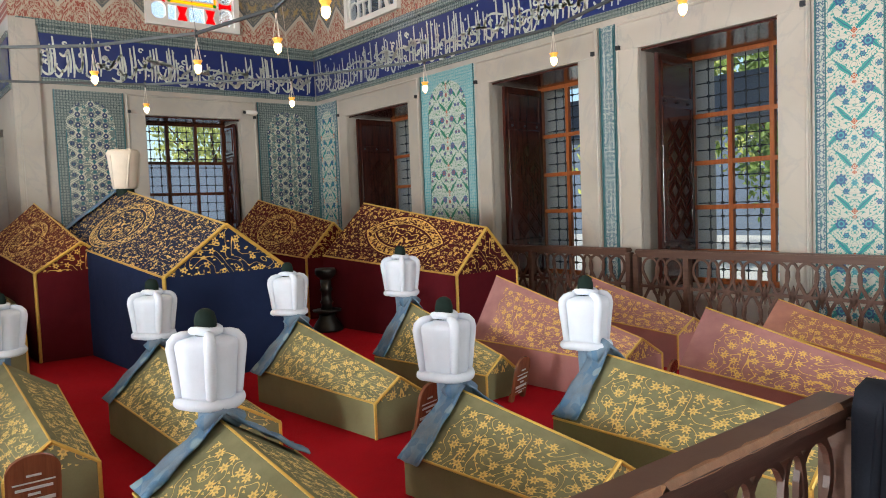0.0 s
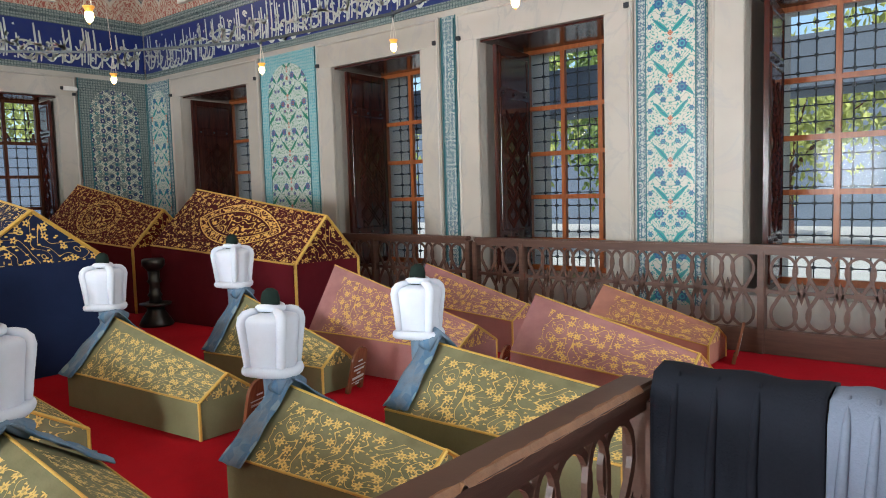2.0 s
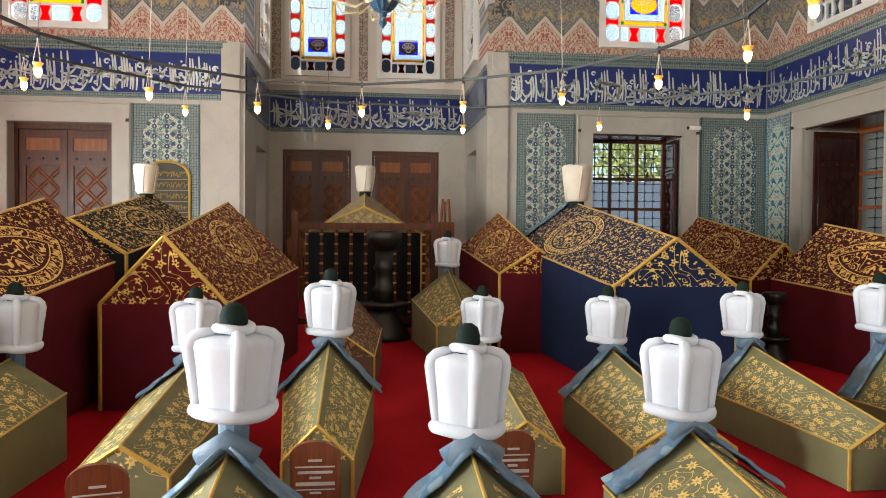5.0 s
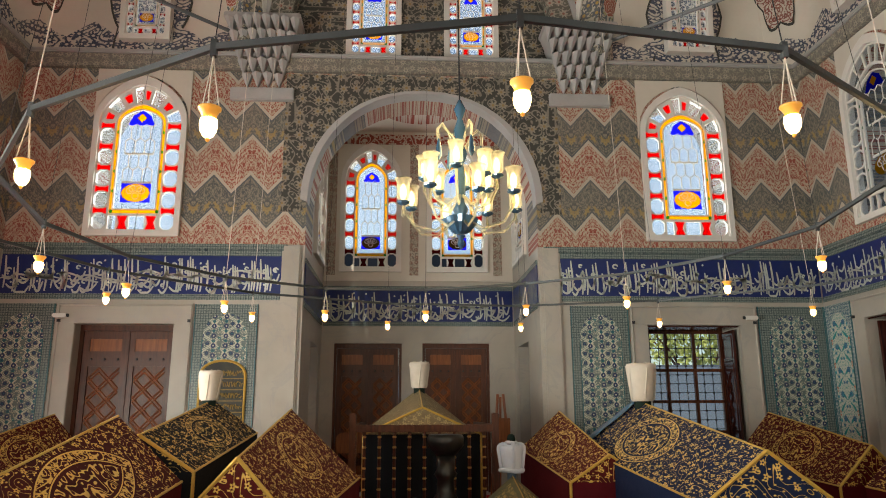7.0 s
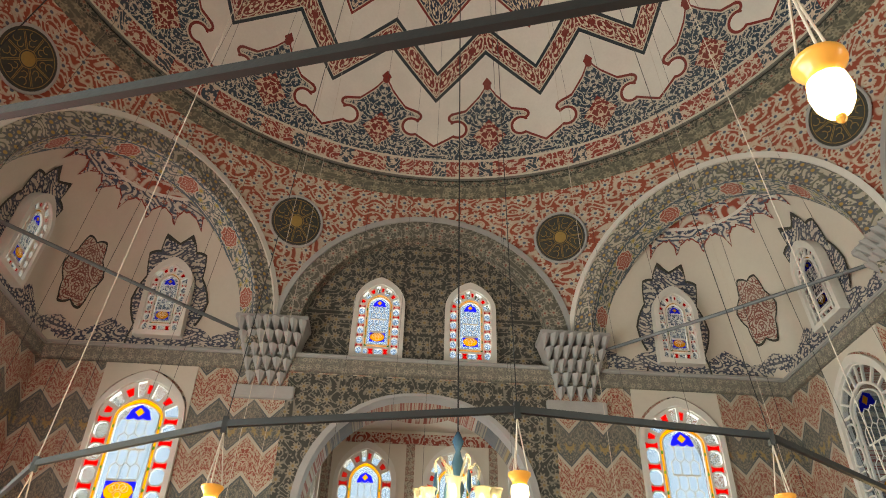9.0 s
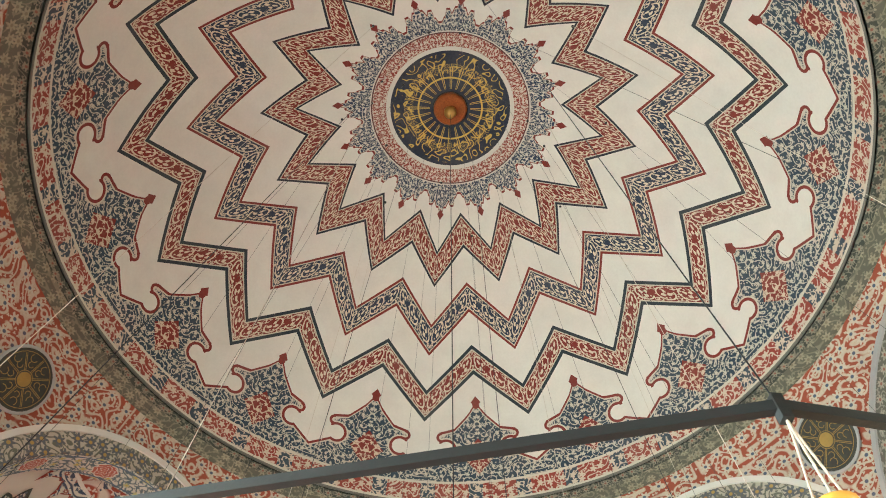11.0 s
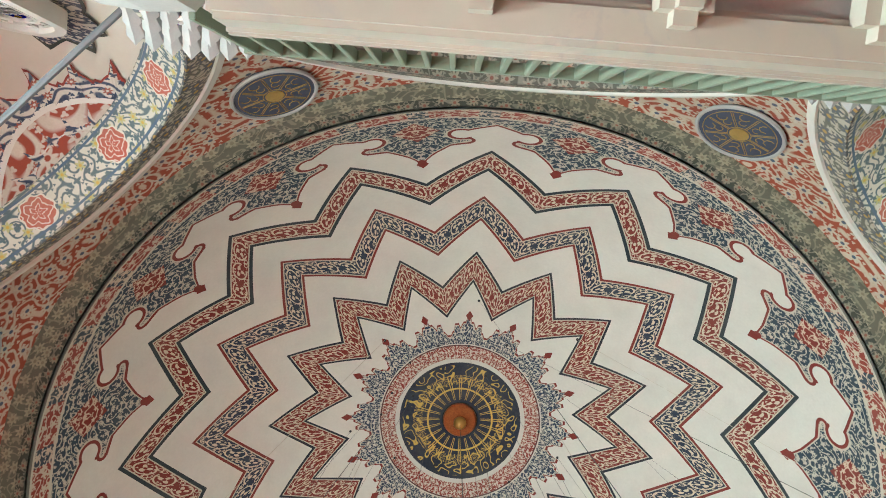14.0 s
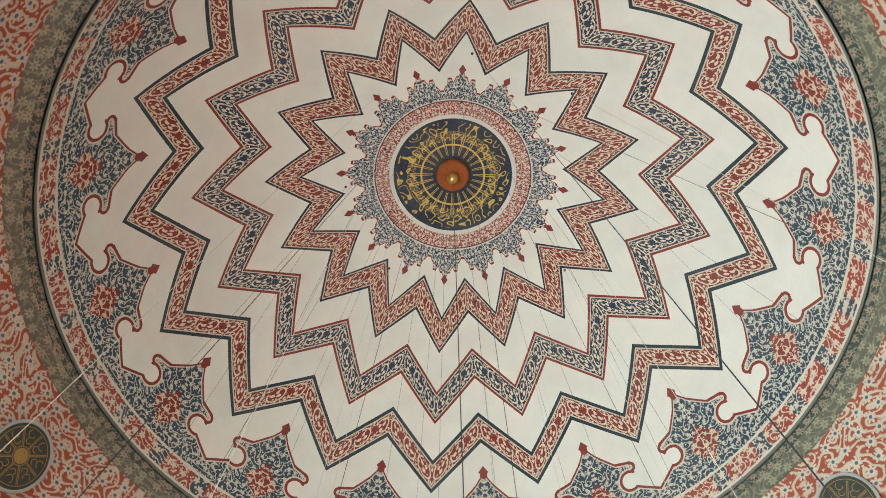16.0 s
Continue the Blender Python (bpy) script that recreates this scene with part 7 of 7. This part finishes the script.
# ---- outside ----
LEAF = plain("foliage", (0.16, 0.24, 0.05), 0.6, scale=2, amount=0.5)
# lit copy of LEAF: the sun on the crowns is put into its colour
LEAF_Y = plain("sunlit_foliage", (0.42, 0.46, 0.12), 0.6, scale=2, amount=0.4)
PAVE = plain("pale_paving", (0.40, 0.40, 0.39), 0.8, scale=1.5, amount=0.3)
# grey stone with the blue of the skylight mixed into its colour
ASH = plain("sky_tinted_facade", (0.17, 0.21, 0.28), 0.8, scale=0.5, amount=0.3)
bm = bmesh.new()
for x0, x1, y0, y1 in ((A + 1.0, 400, -400, 400), (-400, -A - 1.0, -400, 400), (-A - 1.0, A + 1.0, 11.4, 400), (-A - 1.0, A + 1.0, -400, -A - 1.0)):
    vs = [bm.verts.new(p) for p in ((x0, y0, -0.5), (x1, y0, -0.5), (x1, y1, -0.5), (x0, y1, -0.5))]
    bm.faces.new(vs)
structure("ground", bm, PAVE, Matrix(), "pale paved courtyard round the tomb", "paving")
for i, yy in enumerate((-9, -5.4, -1.8, 1.8, 5.4, 9)):
    pc = thing("portico_column", pose(12.2, yy, -0.5), "pale marble column of the outer arcade", "column", "arcade columns")
    part("shaft", lathe([(0.25, 0.2), (0.23, 2.9), (0.25, 3.0)], 20), MARBLE, pc, smooth=True)
    part("base", boxed(-0.3, 0.3, -0.3, 0.3, 0.0, 0.2), MARBLE, pc)
    part("capital", boxed(-0.32, 0.32, -0.32, 0.32, 3.0, 3.25, bev=0.06), MARBLE, pc)
structure("arcade_eave", boxed(11.5, 13.0, -12, 12, 2.78, 3.5), ASH, Matrix(), "grey eave of the outer arcade", "eave")
structure("far_building_east", boxed(34, 40, -40, 40, -0.5, 5.0), ASH, Matrix(), "plain grey building across the courtyard", "building")
structure("far_wall_north", boxed(-20, 30, 24, 24.6, -0.5, 3.6), ASH, Matrix(), "pale garden wall", "garden wall")
r11 = random.Random(11)


def tree(x, y, h, spread, mat):
    th = thing("tree", pose(x, y, -0.5), "leafy green tree in the courtyard", "tree", "courtyard trees")
    bm = bmesh.new()
    tube(bm, [(0, 0, 0), (0.06, 0.03, h * 0.3), (0, 0.1, h * 0.6)], 0.2, 8, taper=[0.24, 0.17, 0.09])
    for k in range(6):
        a = k * 1.05 + r11.uniform(0, 0.5)
        tube(bm, [(0, 0, h * 0.35), (spread * 0.4 * math.cos(a), spread * 0.4 * math.sin(a), h * 0.6), (spread * 0.8 * math.cos(a), spread * 0.8 * math.sin(a), h * 0.75)], 0.06, 6, taper=[0.09, 0.06, 0.02])
    part("trunk", bm, WALNUT, th)
    bm = bmesh.new()
    for _ in range(2600):
        d = Vector((r11.gauss(0, 1), r11.gauss(0, 1), r11.gauss(0, 0.8))).normalized() * spread * r11.uniform(0.35, 1.0)
        lump = 1 + 0.3 * noise.noise(d * 1.3)
        p = d * lump + Vector((0, 0, h * 0.72))
        s = r11.uniform(0.09, 0.2)
        q = Euler((r11.uniform(0, 6), r11.uniform(0, 6), r11.uniform(0, 6))).to_matrix()
        bm.faces.new([bm.verts.new(p + q @ Vector(c) * s) for c in ((-1, 0, 0), (0, -0.5, 0.1), (1, 0, 0), (0, 0.5, 0.1))])
    part("crown", bm, mat, th)


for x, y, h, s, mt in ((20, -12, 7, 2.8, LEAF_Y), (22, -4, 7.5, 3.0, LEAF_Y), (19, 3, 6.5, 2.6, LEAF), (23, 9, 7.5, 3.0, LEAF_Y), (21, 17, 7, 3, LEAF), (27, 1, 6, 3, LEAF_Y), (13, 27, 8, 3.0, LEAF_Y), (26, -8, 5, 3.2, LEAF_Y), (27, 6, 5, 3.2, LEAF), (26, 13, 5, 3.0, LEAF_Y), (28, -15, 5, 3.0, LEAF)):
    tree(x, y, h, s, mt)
